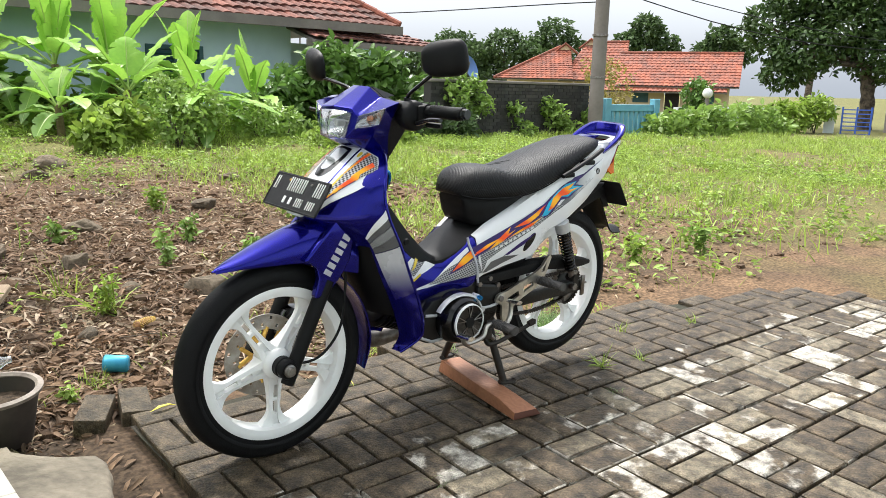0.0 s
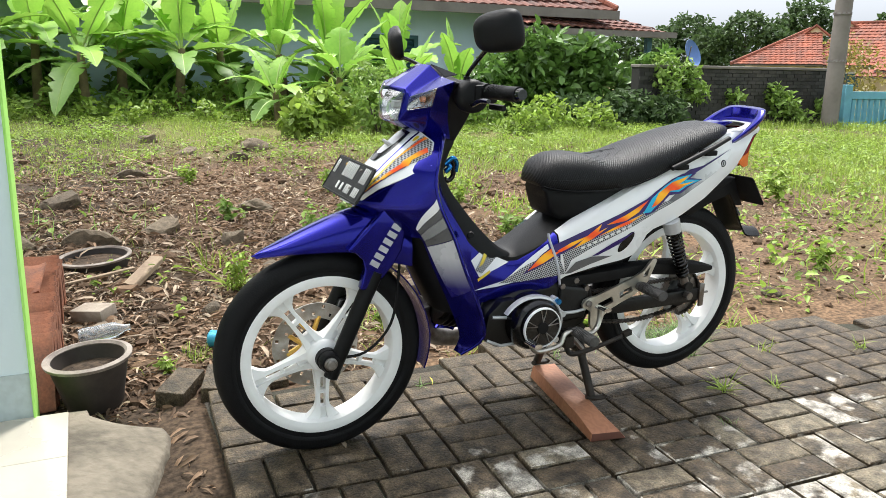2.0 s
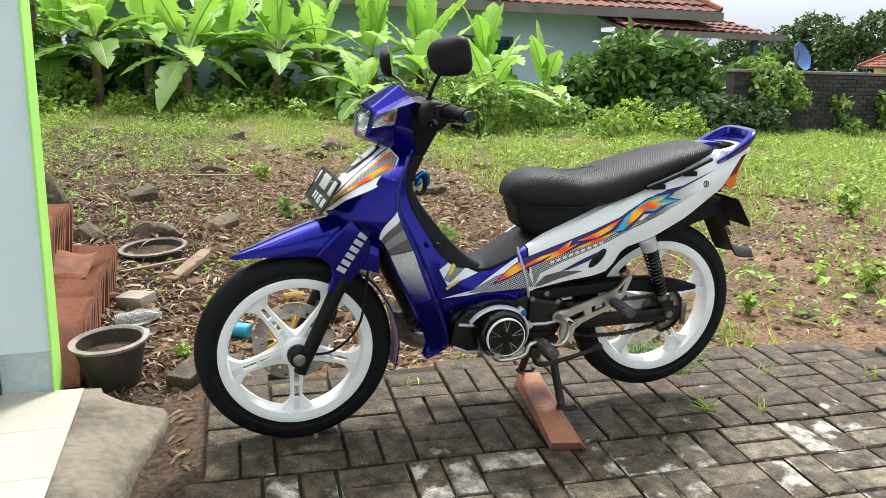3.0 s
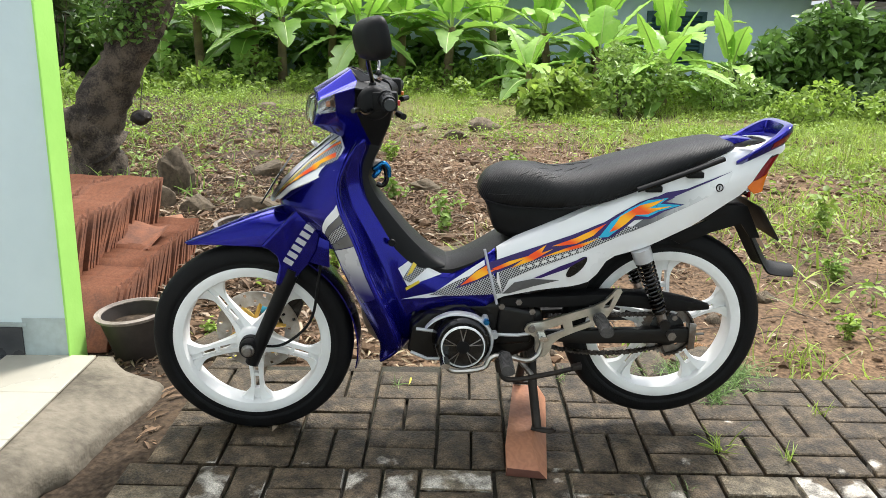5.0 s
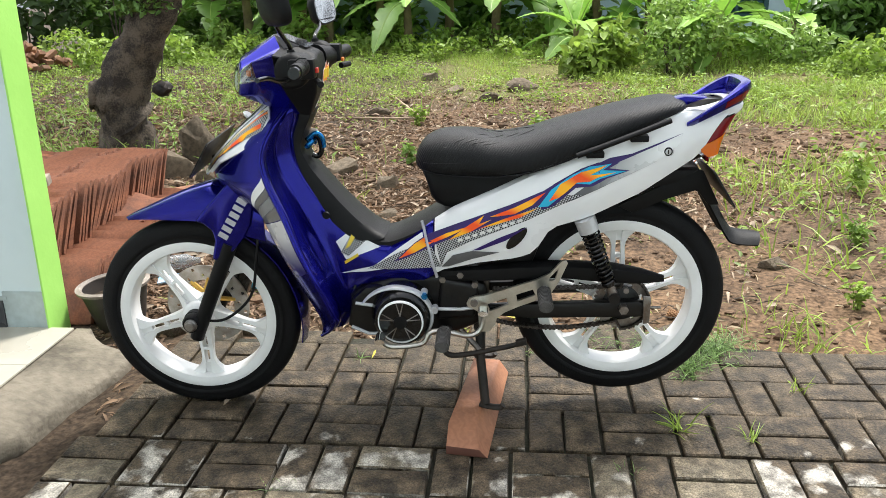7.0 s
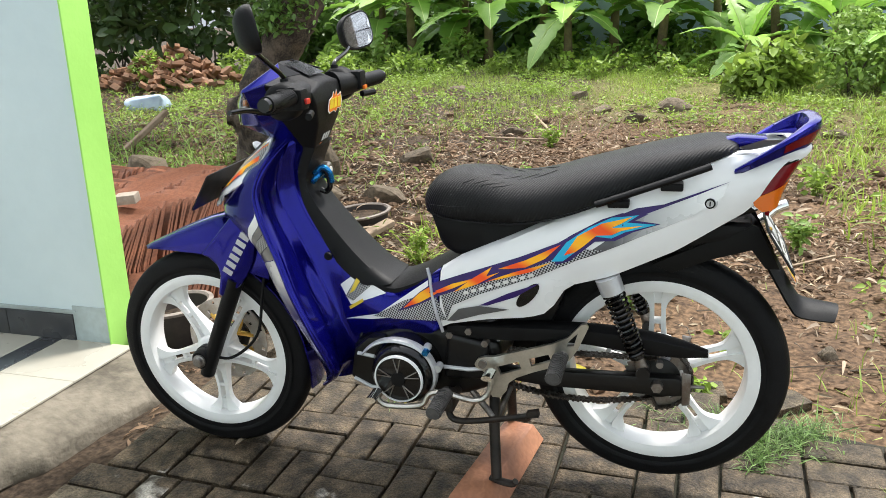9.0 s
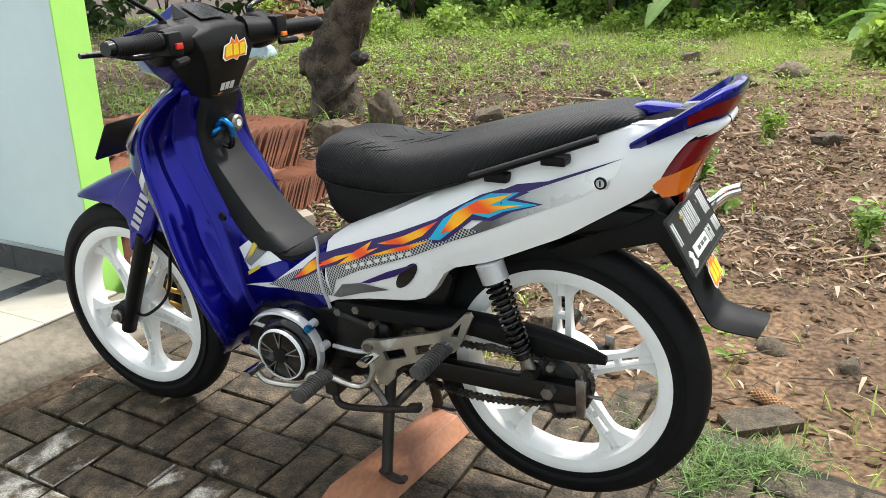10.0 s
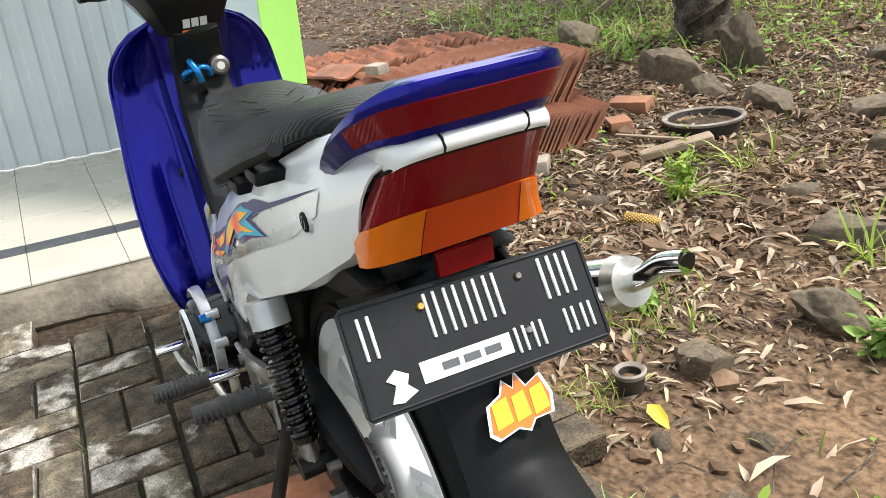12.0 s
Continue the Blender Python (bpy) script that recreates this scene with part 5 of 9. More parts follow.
# turquoise fence
fence = empty("turquoise_fence", pose(12.3, 8.25, 0.05), "turquoise painted concrete fence", "fence")
fd = Matrix.Rotation(radians(-10), 4, "Z")
for k in range(9):
    p = part("slat", box(0.13 * k + 0.02, 0.13 * k + 0.10, 0, 0.06, 0.08, 0.66, 0.006, 1), FENCE_BLUE, fence)
    p.matrix_local = fd
for z0, z1 in ((0.0, 0.10), (0.60, 0.74)):
    p = part("rail", box(-0.1, 1.3, -0.02, 0.08, z0, z1, 0.008, 1), FENCE_BLUE, fence)
    p.matrix_local = fd
for x in (-0.12, 1.25):
    p = part("post", box(x - 0.08, x + 0.08, -0.05, 0.11, -0.1, 0.86, 0.01, 1), FENCE_BLUE, fence)
    p.matrix_local = fd
lamp = empty("gate_lamp", pose(0, 0, 0), "white globe lamp on a post", "lamp")
bm = bmesh.new()
bmesh.ops.create_icosphere(bm, subdivisions=3, radius=0.13)
for v in bm.verts:
    v.co += Vector((17.3, 9.1, 1.05))
part("globe", bm, LETTER, lamp)
part("lamp_post", tube([(17.3, 9.1, -0.1), (17.3, 9.1, 0.95)], 0.05, 8), POLE_CONC, lamp)

# ---- second house, far off ----
h2 = empty("cream_house", Matrix.Translation((45.0, 27.0, -0.5)) @ Matrix.Rotation(radians(-57), 4, "Z"), "distant cream house with a red tile roof", "house")
for x0, x1, y0, y1 in ((-4.4, -1.6, 0, 0.2), (-0.6, 2.4, 0, 0.2), (2.2, 2.4, 0.2, 6), (-12.2, -7.6, 0.6, 0.8), (-7.6, -4.4, 1.0, 1.2)):
    part("wall", box(x0, x1, y0, y1, 0, 2.25), HOUSE_CREAM, h2, smooth=False)
part("wall", box(-1.6, -0.6, 0.02, 0.18, 2.0, 2.25), HOUSE_CREAM, h2, smooth=False)
for x0, x1, y in ((0.9, 1.5, 0.0), (-3.6, -2.6, 0.0), (-10.4, -9.4, 0.6), (-6.4, -5.6, 1.0)):
    w = part("window", box(x0, x1, y - 0.03, y + 0.03, 0.9, 1.8), TEAL_WOOD, h2, smooth=False)
    part("window_frame", box(x0 - 0.08, x1 + 0.08, y - 0.05, y - 0.01, 1.8, 1.88), WHITE, w, smooth=False)
part("door", box(-1.55, -0.65, 0.05, 0.12, 0, 2.0), RUSTY, h2, smooth=False)
tiled_roof("roof", [(-4.7, -0.9, 1.95), (2.9, -0.9, 1.95), (3.3, 3.2, 4.15), (-4.7, 3.2, 4.15)], ROOF_RED, h2, 0.30, 0.36)
tiled_roof("roof", [(-5.6, -1.3, 1.60), (2.2, -1.3, 1.60), (2.2, -0.5, 1.98), (-5.6, -0.5, 1.98)], ROOF_RED, h2, 0.30, 0.36)
tiled_roof("roof", [(-12.9, -0.4, 2.30), (-7.5, -0.4, 2.30), (-8.2, 3.0, 4.55), (-8.9, 3.0, 4.55)], ROOF_RED, h2, 0.30, 0.36)
tiled_roof("roof", [(-8.6, 0.2, 2.25), (-4.2, 0.2, 2.25), (-4.3, 4.5, 4.95), (-7.2, 4.5, 4.95)], ROOF_RED, h2, 0.30, 0.36)
for x, z in ((-8.5, 4.62), (-6.9, 5.02)):
    bm = bmesh.new()
    put(bm, [(x - 0.75, 2.6 if x < -8 else 4.1, z - 0.5), (x + 0.75, 2.6 if x < -8 else 4.1, z - 0.5), (x, 2.6 if x < -8 else 4.1, z + 0.1)], [(0, 1, 2)])
    part("gable", solid(bm, 0.1), HOUSE_CREAM, h2, smooth=False)
    part("gable_edge", tube([(x - 0.85, 2.5 if x < -8 else 4.0, z - 0.52), (x, 2.5 if x < -8 else 4.0, z + 0.16), (x + 0.85, 2.5 if x < -8 else 4.0, z - 0.52)], 0.09, 6), ROOF_RED, h2)
for a_, b_ in (((-4.7, 3.2, 4.2), (3.3, 3.2, 4.2)), ((-12.9, -0.4, 2.36), (-8.9, 3.0, 4.6)), ((-7.2, 4.5, 5.0), (-4.3, 4.5, 5.0))):
    part("roof_ridge", tube([a_, b_], 0.11, 7), ROOF_RED, h2)
bm = bmesh.new()
put(bm, [(2.42, -0.6, 2.0), (2.42, 6.8, 2.0), (2.9, 3.2, 4.0)], [(0, 1, 2)])
part("gable", solid(bm, 0.1), HOUSE_CREAM, h2, smooth=False)
tagged(link_mesh("wall_grey", box(20.5, 27, 12.0, 12.15, -0.3, 0.62), SHUTTER, None, "low grey boundary wall of the far house", smooth=False, kind="structure"), category="wall")
gate = empty("blue_gate", pose(19.6, 6.35, 0.05) @ Matrix.Rotation(radians(-65), 4, "Z"), "blue steel bar gate beside a grey pillar", "gate")
for k in range(7):
    part("bar", box(-0.32, 0.32, -0.012, 0.012, 0.06 + 0.10 * k, 0.085 + 0.10 * k), BLUE_GATE, gate, smooth=False)
for x in (-0.32, 0.0, 0.32):
    part("upright", box(x - 0.02, x + 0.02, -0.02, 0.02, 0, 0.74), BLUE_GATE, gate, smooth=False)
part("pillar", box(-0.72, -0.48, -0.12, 0.12, -0.2, 0.78, 0.01, 1), SHUTTER, gate)
sign = empty("green_awning", pose(21.8, 5.6, 1.65) @ Matrix.Rotation(radians(-68), 4, "Z"), "green awning board on posts", "awning")
part("board", box(-0.9, 0.9, -0.6, 0.6, 0.0, 0.30, 0.02, 1), GREEN_SIGN, sign)
part("board_top", box(-0.95, 0.95, -0.65, 0.65, 0.30, 0.36), SHUTTER, sign, smooth=False)
for x in (-0.8, 0.8):
    part("post", box(x - 0.05, x + 0.05, -0.05, 0.05, -1.8, 0.0), POLE_CONC, sign, smooth=False)

# ---- bushes and trees ----
def bush(name, label, blobs, n, size, material, seed, category="bush"):
    root = empty(name, pose(0, 0, 0), label, category)
    bm = bmesh.new()
    for x, y, z, q in blobs:
        for a in (0, 2, 4):
            tube([(x, y, ground_z(x, y) - 0.05), (x + 0.3 * q * math.cos(a), y + 0.3 * q * math.sin(a), z)], 0.018, 5, 0.006, bm=bm)
    tagged(part("stems", bm, BARK, root), kind="stuff")
    crown("foliage", blobs, n, size, material, root, seed)
    return root


bush("hedge_bush", "dense dark green bush against the house", [(6.0, 9.9, 0.85, 0.75), (6.8, 9.7, 0.9, 0.8), (7.6, 9.4, 0.8, 0.75), (8.3, 9.1, 0.7, 0.6), (6.4, 9.6, 1.35, 0.6), (7.3, 9.5, 1.25, 0.6), (8.6, 9.3, 1.1, 0.5), (5.5, 9.8, 0.7, 0.6)], 5200, 0.19, BUSH, 81)
bush("pale_bush", "pale green shrub with narrow leaves", [(7.2, 8.2, 0.45, 0.5), (7.8, 8.0, 0.4, 0.45), (6.6, 8.5, 0.45, 0.4)], 2200, 0.12, TREE_FAR, 82)
bush("papaya_shrub", "light green leafy shrub in the field", [(2.2, 7.6, 0.55, 0.38), (1.9, 7.4, 0.45, 0.3)], 1100, 0.13, WEED_LIGHT, 83)
bush("tall_weeds", "tall feathery green weeds", [(2.9, 7.6, 0.60, 0.42), (3.3, 7.9, 0.72, 0.45), (3.0, 8.1, 0.9, 0.36), (4.3, 8.2, 0.55, 0.42), (4.8, 8.4, 0.45, 0.42)], 2700, 0.085, WEED, 84, "weeds")
bush("tall_weeds", "tall feathery green weeds", [(5.6, 7.9, 0.4, 0.45), (6.2, 7.6, 0.35, 0.4), (5.0, 7.4, 0.35, 0.4)], 1800, 0.09, WEED_LIGHT, 85, "weeds")
bush("undergrowth", "lush low weeds at the foot of the banana plants", [(-4.0 + 0.31 * k + 0.2 * math.sin(k * 4.1), 9.6 + 0.5 * math.sin(k * 2.3), 0.40 + 0.10 * math.sin(k * 1.7), 0.24 + 0.10 * math.sin(k * 3.1)) for k in range(30)], 5200, 0.085, WEED_LIGHT, 95, "weeds")
bush("undergrowth", "green undergrowth among the banana stems", [(-4.2 + 0.7 * k, 10.55 + 0.3 * math.sin(k * 1.9), 0.52 + 0.12 * math.sin(k * 2.7), 0.40) for k in range(14)], 4200, 0.12, WEED, 96, "weeds")
bush("roadside_shrub", "light green shrubs along the road", [(14.0, 7.6, 0.35, 0.6), (15.0, 7.5, 0.4, 0.6), (16.0, 7.4, 0.4, 0.6), (17.0, 7.3, 0.35, 0.6), (13.3, 7.8, 0.3, 0.4)], 2600, 0.16, WEED, 86)
bush("roadside_shrub", "tall light green shrub by the gate", [(18.3, 7.3, 0.5, 0.55), (18.8, 7.0, 0.7, 0.5), (17.9, 7.5, 0.6, 0.4)], 1500, 0.15, WEED_LIGHT, 87)
bush("roadside_shrub", "dark green shrub before the cream house", [(17.6, 9.6, 1.1, 0.45), (17.6, 9.6, 0.5, 0.5)], 900, 0.14, BUSH, 88)
bush("yellowing_shrub", "thin yellowing shrub beside the pole", [(16.5, 11.6, 1.2, 0.9), (16.8, 11.7, 0.5, 0.6), (16.0, 11.5, 1.6, 0.6)], 1000, 0.10, leaf_mat("yellow_leaf", (0.32, 0.26, 0.06), (0.22, 0.2, 0.05)), 89)
bush("dark_thicket", "dark thicket behind the banana plants", [(-4.5, 13.2, 0.9, 1.1), (-3.0, 13.0, 0.8, 1.0), (-1.2, 12.9, 0.7, 0.9), (0.6, 12.7, 0.6, 0.8), (2.2, 12.5, 0.6, 0.8), (3.8, 12.2, 0.5, 0.7), (-6.2, 13.0, 1.2, 1.2)], 5200, 0.24, BUSH, 90, "thicket")
bush("dark_thicket", "dark trees and undergrowth beyond the leaning tree", [(-6.6, 10.6, 1.3, 1.1), (-8.2, 10.2, 1.6, 1.4), (-5.6, 11.6, 2.4, 1.0), (-7.2, 11.2, 2.8, 1.3), (-9.5, 9.5, 2.4, 1.5), (-8.0, 8.6, 2.8, 1.1), (-10.5, 8.5, 1.2, 1.3)], 5200, 0.22, TREE_DARK, 91, "thicket")
bush("light_undergrowth", "light green undergrowth beyond the leaning tree", [(-4.3, 8.3, 0.45, 0.4), (-5.2, 9.2, 0.5, 0.45), (-3.6, 9.0, 0.45, 0.4), (-6.0, 8.2, 0.5, 0.5), (-2.7, 9.4, 0.45, 0.35), (-6.6, 6.8, 0.4, 0.5)], 2600, 0.10, WEED_LIGHT, 92, "weeds")

cam_far = (("roadside_tree", [(22.3, 7.2, -0.2), (22.3, 7.2, 0.9), (22.2, 7.3, 1.9)], [(21.2, 9.6, 2.9, 1.1), (21.5, 9.2, 3.9, 1.0), (21.2, 8.6, 2.2, 1.1), (22.0, 7.9, 2.9, 1.3), (22.6, 7.0, 2.2, 1.2), (23.0, 6.2, 2.9, 1.3), (22.3, 7.4, 3.9, 1.3), (21.0, 9.0, 1.7, 0.8), (23.4, 5.6, 2.0, 1.0), (23.5, 5.9, 4.0, 1.2), (21.6, 8.4, 3.8, 1.0)], 15000, 0.17, TREE_DARK, 101, "large dark green roadside tree"),
           ("far_tree", [(52, 58, -1), (52, 58, 3)], [(52, 58, 5.0, 2.4), (50, 59, 4.2, 2.0), (54, 57, 4.2, 2.0), (52, 58, 2.5, 2.2)], 2600, 0.5, TREE_FAR, 102, "distant green broad-leaved tree"),
           ("far_tree", [(52, 51, -1), (52, 51, 3)], [(52, 51, 4.8, 2.4), (50, 53, 3.6, 2.2), (54.5, 50, 3.8, 2.0), (51, 52, 2.0, 2.2)], 3200, 0.5, TREE_FAR, 107, "distant green broad-leaved tree"),
           ("far_tree", [(60, 52, -1), (60, 52, 4)], [(60, 52, 6.4, 2.3), (58.5, 53, 5.0, 2.0), (61.5, 51, 5.0, 2.0), (60, 52, 3, 2.2)], 2600, 0.5, TREE_FAR, 103, "distant green broad-leaved tree"),
           ("far_tree", [(64, 44, -1), (64, 44, 4)], [(64, 44, 6.8, 2.0), (62.5, 45, 5.4, 1.8), (65.5, 43, 5.2, 1.8)], 2200, 0.5, TREE_FAR, 104, "distant green broad-leaved tree"),
           ("far_tree", [(67, 38, -1), (67, 38, 4)], [(67, 38, 5.8, 1.8), (66, 39, 4.6, 1.6), (68, 37, 4.6, 1.6)], 2000, 0.5, TREE_FAR, 105, "distant green broad-leaved tree"),
           ("far_tree", [(44, 58, -1), (44, 58, 2)], [(44, 58, 3.2, 2.2), (41, 60, 2.6, 2.0), (47, 57, 3.2, 2.0)], 2200, 0.5, TREE_FAR, 106, "distant green broad-leaved tree"))
for name, trunk, blobs, n, size, m, seed, label in cam_far:
    limbs = [(trunk, 0.22 if "road" in name else 0.3, 0.14)]
    for b in blobs[:4]:
        limbs.append(([trunk[-1], ((trunk[-1][0] + b[0]) / 2, (trunk[-1][1] + b[1]) / 2, (trunk[-1][2] + b[2]) / 2 - 0.1), (b[0], b[1], b[2])], 0.10, 0.03))
    tree(name, None, limbs, blobs, n, size, m, label, seed, 0.2, "distant trees" if "far" in name else "")
# palm
palm = empty("palm_tree", pose(0, 0, 0), "distant coconut palm behind the roofs", "tree")
px_, py_, pz_ = 57.0, 25.0, 5.6
part("trunk", tube([(px_, py_, -1), (px_ + 0.4, py_, 3), (px_, py_, pz_)], 0.28, 8, 0.18), BARK, palm)
for k in range(18):
    a, rise = k * 2.4, radians(60 - 5 * k)
    pts = [Vector((px_ + 2.6 * t * math.cos(a), py_ + 2.6 * t * math.sin(a), pz_ + 2.6 * (math.sin(rise) * t - 0.75 * t * t))) for t in [q / 8 for q in range(9)]]
    bm = tube(pts, 0.04, 4, 0.01)
    side = Vector((-math.sin(a), math.cos(a), 0))
    for p in pts[1:]:
        for sg in (-1, 1):
            for o in (0.0, 0.16):
                q = p + Vector((math.cos(a) * o, math.sin(a) * o, 0))
                put(bm, [q, q + side * sg * 0.55 + Vector((0.1, 0, -0.30)), q + Vector((math.cos(a) * 0.10, math.sin(a) * 0.10, 0))], [(0, 1, 2)])
    part("frond", bm, TREE_FAR, palm)

# old stone block hut behind the leaning tree, and the heap of broken bricks
hut = empty("stone_hut", Matrix.Translation((-5.4, 14.2, 0.1)) @ Matrix.Rotation(radians(12), 4, "Z"), "old grey block hut behind the trees", "hut")
part("hut_core", box(-1.8, 1.8, 0.03, 1.6, -0.2, 2.35), MORTAR, hut, smooth=False)
HUT = mat("weathered_block", (0.30, 0.26, 0.19), (0.16, 0.14, 0.10), 3, 0.9, obj=0.2, bump=0.3)
for j in range(11):
    x = -1.8 - 0.2 * (j % 2)
    while x < 1.8:
        x0, x1 = max(-1.8, x), min(1.8, x + 0.385)
        if x1 - x0 > 0.05:
            part("block", box(x0, x1, 0.0, 0.06, 0.21 * j - 0.1, 0.21 * j + 0.095, 0.008, 1), HUT, hut, smooth=False)
        x += 0.4
heap = empty("brick_heap", pose(-5.9, 8.3, ground_z(-5.9, 8.3)), "heap of broken clay bricks in the undergrowth", "bricks")
rr = random.Random(77)
BRICK_ME = None
for k in range(170):
    a, q = rr.uniform(0, 6.28), rr.random() ** 0.7
    bm = box(-0.09, 0.09, -0.045, 0.045, -0.028, 0.028, 0.005, 1) if k == 0 else None
    if k == 0:
        ob = part("brick", bm, mat("broken_clay_brick", (0.30, 0.15, 0.08), (0.16, 0.09, 0.05), 8, 0.9, obj=0.3), heap, smooth=False)
        BRICK_ME = ob.data
    else:
        ob = new("brick", BRICK_ME)
        ob.parent = heap
    ob.matrix_local = Matrix.Translation((1.25 * q * math.cos(a), 0.75 * q * math.sin(a), 0.03 + 0.60 * (1 - q) * rr.uniform(0.5, 1.0))) @ Euler((rr.uniform(-0.7, 0.7), rr.uniform(-0.7, 0.7), rr.uniform(0, 6.28))).to_matrix().to_4x4()

# ---- the motorcycle ----
bike = empty("motorcycle", BIKE, "blue and white underbone motorcycle propped on its centre stand", "motorcycle")
LABEL_BAR = "small pale printed marks"


# side surface of the white tail and the blue side cover: x along the bike, v from its lower to its upper edge
SIDE_LOW = [(0.40, 0.33), (0.46, 0.385), (0.56, 0.405), (0.66, 0.415), (0.70, 0.445), (0.80, 0.469), (0.90, 0.484), (0.945, 0.50), (0.985, 0.565), (1.07, 0.59), (1.21, 0.651), (1.34, 0.731), (1.41, 0.80)]
SIDE_TOP = [(0.40, 0.612), (0.43, 0.575), (0.481, 0.528), (0.53, 0.499), (0.568, 0.498), (0.62, 0.524), (0.66, 0.552), (0.74, 0.604), (0.855, 0.656), (0.924, 0.69), (1.03, 0.736), (1.13, 0.772), (1.26, 0.828), (1.30, 0.843), (1.41, 0.848)]
SIDE_WIDE = [(0.40, 0.080), (0.47, 0.084), (0.56, 0.100), (0.66, 0.122), (0.80, 0.138), (0.92, 0.146), (1.10, 0.146), (1.20, 0.128), (1.30, 0.107), (1.36, 0.096), (1.43, 0.088)]


def side_y(x, v):
    return lerp(SIDE_WIDE, x) * (0.93 + 0.30 * v - 0.44 * v * v)


def side_at(x, z, lift=0.0, sign=-1):
    lo, hi = lerp(SIDE_LOW, x), lerp(SIDE_TOP, x)
    v = min(1.0, max(0.0, (z - lo) / max(hi - lo, 1e-4)))
    return Vector((x, sign * (side_y(x, v) + lift), z))


def side_panel(name, x0, x1, material, sign, label="", slant=0.0):
    rows = []
    for i in range(31):
        row = []
        for k in range(11):
            v = min(1.0, max(0.0, (k - 1) / 8))
            x = x0 + (x1 + slant * v - x0) * i / 30
            lo, hi = lerp(SIDE_LOW, x), lerp(SIDE_TOP, x)
            row.append((x, sign * (side_y(x, v) - (0.022 if k in (0, 10) else 0.0)), lo + (hi - lo) * v + (-0.004 if k == 0 else 0.006 if k == 10 else 0.0)))
        rows.append(row)
    bm = bmesh.new()
    grid_into(bm, rows)
    return part(name, solid(bm, 0.003), material, bike, label, angle=50)


MID = -0.015  # the plane of the two wheels


def wheel(name, x, z, first, label):
    w = part(name, turn([(0.223, -0.036), (0.230, -0.032), (0.232, -0.028), (0.229, -0.024), (0.216, -0.020), (0.210, -0.016), (0.208, 0.0), (0.210, 0.016), (0.216, 0.020), (0.229, 0.024), (0.232, 0.028), (0.230, 0.032), (0.223, 0.036), (0.208, 0.0355), (0.197, 0.033), (0.193, 0.024), (0.193, -0.024), (0.197, -0.033), (0.208, -0.0355)], 96), RIM_WHITE, bike, label)
    w.location = (x, MID, z)
    prof = []
    for k in range(15):
        a = math.pi * (k / 14)
        prof.append((0.224 + 0.063 * math.sin(a) ** 0.55, -0.041 * math.cos(a) * (1.0 - 0.12 * math.cos(a) ** 2)))
    prof += [(0.222, 0.028), (0.214, 0.0), (0.222, -0.028)]
    part("tyre", turn(prof, 96), TYRE, w, "black road tyre with shallow grooves")
    for sgn in (-1, 1):
        part("rim_line", turn([(0.236, sgn * 0.0375), (0.241, sgn * 0.040), (0.246, sgn * 0.0405), (0.242, sgn * 0.036)], 96), TYRE, w)
    bm = bmesh.new()
    for i in range(40):
        for sgn in (-1, 1):
            a = 2 * math.pi * (i + 0.25 * sgn) / 40
            pts = [((0.2825 - 0.0016 * k * k) * math.cos(a + 0.02 * k), sgn * (0.006 + 0.006 * k), (0.2825 - 0.0016 * k * k) * math.sin(a + 0.02 * k)) for k in range(4)]
            tube(pts, 0.0022, 4, bm=bm)
    part("tread_groove", bm, BLACK_GLOSS, w)
    for i in range(5):
        a = radians(first + 72 * i)
        c, s = math.cos(a), math.sin(a)

        def at(r, q, y):
            return (c * r - s * q, y, s * r + c * q)
        bm = bmesh.new()
        for side in (-1, 1):
            rows = []
            for r, q, h, y in ((0.028, 0.020, 0.013, 0.034), (0.058, 0.0150, 0.0075, 0.020), (0.115, 0.0130, 0.0052, 0.012), (0.155, 0.0136, 0.0060, 0.012), (0.180, 0.023, 0.015, 0.015), (0.200, 0.040, 0.026, 0.022)):
                rows.append([at(r, side * (q - h), -y), at(r, side * (q + h), -y + 0.003), at(r, side * (q + h), y - 0.003), at(r, side * (q - h), y)])
            grid_into(bm, smooth_rows(rows, 3), True)
        for r0, r1 in ((0.02, 0.072), (0.110, 0.120), (0.160, 0.199)):
            put(bm, [at(r, q, y) for r in (r0, r1) for q in (-0.0095, 0.0095) for y in (-0.009, 0.009)], [(0, 1, 3, 2), (4, 6, 7, 5), (0, 2, 6, 4), (1, 5, 7, 3), (0, 4, 5, 1), (2, 3, 7, 6)])
        part("spoke", bm, RIM_WHITE, w, angle=40)
    hub = part("hub", turn([(0.0, -0.048), (0.030, -0.048), (0.040, -0.042), (0.045, -0.034), (0.046, 0.034), (0.040, 0.042), (0.0, 0.045)], 40, ring=False), RIM_WHITE, w)
    return w, hub


# --- wheels
fw, fhub = wheel("front_wheel", 0.002, 0.279, -90, "white five-spoke cast front wheel")
rw, rhub = wheel("rear_wheel", 1.177, 0.331, 19, "white five-spoke cast rear wheel, lifted off the ground")
part("brake_drum", turn([(0.0, -0.038), (0.048, -0.038), (0.060, -0.030), (0.066, -0.018), (0.066, 0.040), (0.060, 0.050), (0.0, 0.052)], 44, ring=False), RIM_WHITE, rw)
part("axle_nut", turn([(0.0, -0.108), (0.012, -0.108), (0.014, -0.100), (0.018, -0.098), (0.018, -0.052), (0.0, -0.05)], 20, ring=False), STEEL, fw)
part("speedometer_drive", turn([(0.0, -0.070), (0.026, -0.070), (0.030, -0.066), (0.030, -0.048), (0.0, -0.046)], 28, ring=False), BLACK, fw)
bm = bmesh.new()
rings = [(0.078, 0), (0.086, 1), (0.096, 0), (0.106, 1), (0.116, 0), (0.122, 2)]
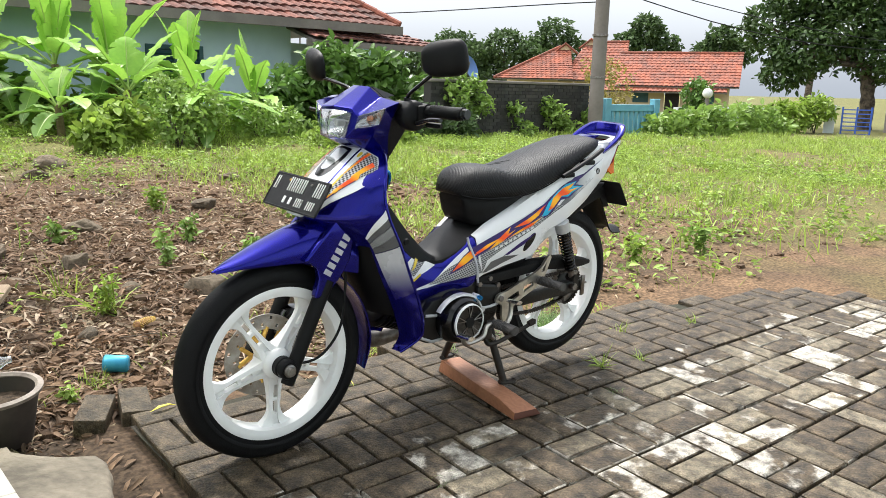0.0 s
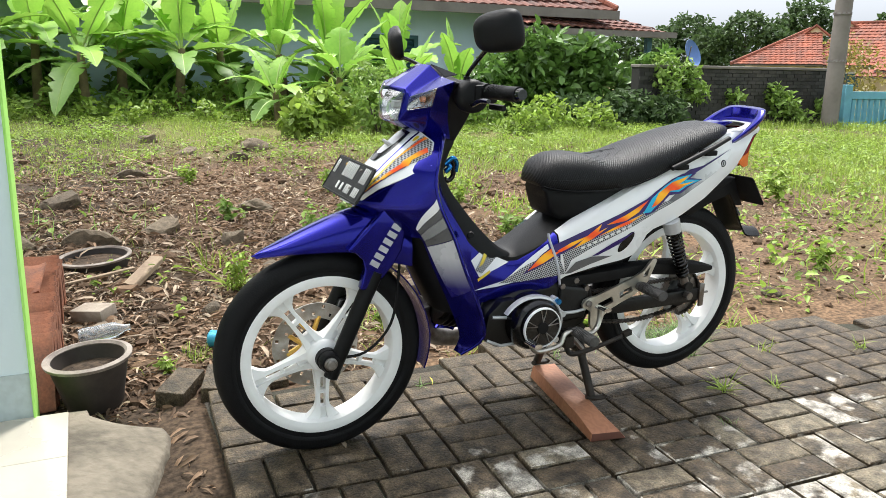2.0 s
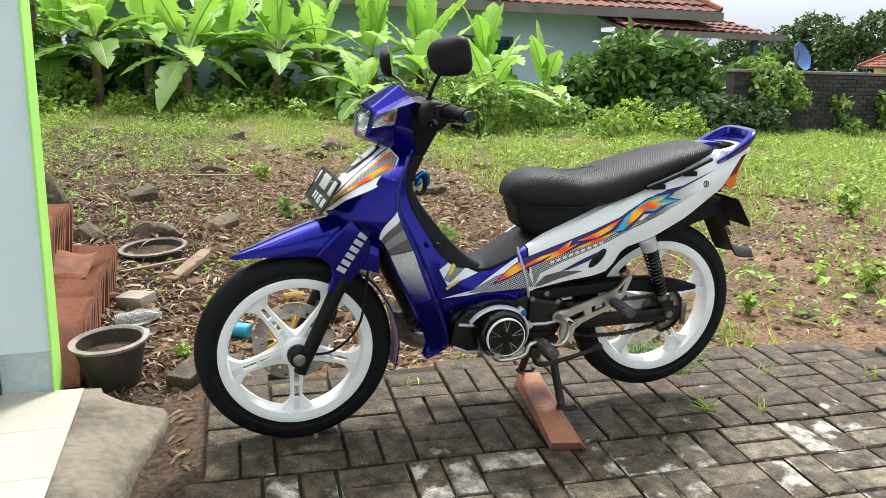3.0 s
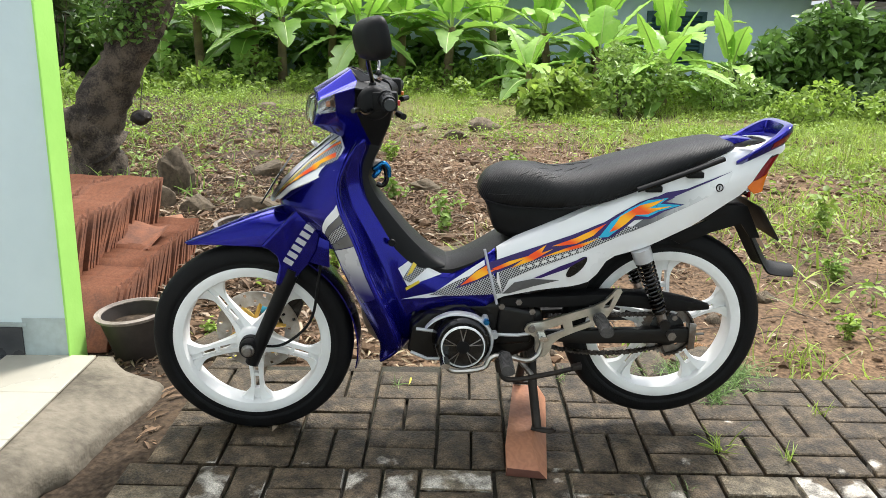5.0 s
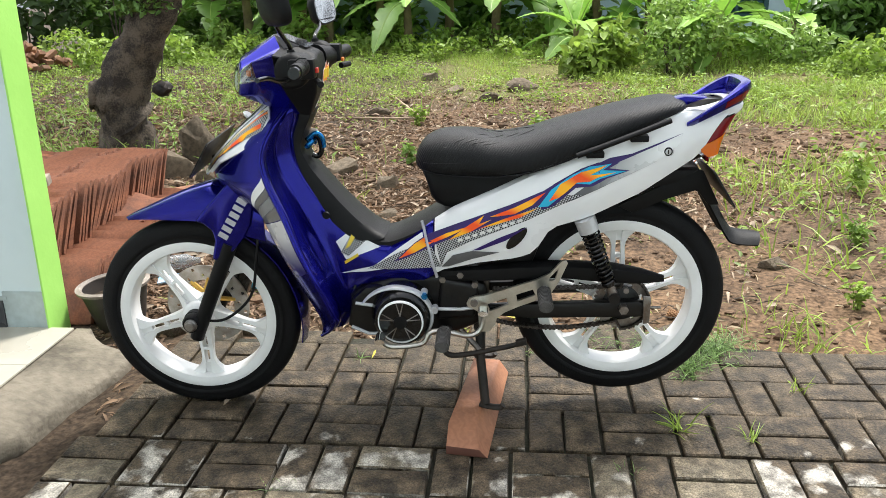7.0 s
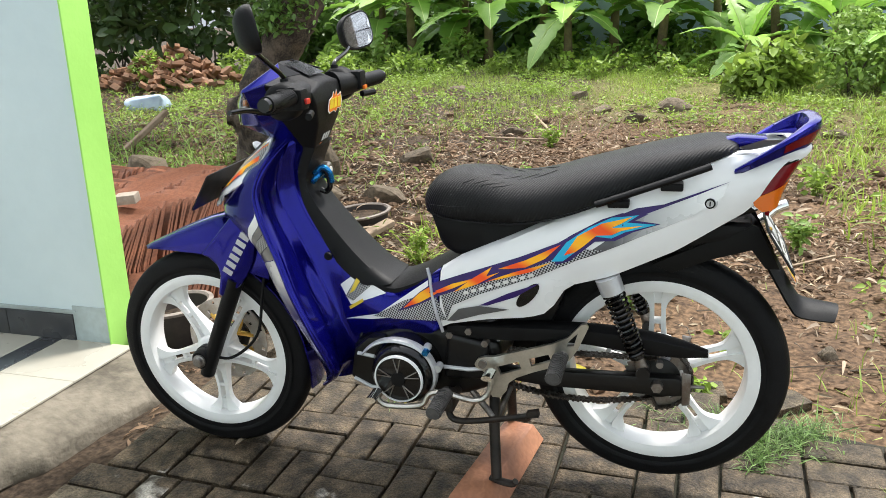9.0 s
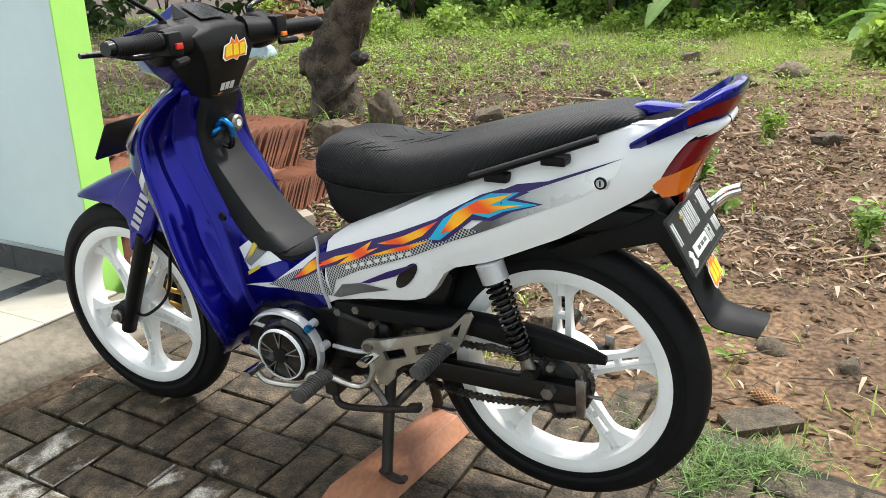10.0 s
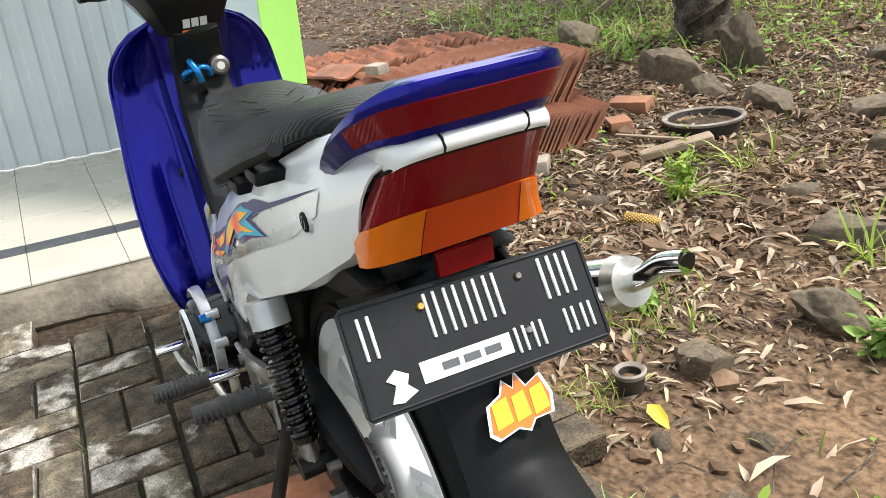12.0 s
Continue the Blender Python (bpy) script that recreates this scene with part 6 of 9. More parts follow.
disc_rows = [[(r * math.cos(2 * math.pi * k / 72), 0.055, r * math.sin(2 * math.pi * k / 72)) for k in range(72)] for r, _ in rings]
vs = [[bm.verts.new(p) for p in row] for row in disc_rows]
for i in range(5):
    for k in range(72):
        if rings[i][1] == 1 and (k + 3 * (i // 2)) % 6 == 0:
            continue
        bm.faces.new((vs[i][k], vs[i + 1][k], vs[i + 1][(k + 1) % 72], vs[i][(k + 1) % 72]))
part("brake_disc", solid(bm, 0.004), DISC, fw, "drilled steel brake disc")
bm = bmesh.new()
for i in range(5):
    a = radians(30 + 72 * i)
    for d in (-0.35, 0.35):
        tube([(0.035 * math.cos(a), 0.055, 0.035 * math.sin(a)), (0.084 * math.cos(a + d), 0.055, 0.084 * math.sin(a + d))], 0.007, 6, bm=bm)
part("disc_carrier", bm, GOLD, fw, "gold disc carrier")
part("brake_caliper", plate([(0.045, 0.33), (0.075, 0.40), (0.125, 0.405), (0.14, 0.36), (0.115, 0.30), (0.07, 0.29)], 0.04, 0.088, 0.01), BLACK_GLOSS, bike, "black brake caliper with gold bolts")

# --- front fork
for sgn in (-1, 1):
    leg = part("fork_leg", tube([(0.006, sgn * 0.088, 0.232), (0.018, sgn * 0.088, 0.262), (0.10, sgn * 0.086, 0.44), (0.135, sgn * 0.086, 0.515)], 0.019, 16, 0.0225), BLACK, bike)
    part("fork_tube", tube([(0.13, sgn * 0.086, 0.505), (0.235, sgn * 0.086, 0.73)], 0.014, 14), STEEL, leg)
    part("fork_foot", turn([(0.0, -0.022), (0.024, -0.022), (0.028, -0.016), (0.028, 0.016), (0.024, 0.022), (0.0, 0.022)], 20, (0.003, sgn * 0.086, 0.279), ring=False), BLACK, leg)
part("brake_hose", tube(spline([(0.02, -0.075, 0.28), (0.10, -0.10, 0.295), (0.175, -0.09, 0.36), (0.20, -0.08, 0.47), (0.22, -0.05, 0.62)], 6), 0.004, 8), BLACK, bike)

# --- front fender with its two fork covers
FENDER = [(-0.176, 0.5655, 0.560, 0.010), (-0.150, 0.580, 0.566, 0.026), (-0.10, 0.602, 0.572, 0.044), (-0.03, 0.632, 0.574, 0.058), (0.05, 0.662, 0.572, 0.068), (0.11, 0.676, 0.556, 0.074), (0.17, 0.676, 0.535, 0.078), (0.225, 0.655, 0.52, 0.080)]
rows = []
for x, top, low, w in FENDER:
    rows.append([(x + 0.01 * abs(u), w * u, low + (top - low) * h) for u, h in ((-1.0, 0), (-1.01, 0.35), (-0.93, 0.66), (-0.62, 0.90), (-0.28, 0.985), (0, 1.0), (0.28, 0.985), (0.62, 0.90), (0.93, 0.66), (1.01, 0.35), (1.0, 0))])
bm = bmesh.new()
grid_into(bm, smooth_rows(rows, 5))
fender = part("front_fender", solid(bm, 0.004), BLUE, bike, "glossy blue front fender", angle=60)
fender.location.y = MID
COVER = [(0.155, 0.686), (0.196, 0.664), (0.214, 0.62), (0.202, 0.570), (0.178, 0.530), (0.150, 0.498), (0.125, 0.480), (0.100, 0.468), (0.086, 0.472), (0.092, 0.495), (0.100, 0.525), (0.096, 0.552), (0.074, 0.572), (0.052, 0.580), (0.090, 0.62), (0.125, 0.655)]
for sgn in (-1, 1):
    c = part("fork_cover", plate(COVER, sgn * 0.062, sgn * (0.0965 + 0.0075 * sgn), 0.014, 3), BLUE, fender)
    if sgn < 0:
        # six plain marks in a rising row
        for i in range(6):
            bm = bmesh.new()
            x, z = 0.126 + 0.0120 * i, 0.540 + 0.0186 * i
            d, n = Vector((0.0120, 0, 0.0186)).normalized(), Vector((-0.0186, 0, 0.0120)).normalized()
            put(bm, [Vector((x, -0.0896, z)) + d * a + n * b for a, b in ((-0.0075, -0.0135), (0.0075, -0.0135), (0.0075, 0.0135), (-0.0075, 0.0135))], [(0, 1, 2, 3)])
            part("side_mark", bm, SILVER_DECAL, fender, LABEL_BAR, smooth=False)
rows = []
for k in range(13):
    a = radians(66 - 6.8 * k)
    r = 0.302 + 0.012 * k / 12
    w = 0.056 - 0.020 * max(0, k - 9) / 3
    rows.append([(r * math.cos(a) - 0.006 * abs(u), w * u, 0.28 + r * math.sin(a)) for u in (-1, -0.6, 0, 0.6, 1)])
bm = bmesh.new()
grid_into(bm, rows)
part("rear_flap", solid(bm, 0.004), BLUE, fender, angle=60)

# --- leg shield: z levels with edge x, edge half width, tunnel x, front x
SHIELD = [(0.258, 0.372, 0.128, 0.43, 0.362), (0.285, 0.402, 0.150, 0.45, 0.345), (0.318, 0.420, 0.172, 0.475, 0.325), (0.42, 0.388, 0.194, 0.49, 0.272), (0.52, 0.346, 0.195, 0.470, 0.222), (0.60, 0.318, 0.189, 0.405, 0.188), (0.625, 0.308, 0.186, 0.388, 0.165), (0.66, 0.292, 0.181, 0.366, 0.122), (0.688, 0.280, 0.178, 0.350, 0.096), (0.715, 0.272, 0.175, 0.338, 0.104), (0.758, 0.266, 0.171, 0.328, 0.134), (0.80, 0.276, 0.160, 0.330, 0.178), (0.84, 0.296, 0.132, 0.345, 0.226), (0.862, 0.310, 0.102, 0.348, 0.250), (0.876, 0.320, 0.066, 0.35, 0.266)]


def glide(table, x):
    """Smooth values between the rows of a table."""
    i = max(0, min(len(table) - 2, sum(1 for r in table[1:-1] if r[0] <= x)))
    k = min(1.0, max(0.0, (x - table[i][0]) / (table[i + 1][0] - table[i][0])))
    h = table[i + 1][0] - table[i][0]

    def slope(j, c):
        a, b = table[max(0, j - 1)], table[min(len(table) - 1, j + 1)]
        return (b[c] - a[c]) / (b[0] - a[0])
    return tuple((2 * k ** 3 - 3 * k * k + 1) * table[i][c] + (k ** 3 - 2 * k * k + k) * h * slope(i, c) + (3 * k * k - 2 * k ** 3) * table[i + 1][c] + (k ** 3 - k * k) * h * slope(i + 1, c) for c in range(1, len(table[0])))


def shield_front(u, z, lift=0.0, sign=-1):
    """The forward face of the shield: u from the middle (0) to the edge (1)."""
    xe, ye, xt, xf = glide(SHIELD, z)
    pts = [(xf, 0.0), (xf + 0.006, ye * 0.26), (xf + 0.26 * (xe - xf), ye * 0.56), (xf + 0.62 * (xe - xf), ye * 0.84), (xe, ye)]
    pts = spline([Vector((*q, 0)) for q in pts], 4)
    t = min(max(u, 0.0), 0.9999) * 16
    i = int(t)
    a, b = pts[i], pts[i + 1]
    k = t - i
    x, y = a[0] + (b[0] - a[0]) * k, a[1] + (b[1] - a[1]) * k
    n = Vector((b[1] - a[1], a[0] - b[0])).normalized()
    return Vector((x - n.x * lift, sign * (y - n.y * lift), z))


def shield_rows(front):
    zs = [0.258 + (0.876 - 0.258) * k / 48 for k in range(49)]
    rows = []
    for z in zs:
        xe, ye, xt, xf = glide(SHIELD, z)
        if front:
            rows.append([shield_front(abs(u) / 20, z, 0, 1 if u > 0 else -1) for u in range(-20, 21)])
        else:
            d = xt - xe
            f = min(1.0, ye / 0.16)
            half = [(xt, 0.048), (xt - 0.008, 0.064), (xt - 0.30 * d, 0.072), (xt - 0.66 * d, 0.082), (xe + 0.22 * d, 0.098 * f), (xe + 0.010, 0.122 * f), (xe + 0.012, 0.142 * f), (xe + 0.010, ye * 0.955), (xe, ye)]
            half = [(q.x, min(q.y, ye)) for q in spline([Vector((a, b, 0)) for a, b in half], 4)]
            rows.append([(a, -b, z) for a, b in reversed(half)] + [(a, b, z) for a, b in half])
    return rows


ARCH_Z = 0.606
bm = bmesh.new()
zs = [ARCH_Z + (0.876 - ARCH_Z) * k / 24 for k in range(25)]
grid_into(bm, [[shield_front(abs(u) / 20, z, 0, 1 if u > 0 else -1) for u in range(-20, 21)] for z in zs])
for sgn in (-1, 1):
    low = [0.258 + (ARCH_Z - 0.258) * k / 28 for k in range(29)]
    grid_into(bm, [[shield_front(0.635 + 0.365 * k / 10, z, 0, sgn) for k in range(11)] for z in low])
bmesh.ops.remove_doubles(bm, verts=bm.verts, dist=1e-5)
recess = bmesh.new()
grid_into(recess, [[shield_front(abs(u) / 20, z, -0.030, 1 if u > 0 else -1) for u in range(-12, 13)] for z in [0.37 + 0.25 * k / 14 for k in range(15)]])
part("wheel_recess", solid(recess, 0.003), BLACK, bike, "matt black panel behind the front wheel", angle=60)
front = part("front_cowl", solid(bm, 0.003, (-1, 0, 0)), BLUE, bike, "glossy blue front cowl with white, grey and carbon stickers", angle=60)
bm = bmesh.new()
rows = shield_rows(False)
grid_into(bm, [r[:33] for r in rows])
grid_into(bm, [r[33:] for r in rows])
part("leg_shield", solid(bm, 0.003), BLUE, bike, "dark glossy blue inner leg shield", angle=75)
for sgn in (-1, 1):
    edge = [Vector((glide(SHIELD, z)[0], sgn * glide(SHIELD, z)[1], z)) for z in [0.258 + 0.618 * k / 30 for k in range(31)]]
    part("shield_edge", tube(edge, 0.0045, 8), BLUE, bike)

# stickers on the cowl
def on_cowl(name, poly, material, lift, label="", both=True):
    for sgn in (-1, 1):
        part(name, sheet(poly, lambda a, b, q: shield_front(a, b, q, sgn), lift + 0.0008, 5), material, front, label, angle=80)


on_cowl("white_band", [(0.66, 0.628), (0.985, 0.692), (0.985, 0.718), (0.66, 0.634)], WHITE, 0.0012)
on_cowl("grey_band", [(0.66, 0.618), (0.985, 0.672), (0.985, 0.691), (0.66, 0.627)], GREY_DECAL, 0.0012)
on_cowl("carbon_band", [(0.66, 0.600), (0.985, 0.645), (0.985, 0.671), (0.66, 0.617)], CARBON, 0.0012)
on_cowl("grey_band", [(0.66, 0.586), (0.985, 0.612), (0.985, 0.644), (0.66, 0.599)], GREY_DECAL, 0.0012)
on_cowl("silver_band", [(0.70, 0.44), (0.985, 0.47), (0.985, 0.610), (0.66, 0.584)], FADE, 0.0012, "silver sticker that fades into blue")

# --- white nose with its stickers
RIDGE = [(0.0, 0.078, 0.036, 0.690), (0.25, 0.106, 0.048, 0.732), (0.6, 0.182, 0.054, 0.806), (0.9, 0.250, 0.052, 0.862), (1.0, 0.270, 0.050, 0.874)]
FIELD = [(0.0, 0.092, 0.056, 0.702, 0.106, 0.064, 0.702), (0.25, 0.132, 0.083, 0.744, 0.138, 0.095, 0.735), (0.6, 0.206, 0.104, 0.804, 0.198, 0.126, 0.766), (0.9, 0.266, 0.110, 0.843, 0.248, 0.145, 0.793), (1.0, 0.285, 0.110, 0.853, 0.262, 0.150, 0.800)]


def nose_at(u, s, lift=0.0, sign=-1):
    """u from the middle over the ridge (0.3) to the lower outer edge (1), s from the tip (0) to the top (1)."""
    r, f = Vector(lerp(RIDGE, s)), lerp(FIELD, s)
    a, b = Vector(f[:3]), Vector(f[3:])
    if u < 0.3:
        k = u / 0.3
        p = Vector((r.x - 0.010 * (1 - k * k), r.y * k, r.z + 0.004 * (1 - k * k)))
        n = Vector((-0.62, 0.15 * k, 0.77))
    elif u < 0.7:
        k = (u - 0.3) / 0.4
        p = r.lerp(a, k)
        n = Vector((-0.55, 0.55, 0.62))
    else:
        p = a.lerp(b, (u - 0.7) / 0.3)
        n = Vector((-0.45, 0.80, 0.38))
    p += n.normalized() * lift
    return Vector((p.x, sign * p.y, p.z))


bm = bmesh.new()
grid_into(bm, [[nose_at(abs(u) / 20, k / 16, 0.001, 1 if u > 0 else -1) for u in range(-20, 21)] for k in range(17)])
nose = part("nose_panel", solid(bm, 0.004), WHITE, bike, "white nose panel", angle=40)
for poly, m, q in (([(0.30, 0.06), (0.30, 0.985), (0.335, 0.985), (0.335, 0.02)], BLUE, 0.0018), ([(0.52, 0.02), (0.44, 0.55), (0.45, 0.985), (0.52, 0.985), (0.88, 0.985), (0.80, 0.60), (0.72, 0.05)], CARBON, 0.0020), ([(0.48, 0.02), (0.44, 0.30), (0.43, 0.60), (0.48, 0.60), (0.54, 0.25), (0.53, 0.02)], YELLOW, 0.0026), ([(0.445, 0.62), (0.50, 0.985), (0.565, 0.985), (0.51, 0.75), (0.47, 0.60)], FLAME, 0.0026),
                   ([(0.62, 0.12), (0.66, 0.34), (0.62, 0.38), (0.70, 0.56), (0.66, 0.60), (0.72, 0.90), (0.80, 0.93), (0.76, 0.70), (0.82, 0.66), (0.74, 0.40), (0.76, 0.36), (0.68, 0.14)], FLAME, 0.0026), ([(0.68, 0.10), (0.71, 0.34), (0.74, 0.34), (0.80, 0.62), (0.82, 0.62), (0.74, 0.28), (0.71, 0.10)], PURPLE, 0.0030), ([(0.60, 0.06), (0.61, 0.30), (0.66, 0.34), (0.64, 0.12)], YELLOW, 0.0030)):
    for sgn in (-1, 1):
        part("nose_sticker", sheet(poly, lambda a, b, l: nose_at(a, b, l, sgn), q, 3), m, nose, angle=80)
for sgn in (-1, 1):
    part("round_sticker", sheet([(0.40 + 0.035 * math.cos(a), 0.90 + 0.045 * math.sin(a)) for a in [k * math.pi / 6 for k in range(12)]], lambda a, b, l: nose_at(a, b, l, sgn), 0.0030), YELLOW, nose)
    part("nose_scoop", sheet([(0.0, 0.52), (0.10, 0.53), (0.18, 0.62), (0.22, 0.80), (0.20, 0.93), (0.0, 0.95)], lambda a, b, l: nose_at(a, b, l, sgn), 0.0024), BLACK_GLOSS, nose)
    part("scoop_panel", sheet([(0.0, 0.60), (0.08, 0.62), (0.15, 0.76), (0.15, 0.89), (0.0, 0.91)], lambda a, b, l: nose_at(a, b, l, sgn), 0.0034), SILVER, nose)
bm = turn([(0.0, 0.0), (0.017, 0.0), (0.019, -0.003), (0.017, -0.006), (0.0, -0.007)], 32, ring=False)
badge = part("round_badge", bm, SILVER, nose, "round silver badge")
badge.matrix_local = Matrix.Translation((0.202, 0.0, 0.840)) @ Matrix.Rotation(radians(90), 4, "Z") @ Matrix.Rotation(radians(-50), 4, "X") @ Matrix.Rotation(radians(180), 4, "X")

# --- column cover, tunnel and floor
COL = [(0.872, 0.320, 0.368, 0.046), (0.84, 0.318, 0.376, 0.050), (0.80, 0.305, 0.358, 0.052), (0.755, 0.300, 0.344, 0.054), (0.71, 0.312, 0.362, 0.058), (0.673, 0.332, 0.388, 0.061), (0.61, 0.372, 0.438, 0.066), (0.563, 0.415, 0.482, 0.070), (0.530, 0.450, 0.520, 0.073), (0.512, 0.480, 0.552, 0.075)]
rows = []
for z, x0, x1, w in COL:
    rows.append([(x0, -w, z), (x1 - 0.016, -w, z + 0.003), (x1 - 0.003, -w * 0.90, z + 0.006), (x1, -w * 0.62, z + 0.008), (x1 + 0.002, 0.0, z + 0.008), (x1, w * 0.62, z + 0.008), (x1 - 0.003, w * 0.90, z + 0.006), (x1 - 0.016, w, z + 0.003), (x0, w, z)])
part("column_cover", loft(smooth_rows(rows, 4)), MATBLACK, bike, "matt black steering column cover", angle=45)
rows = []
for x, z, w in ((0.505, 0.528, 0.073), (0.548, 0.517, 0.076), (0.585, 0.524, 0.080), (0.64, 0.550, 0.088), (0.70, 0.584, 0.092), (0.76, 0.612, 0.094)):
    rows.append([(x, -w, z - 0.03), (x, -w, z - 0.008), (x, -w * 0.8, z), (x, 0, z + 0.003), (x, w * 0.8, z), (x, w, z - 0.008), (x, w, z - 0.03)])
part("floor_tunnel", loft(smooth_rows(rows, 3)), MATBLACK, bike, "matt black step-through floor")

# --- handlebar cover: a faceted cage, its front blue and its back black
STEER = Matrix.Translation((0.36, 0.0, 0.0)) @ Matrix.Rotation(radians(5), 4, "Z") @ Matrix.Translation((-0.36, 0.0, 0.0))
CAGE = {
    "A0": (0.288, 0.0, 1.045), "A1": (0.296, 0.036, 1.044), "B0": (0.196, 0.0, 0.990), "B1": (0.209, 0.066, 0.987), "C1": (0.312, 0.064, 1.017), "D1": (0.216, 0.080, 0.977),
    "T0": (0.199, 0.0, 0.980), "T1": (0.207, 0.070, 0.976), "L0": (0.186, 0.0, 0.900), "L1": (0.196, 0.056, 0.904), "Ii": (0.212, 0.088, 0.968), "It": (0.256, 0.152, 0.994), "Ib": (0.258, 0.122, 0.948), "Il": (0.208, 0.082, 0.936),
    "S": (0.306, 0.150, 1.008), "R1": (0.304, 0.122, 0.956), "R2": (0.322, 0.090, 0.905), "R3": (0.346, 0.064, 0.852), "K": (0.262, 0.088, 0.905), "N": (0.286, 0.058, 0.866), "N0": (0.276, 0.0, 0.864), "H0": (0.212, 0.0, 0.888), "H1": (0.222, 0.048, 0.890),
    "a0": (0.398, 0.0, 1.000), "a1": (0.398, 0.046, 0.998), "c1": (0.400, 0.072, 0.992), "s": (0.402, 0.118, 0.985), "r1": (0.404, 0.100, 0.955), "r2": (0.394, 0.074, 0.905), "r3": (0.370, 0.050, 0.845), "r0": (0.372, 0.0, 0.843), "m0": (0.408, 0.0, 0.955), "m2": (0.400, 0.0, 0.905),
}


def cage(names, sgn, lift=0.0):
    pts = [Vector(CAGE[n]) for n in names.split()]
    nrm = (pts[1] - pts[0]).cross(pts[2] - pts[0]).normalized()
    nrm = nrm if nrm.x < 0 else -nrm
    return [STEER @ Vector((p.x + nrm.x * lift, sgn * (p.y + nrm.y * lift), p.z + nrm.z * lift)) for p in pts]


def cage_skin(faces, bevel, cuts=0):
    bm = bmesh.new()
    for f in faces:
        for sgn in (-1, 1):
            pts = cage(f, sgn)
            try:
                bm.faces.new([bm.verts.new(p) for p in pts])
            except ValueError:
                pass
    bmesh.ops.remove_doubles(bm, verts=bm.verts, dist=1e-5)
    if bevel:
        soften(bm, bevel, 3, 12)
    return bm


bm = cage_skin(("A0 A1 B1 B0", "A1 C1 D1 B1", "B0 B1 T1 T0", "D1 C1 It Ii", "C1 S It", "B1 D1 Ii T1", "T1 Ii Il L1", "It S R1 Ib", "Il Ib K L1", "Ib R1 R2 K", "K R2 R3 N", "L1 K N H1", "L0 L1 H1 H0", "H0 H1 N N0"), 0.004)
head = part("headlight_cowl", solid(bm, 0.003), BLUE, bike, "angular glossy blue headlight cowl", angle=32)
bm = cage_skin(("A0 a0 a1 A1", "A1 a1 c1 C1", "C1 c1 s S", "S s r1 R1", "R1 r1 r2 R2", "R2 r2 r3 R3", "a0 m0 r1 s c1 a1", "m0 m2 r2 r1", "m2 r0 r3 r2"), 0.008)
hback = part("handlebar_cover", solid(bm, 0.003), BLACK, bike, "black rear handlebar cover with stickers", angle=40)


def lamp(name, corners, sgns, bulge, lift, material, label="", n=8, shrink=0.0):
    """A pane between four corners of the cage, bowed outwards."""
    bm = bmesh.new()
    for sgn in sgns:
        q = cage(corners, sgn, lift)
        mid = sum(q, Vector()) / 4
        q = [p.lerp(mid, shrink) for p in q]
        nrm = (q[1] - q[0]).cross(q[2] - q[0]).normalized()
        nrm = nrm if nrm.x < 0 else -nrm
        rows = []
        for i in range(n + 1):
            row = []
            for k in range(n + 1):
                a, b = i / n, k / n
                p = (q[0].lerp(q[1], b)).lerp(q[3].lerp(q[2], b), a)
                open_side = 0.0 if len(sgns) == 1 else 1.0
                row.append(p + nrm * bulge * (4 * a * (1 - a)) ** 0.6 * ((4 * b * (1 - b)) ** 0.6 if not open_side else (1 - b * b) ** 0.5))
            rows.append(row)
        grid_into(bm, rows)
    bmesh.ops.remove_doubles(bm, verts=bm.verts, dist=1e-5)
    return part(name, solid(bm, 0.0015), material, head, label, angle=60)


lamp("headlight_bowl", "T0 T1 L1 L0", (-1, 1), -0.045, -0.001, REFLECT)
part("headlight_bulb", tube([STEER @ Vector((0.232, 0, 0.942)), STEER @ Vector((0.206, 0, 0.942))], 0.011, 12, 0.009), LETTER, head)
part("lamp_divider", tube([STEER @ Vector((0.203, y, 0.952 + 0.02 * abs(y))) for y in (-0.058, -0.03, 0, 0.03, 0.058)], 0.0022, 6), SILVER, head)
lamp("headlight_lens", "T0 T1 L1 L0", (-1, 1), 0.014, 0.002, LENS, "clear faceted headlight lens")
for sgn in (-1, 1):
    lamp("turn_signal_bowl", "Ii It Ib Il", (sgn,), -0.016, -0.001, REFLECT, "", 6, 0.0)
    bulb = sum(cage("Ii It Ib Il", sgn, -0.006), Vector()) / 4
    part("signal_bulb", tube([bulb + Vector((0.006, 0, 0)), bulb - Vector((0.004, -sgn * 0.002, 0))], 0.0075, 10), ORANGE, head)
    lamp("turn_signal_lens", "Ii It Ib Il", (sgn,), 0.007, 0.002, LENS, "", 8, 0.0)
    # grey sides of the instrument housing
    bm = bmesh.new()
    bm.faces.new([bm.verts.new(STEER @ Vector((x, sgn * y, z))) for x, y, z in ((0.298, 0.039, 1.045), (0.362, 0.066, 1.020), (0.322, 0.069, 1.014))])
    part("visor_side", solid(bm, 0.002), BLACK_GLOSS, hback)
# dial and visor
bm = bmesh.new()
put(bm, [(0.312, -0.034, 1.043), (0.378, -0.042, 1.014), (0.378, 0.042, 1.014), (0.312, 0.034, 1.043)], [(0, 1, 2, 3)])
bmesh.ops.solidify(bm, geom=bm.faces[:], thickness=-0.004)
part("dial_window", bm, GREY_GLASS, hback, "grey instrument window")
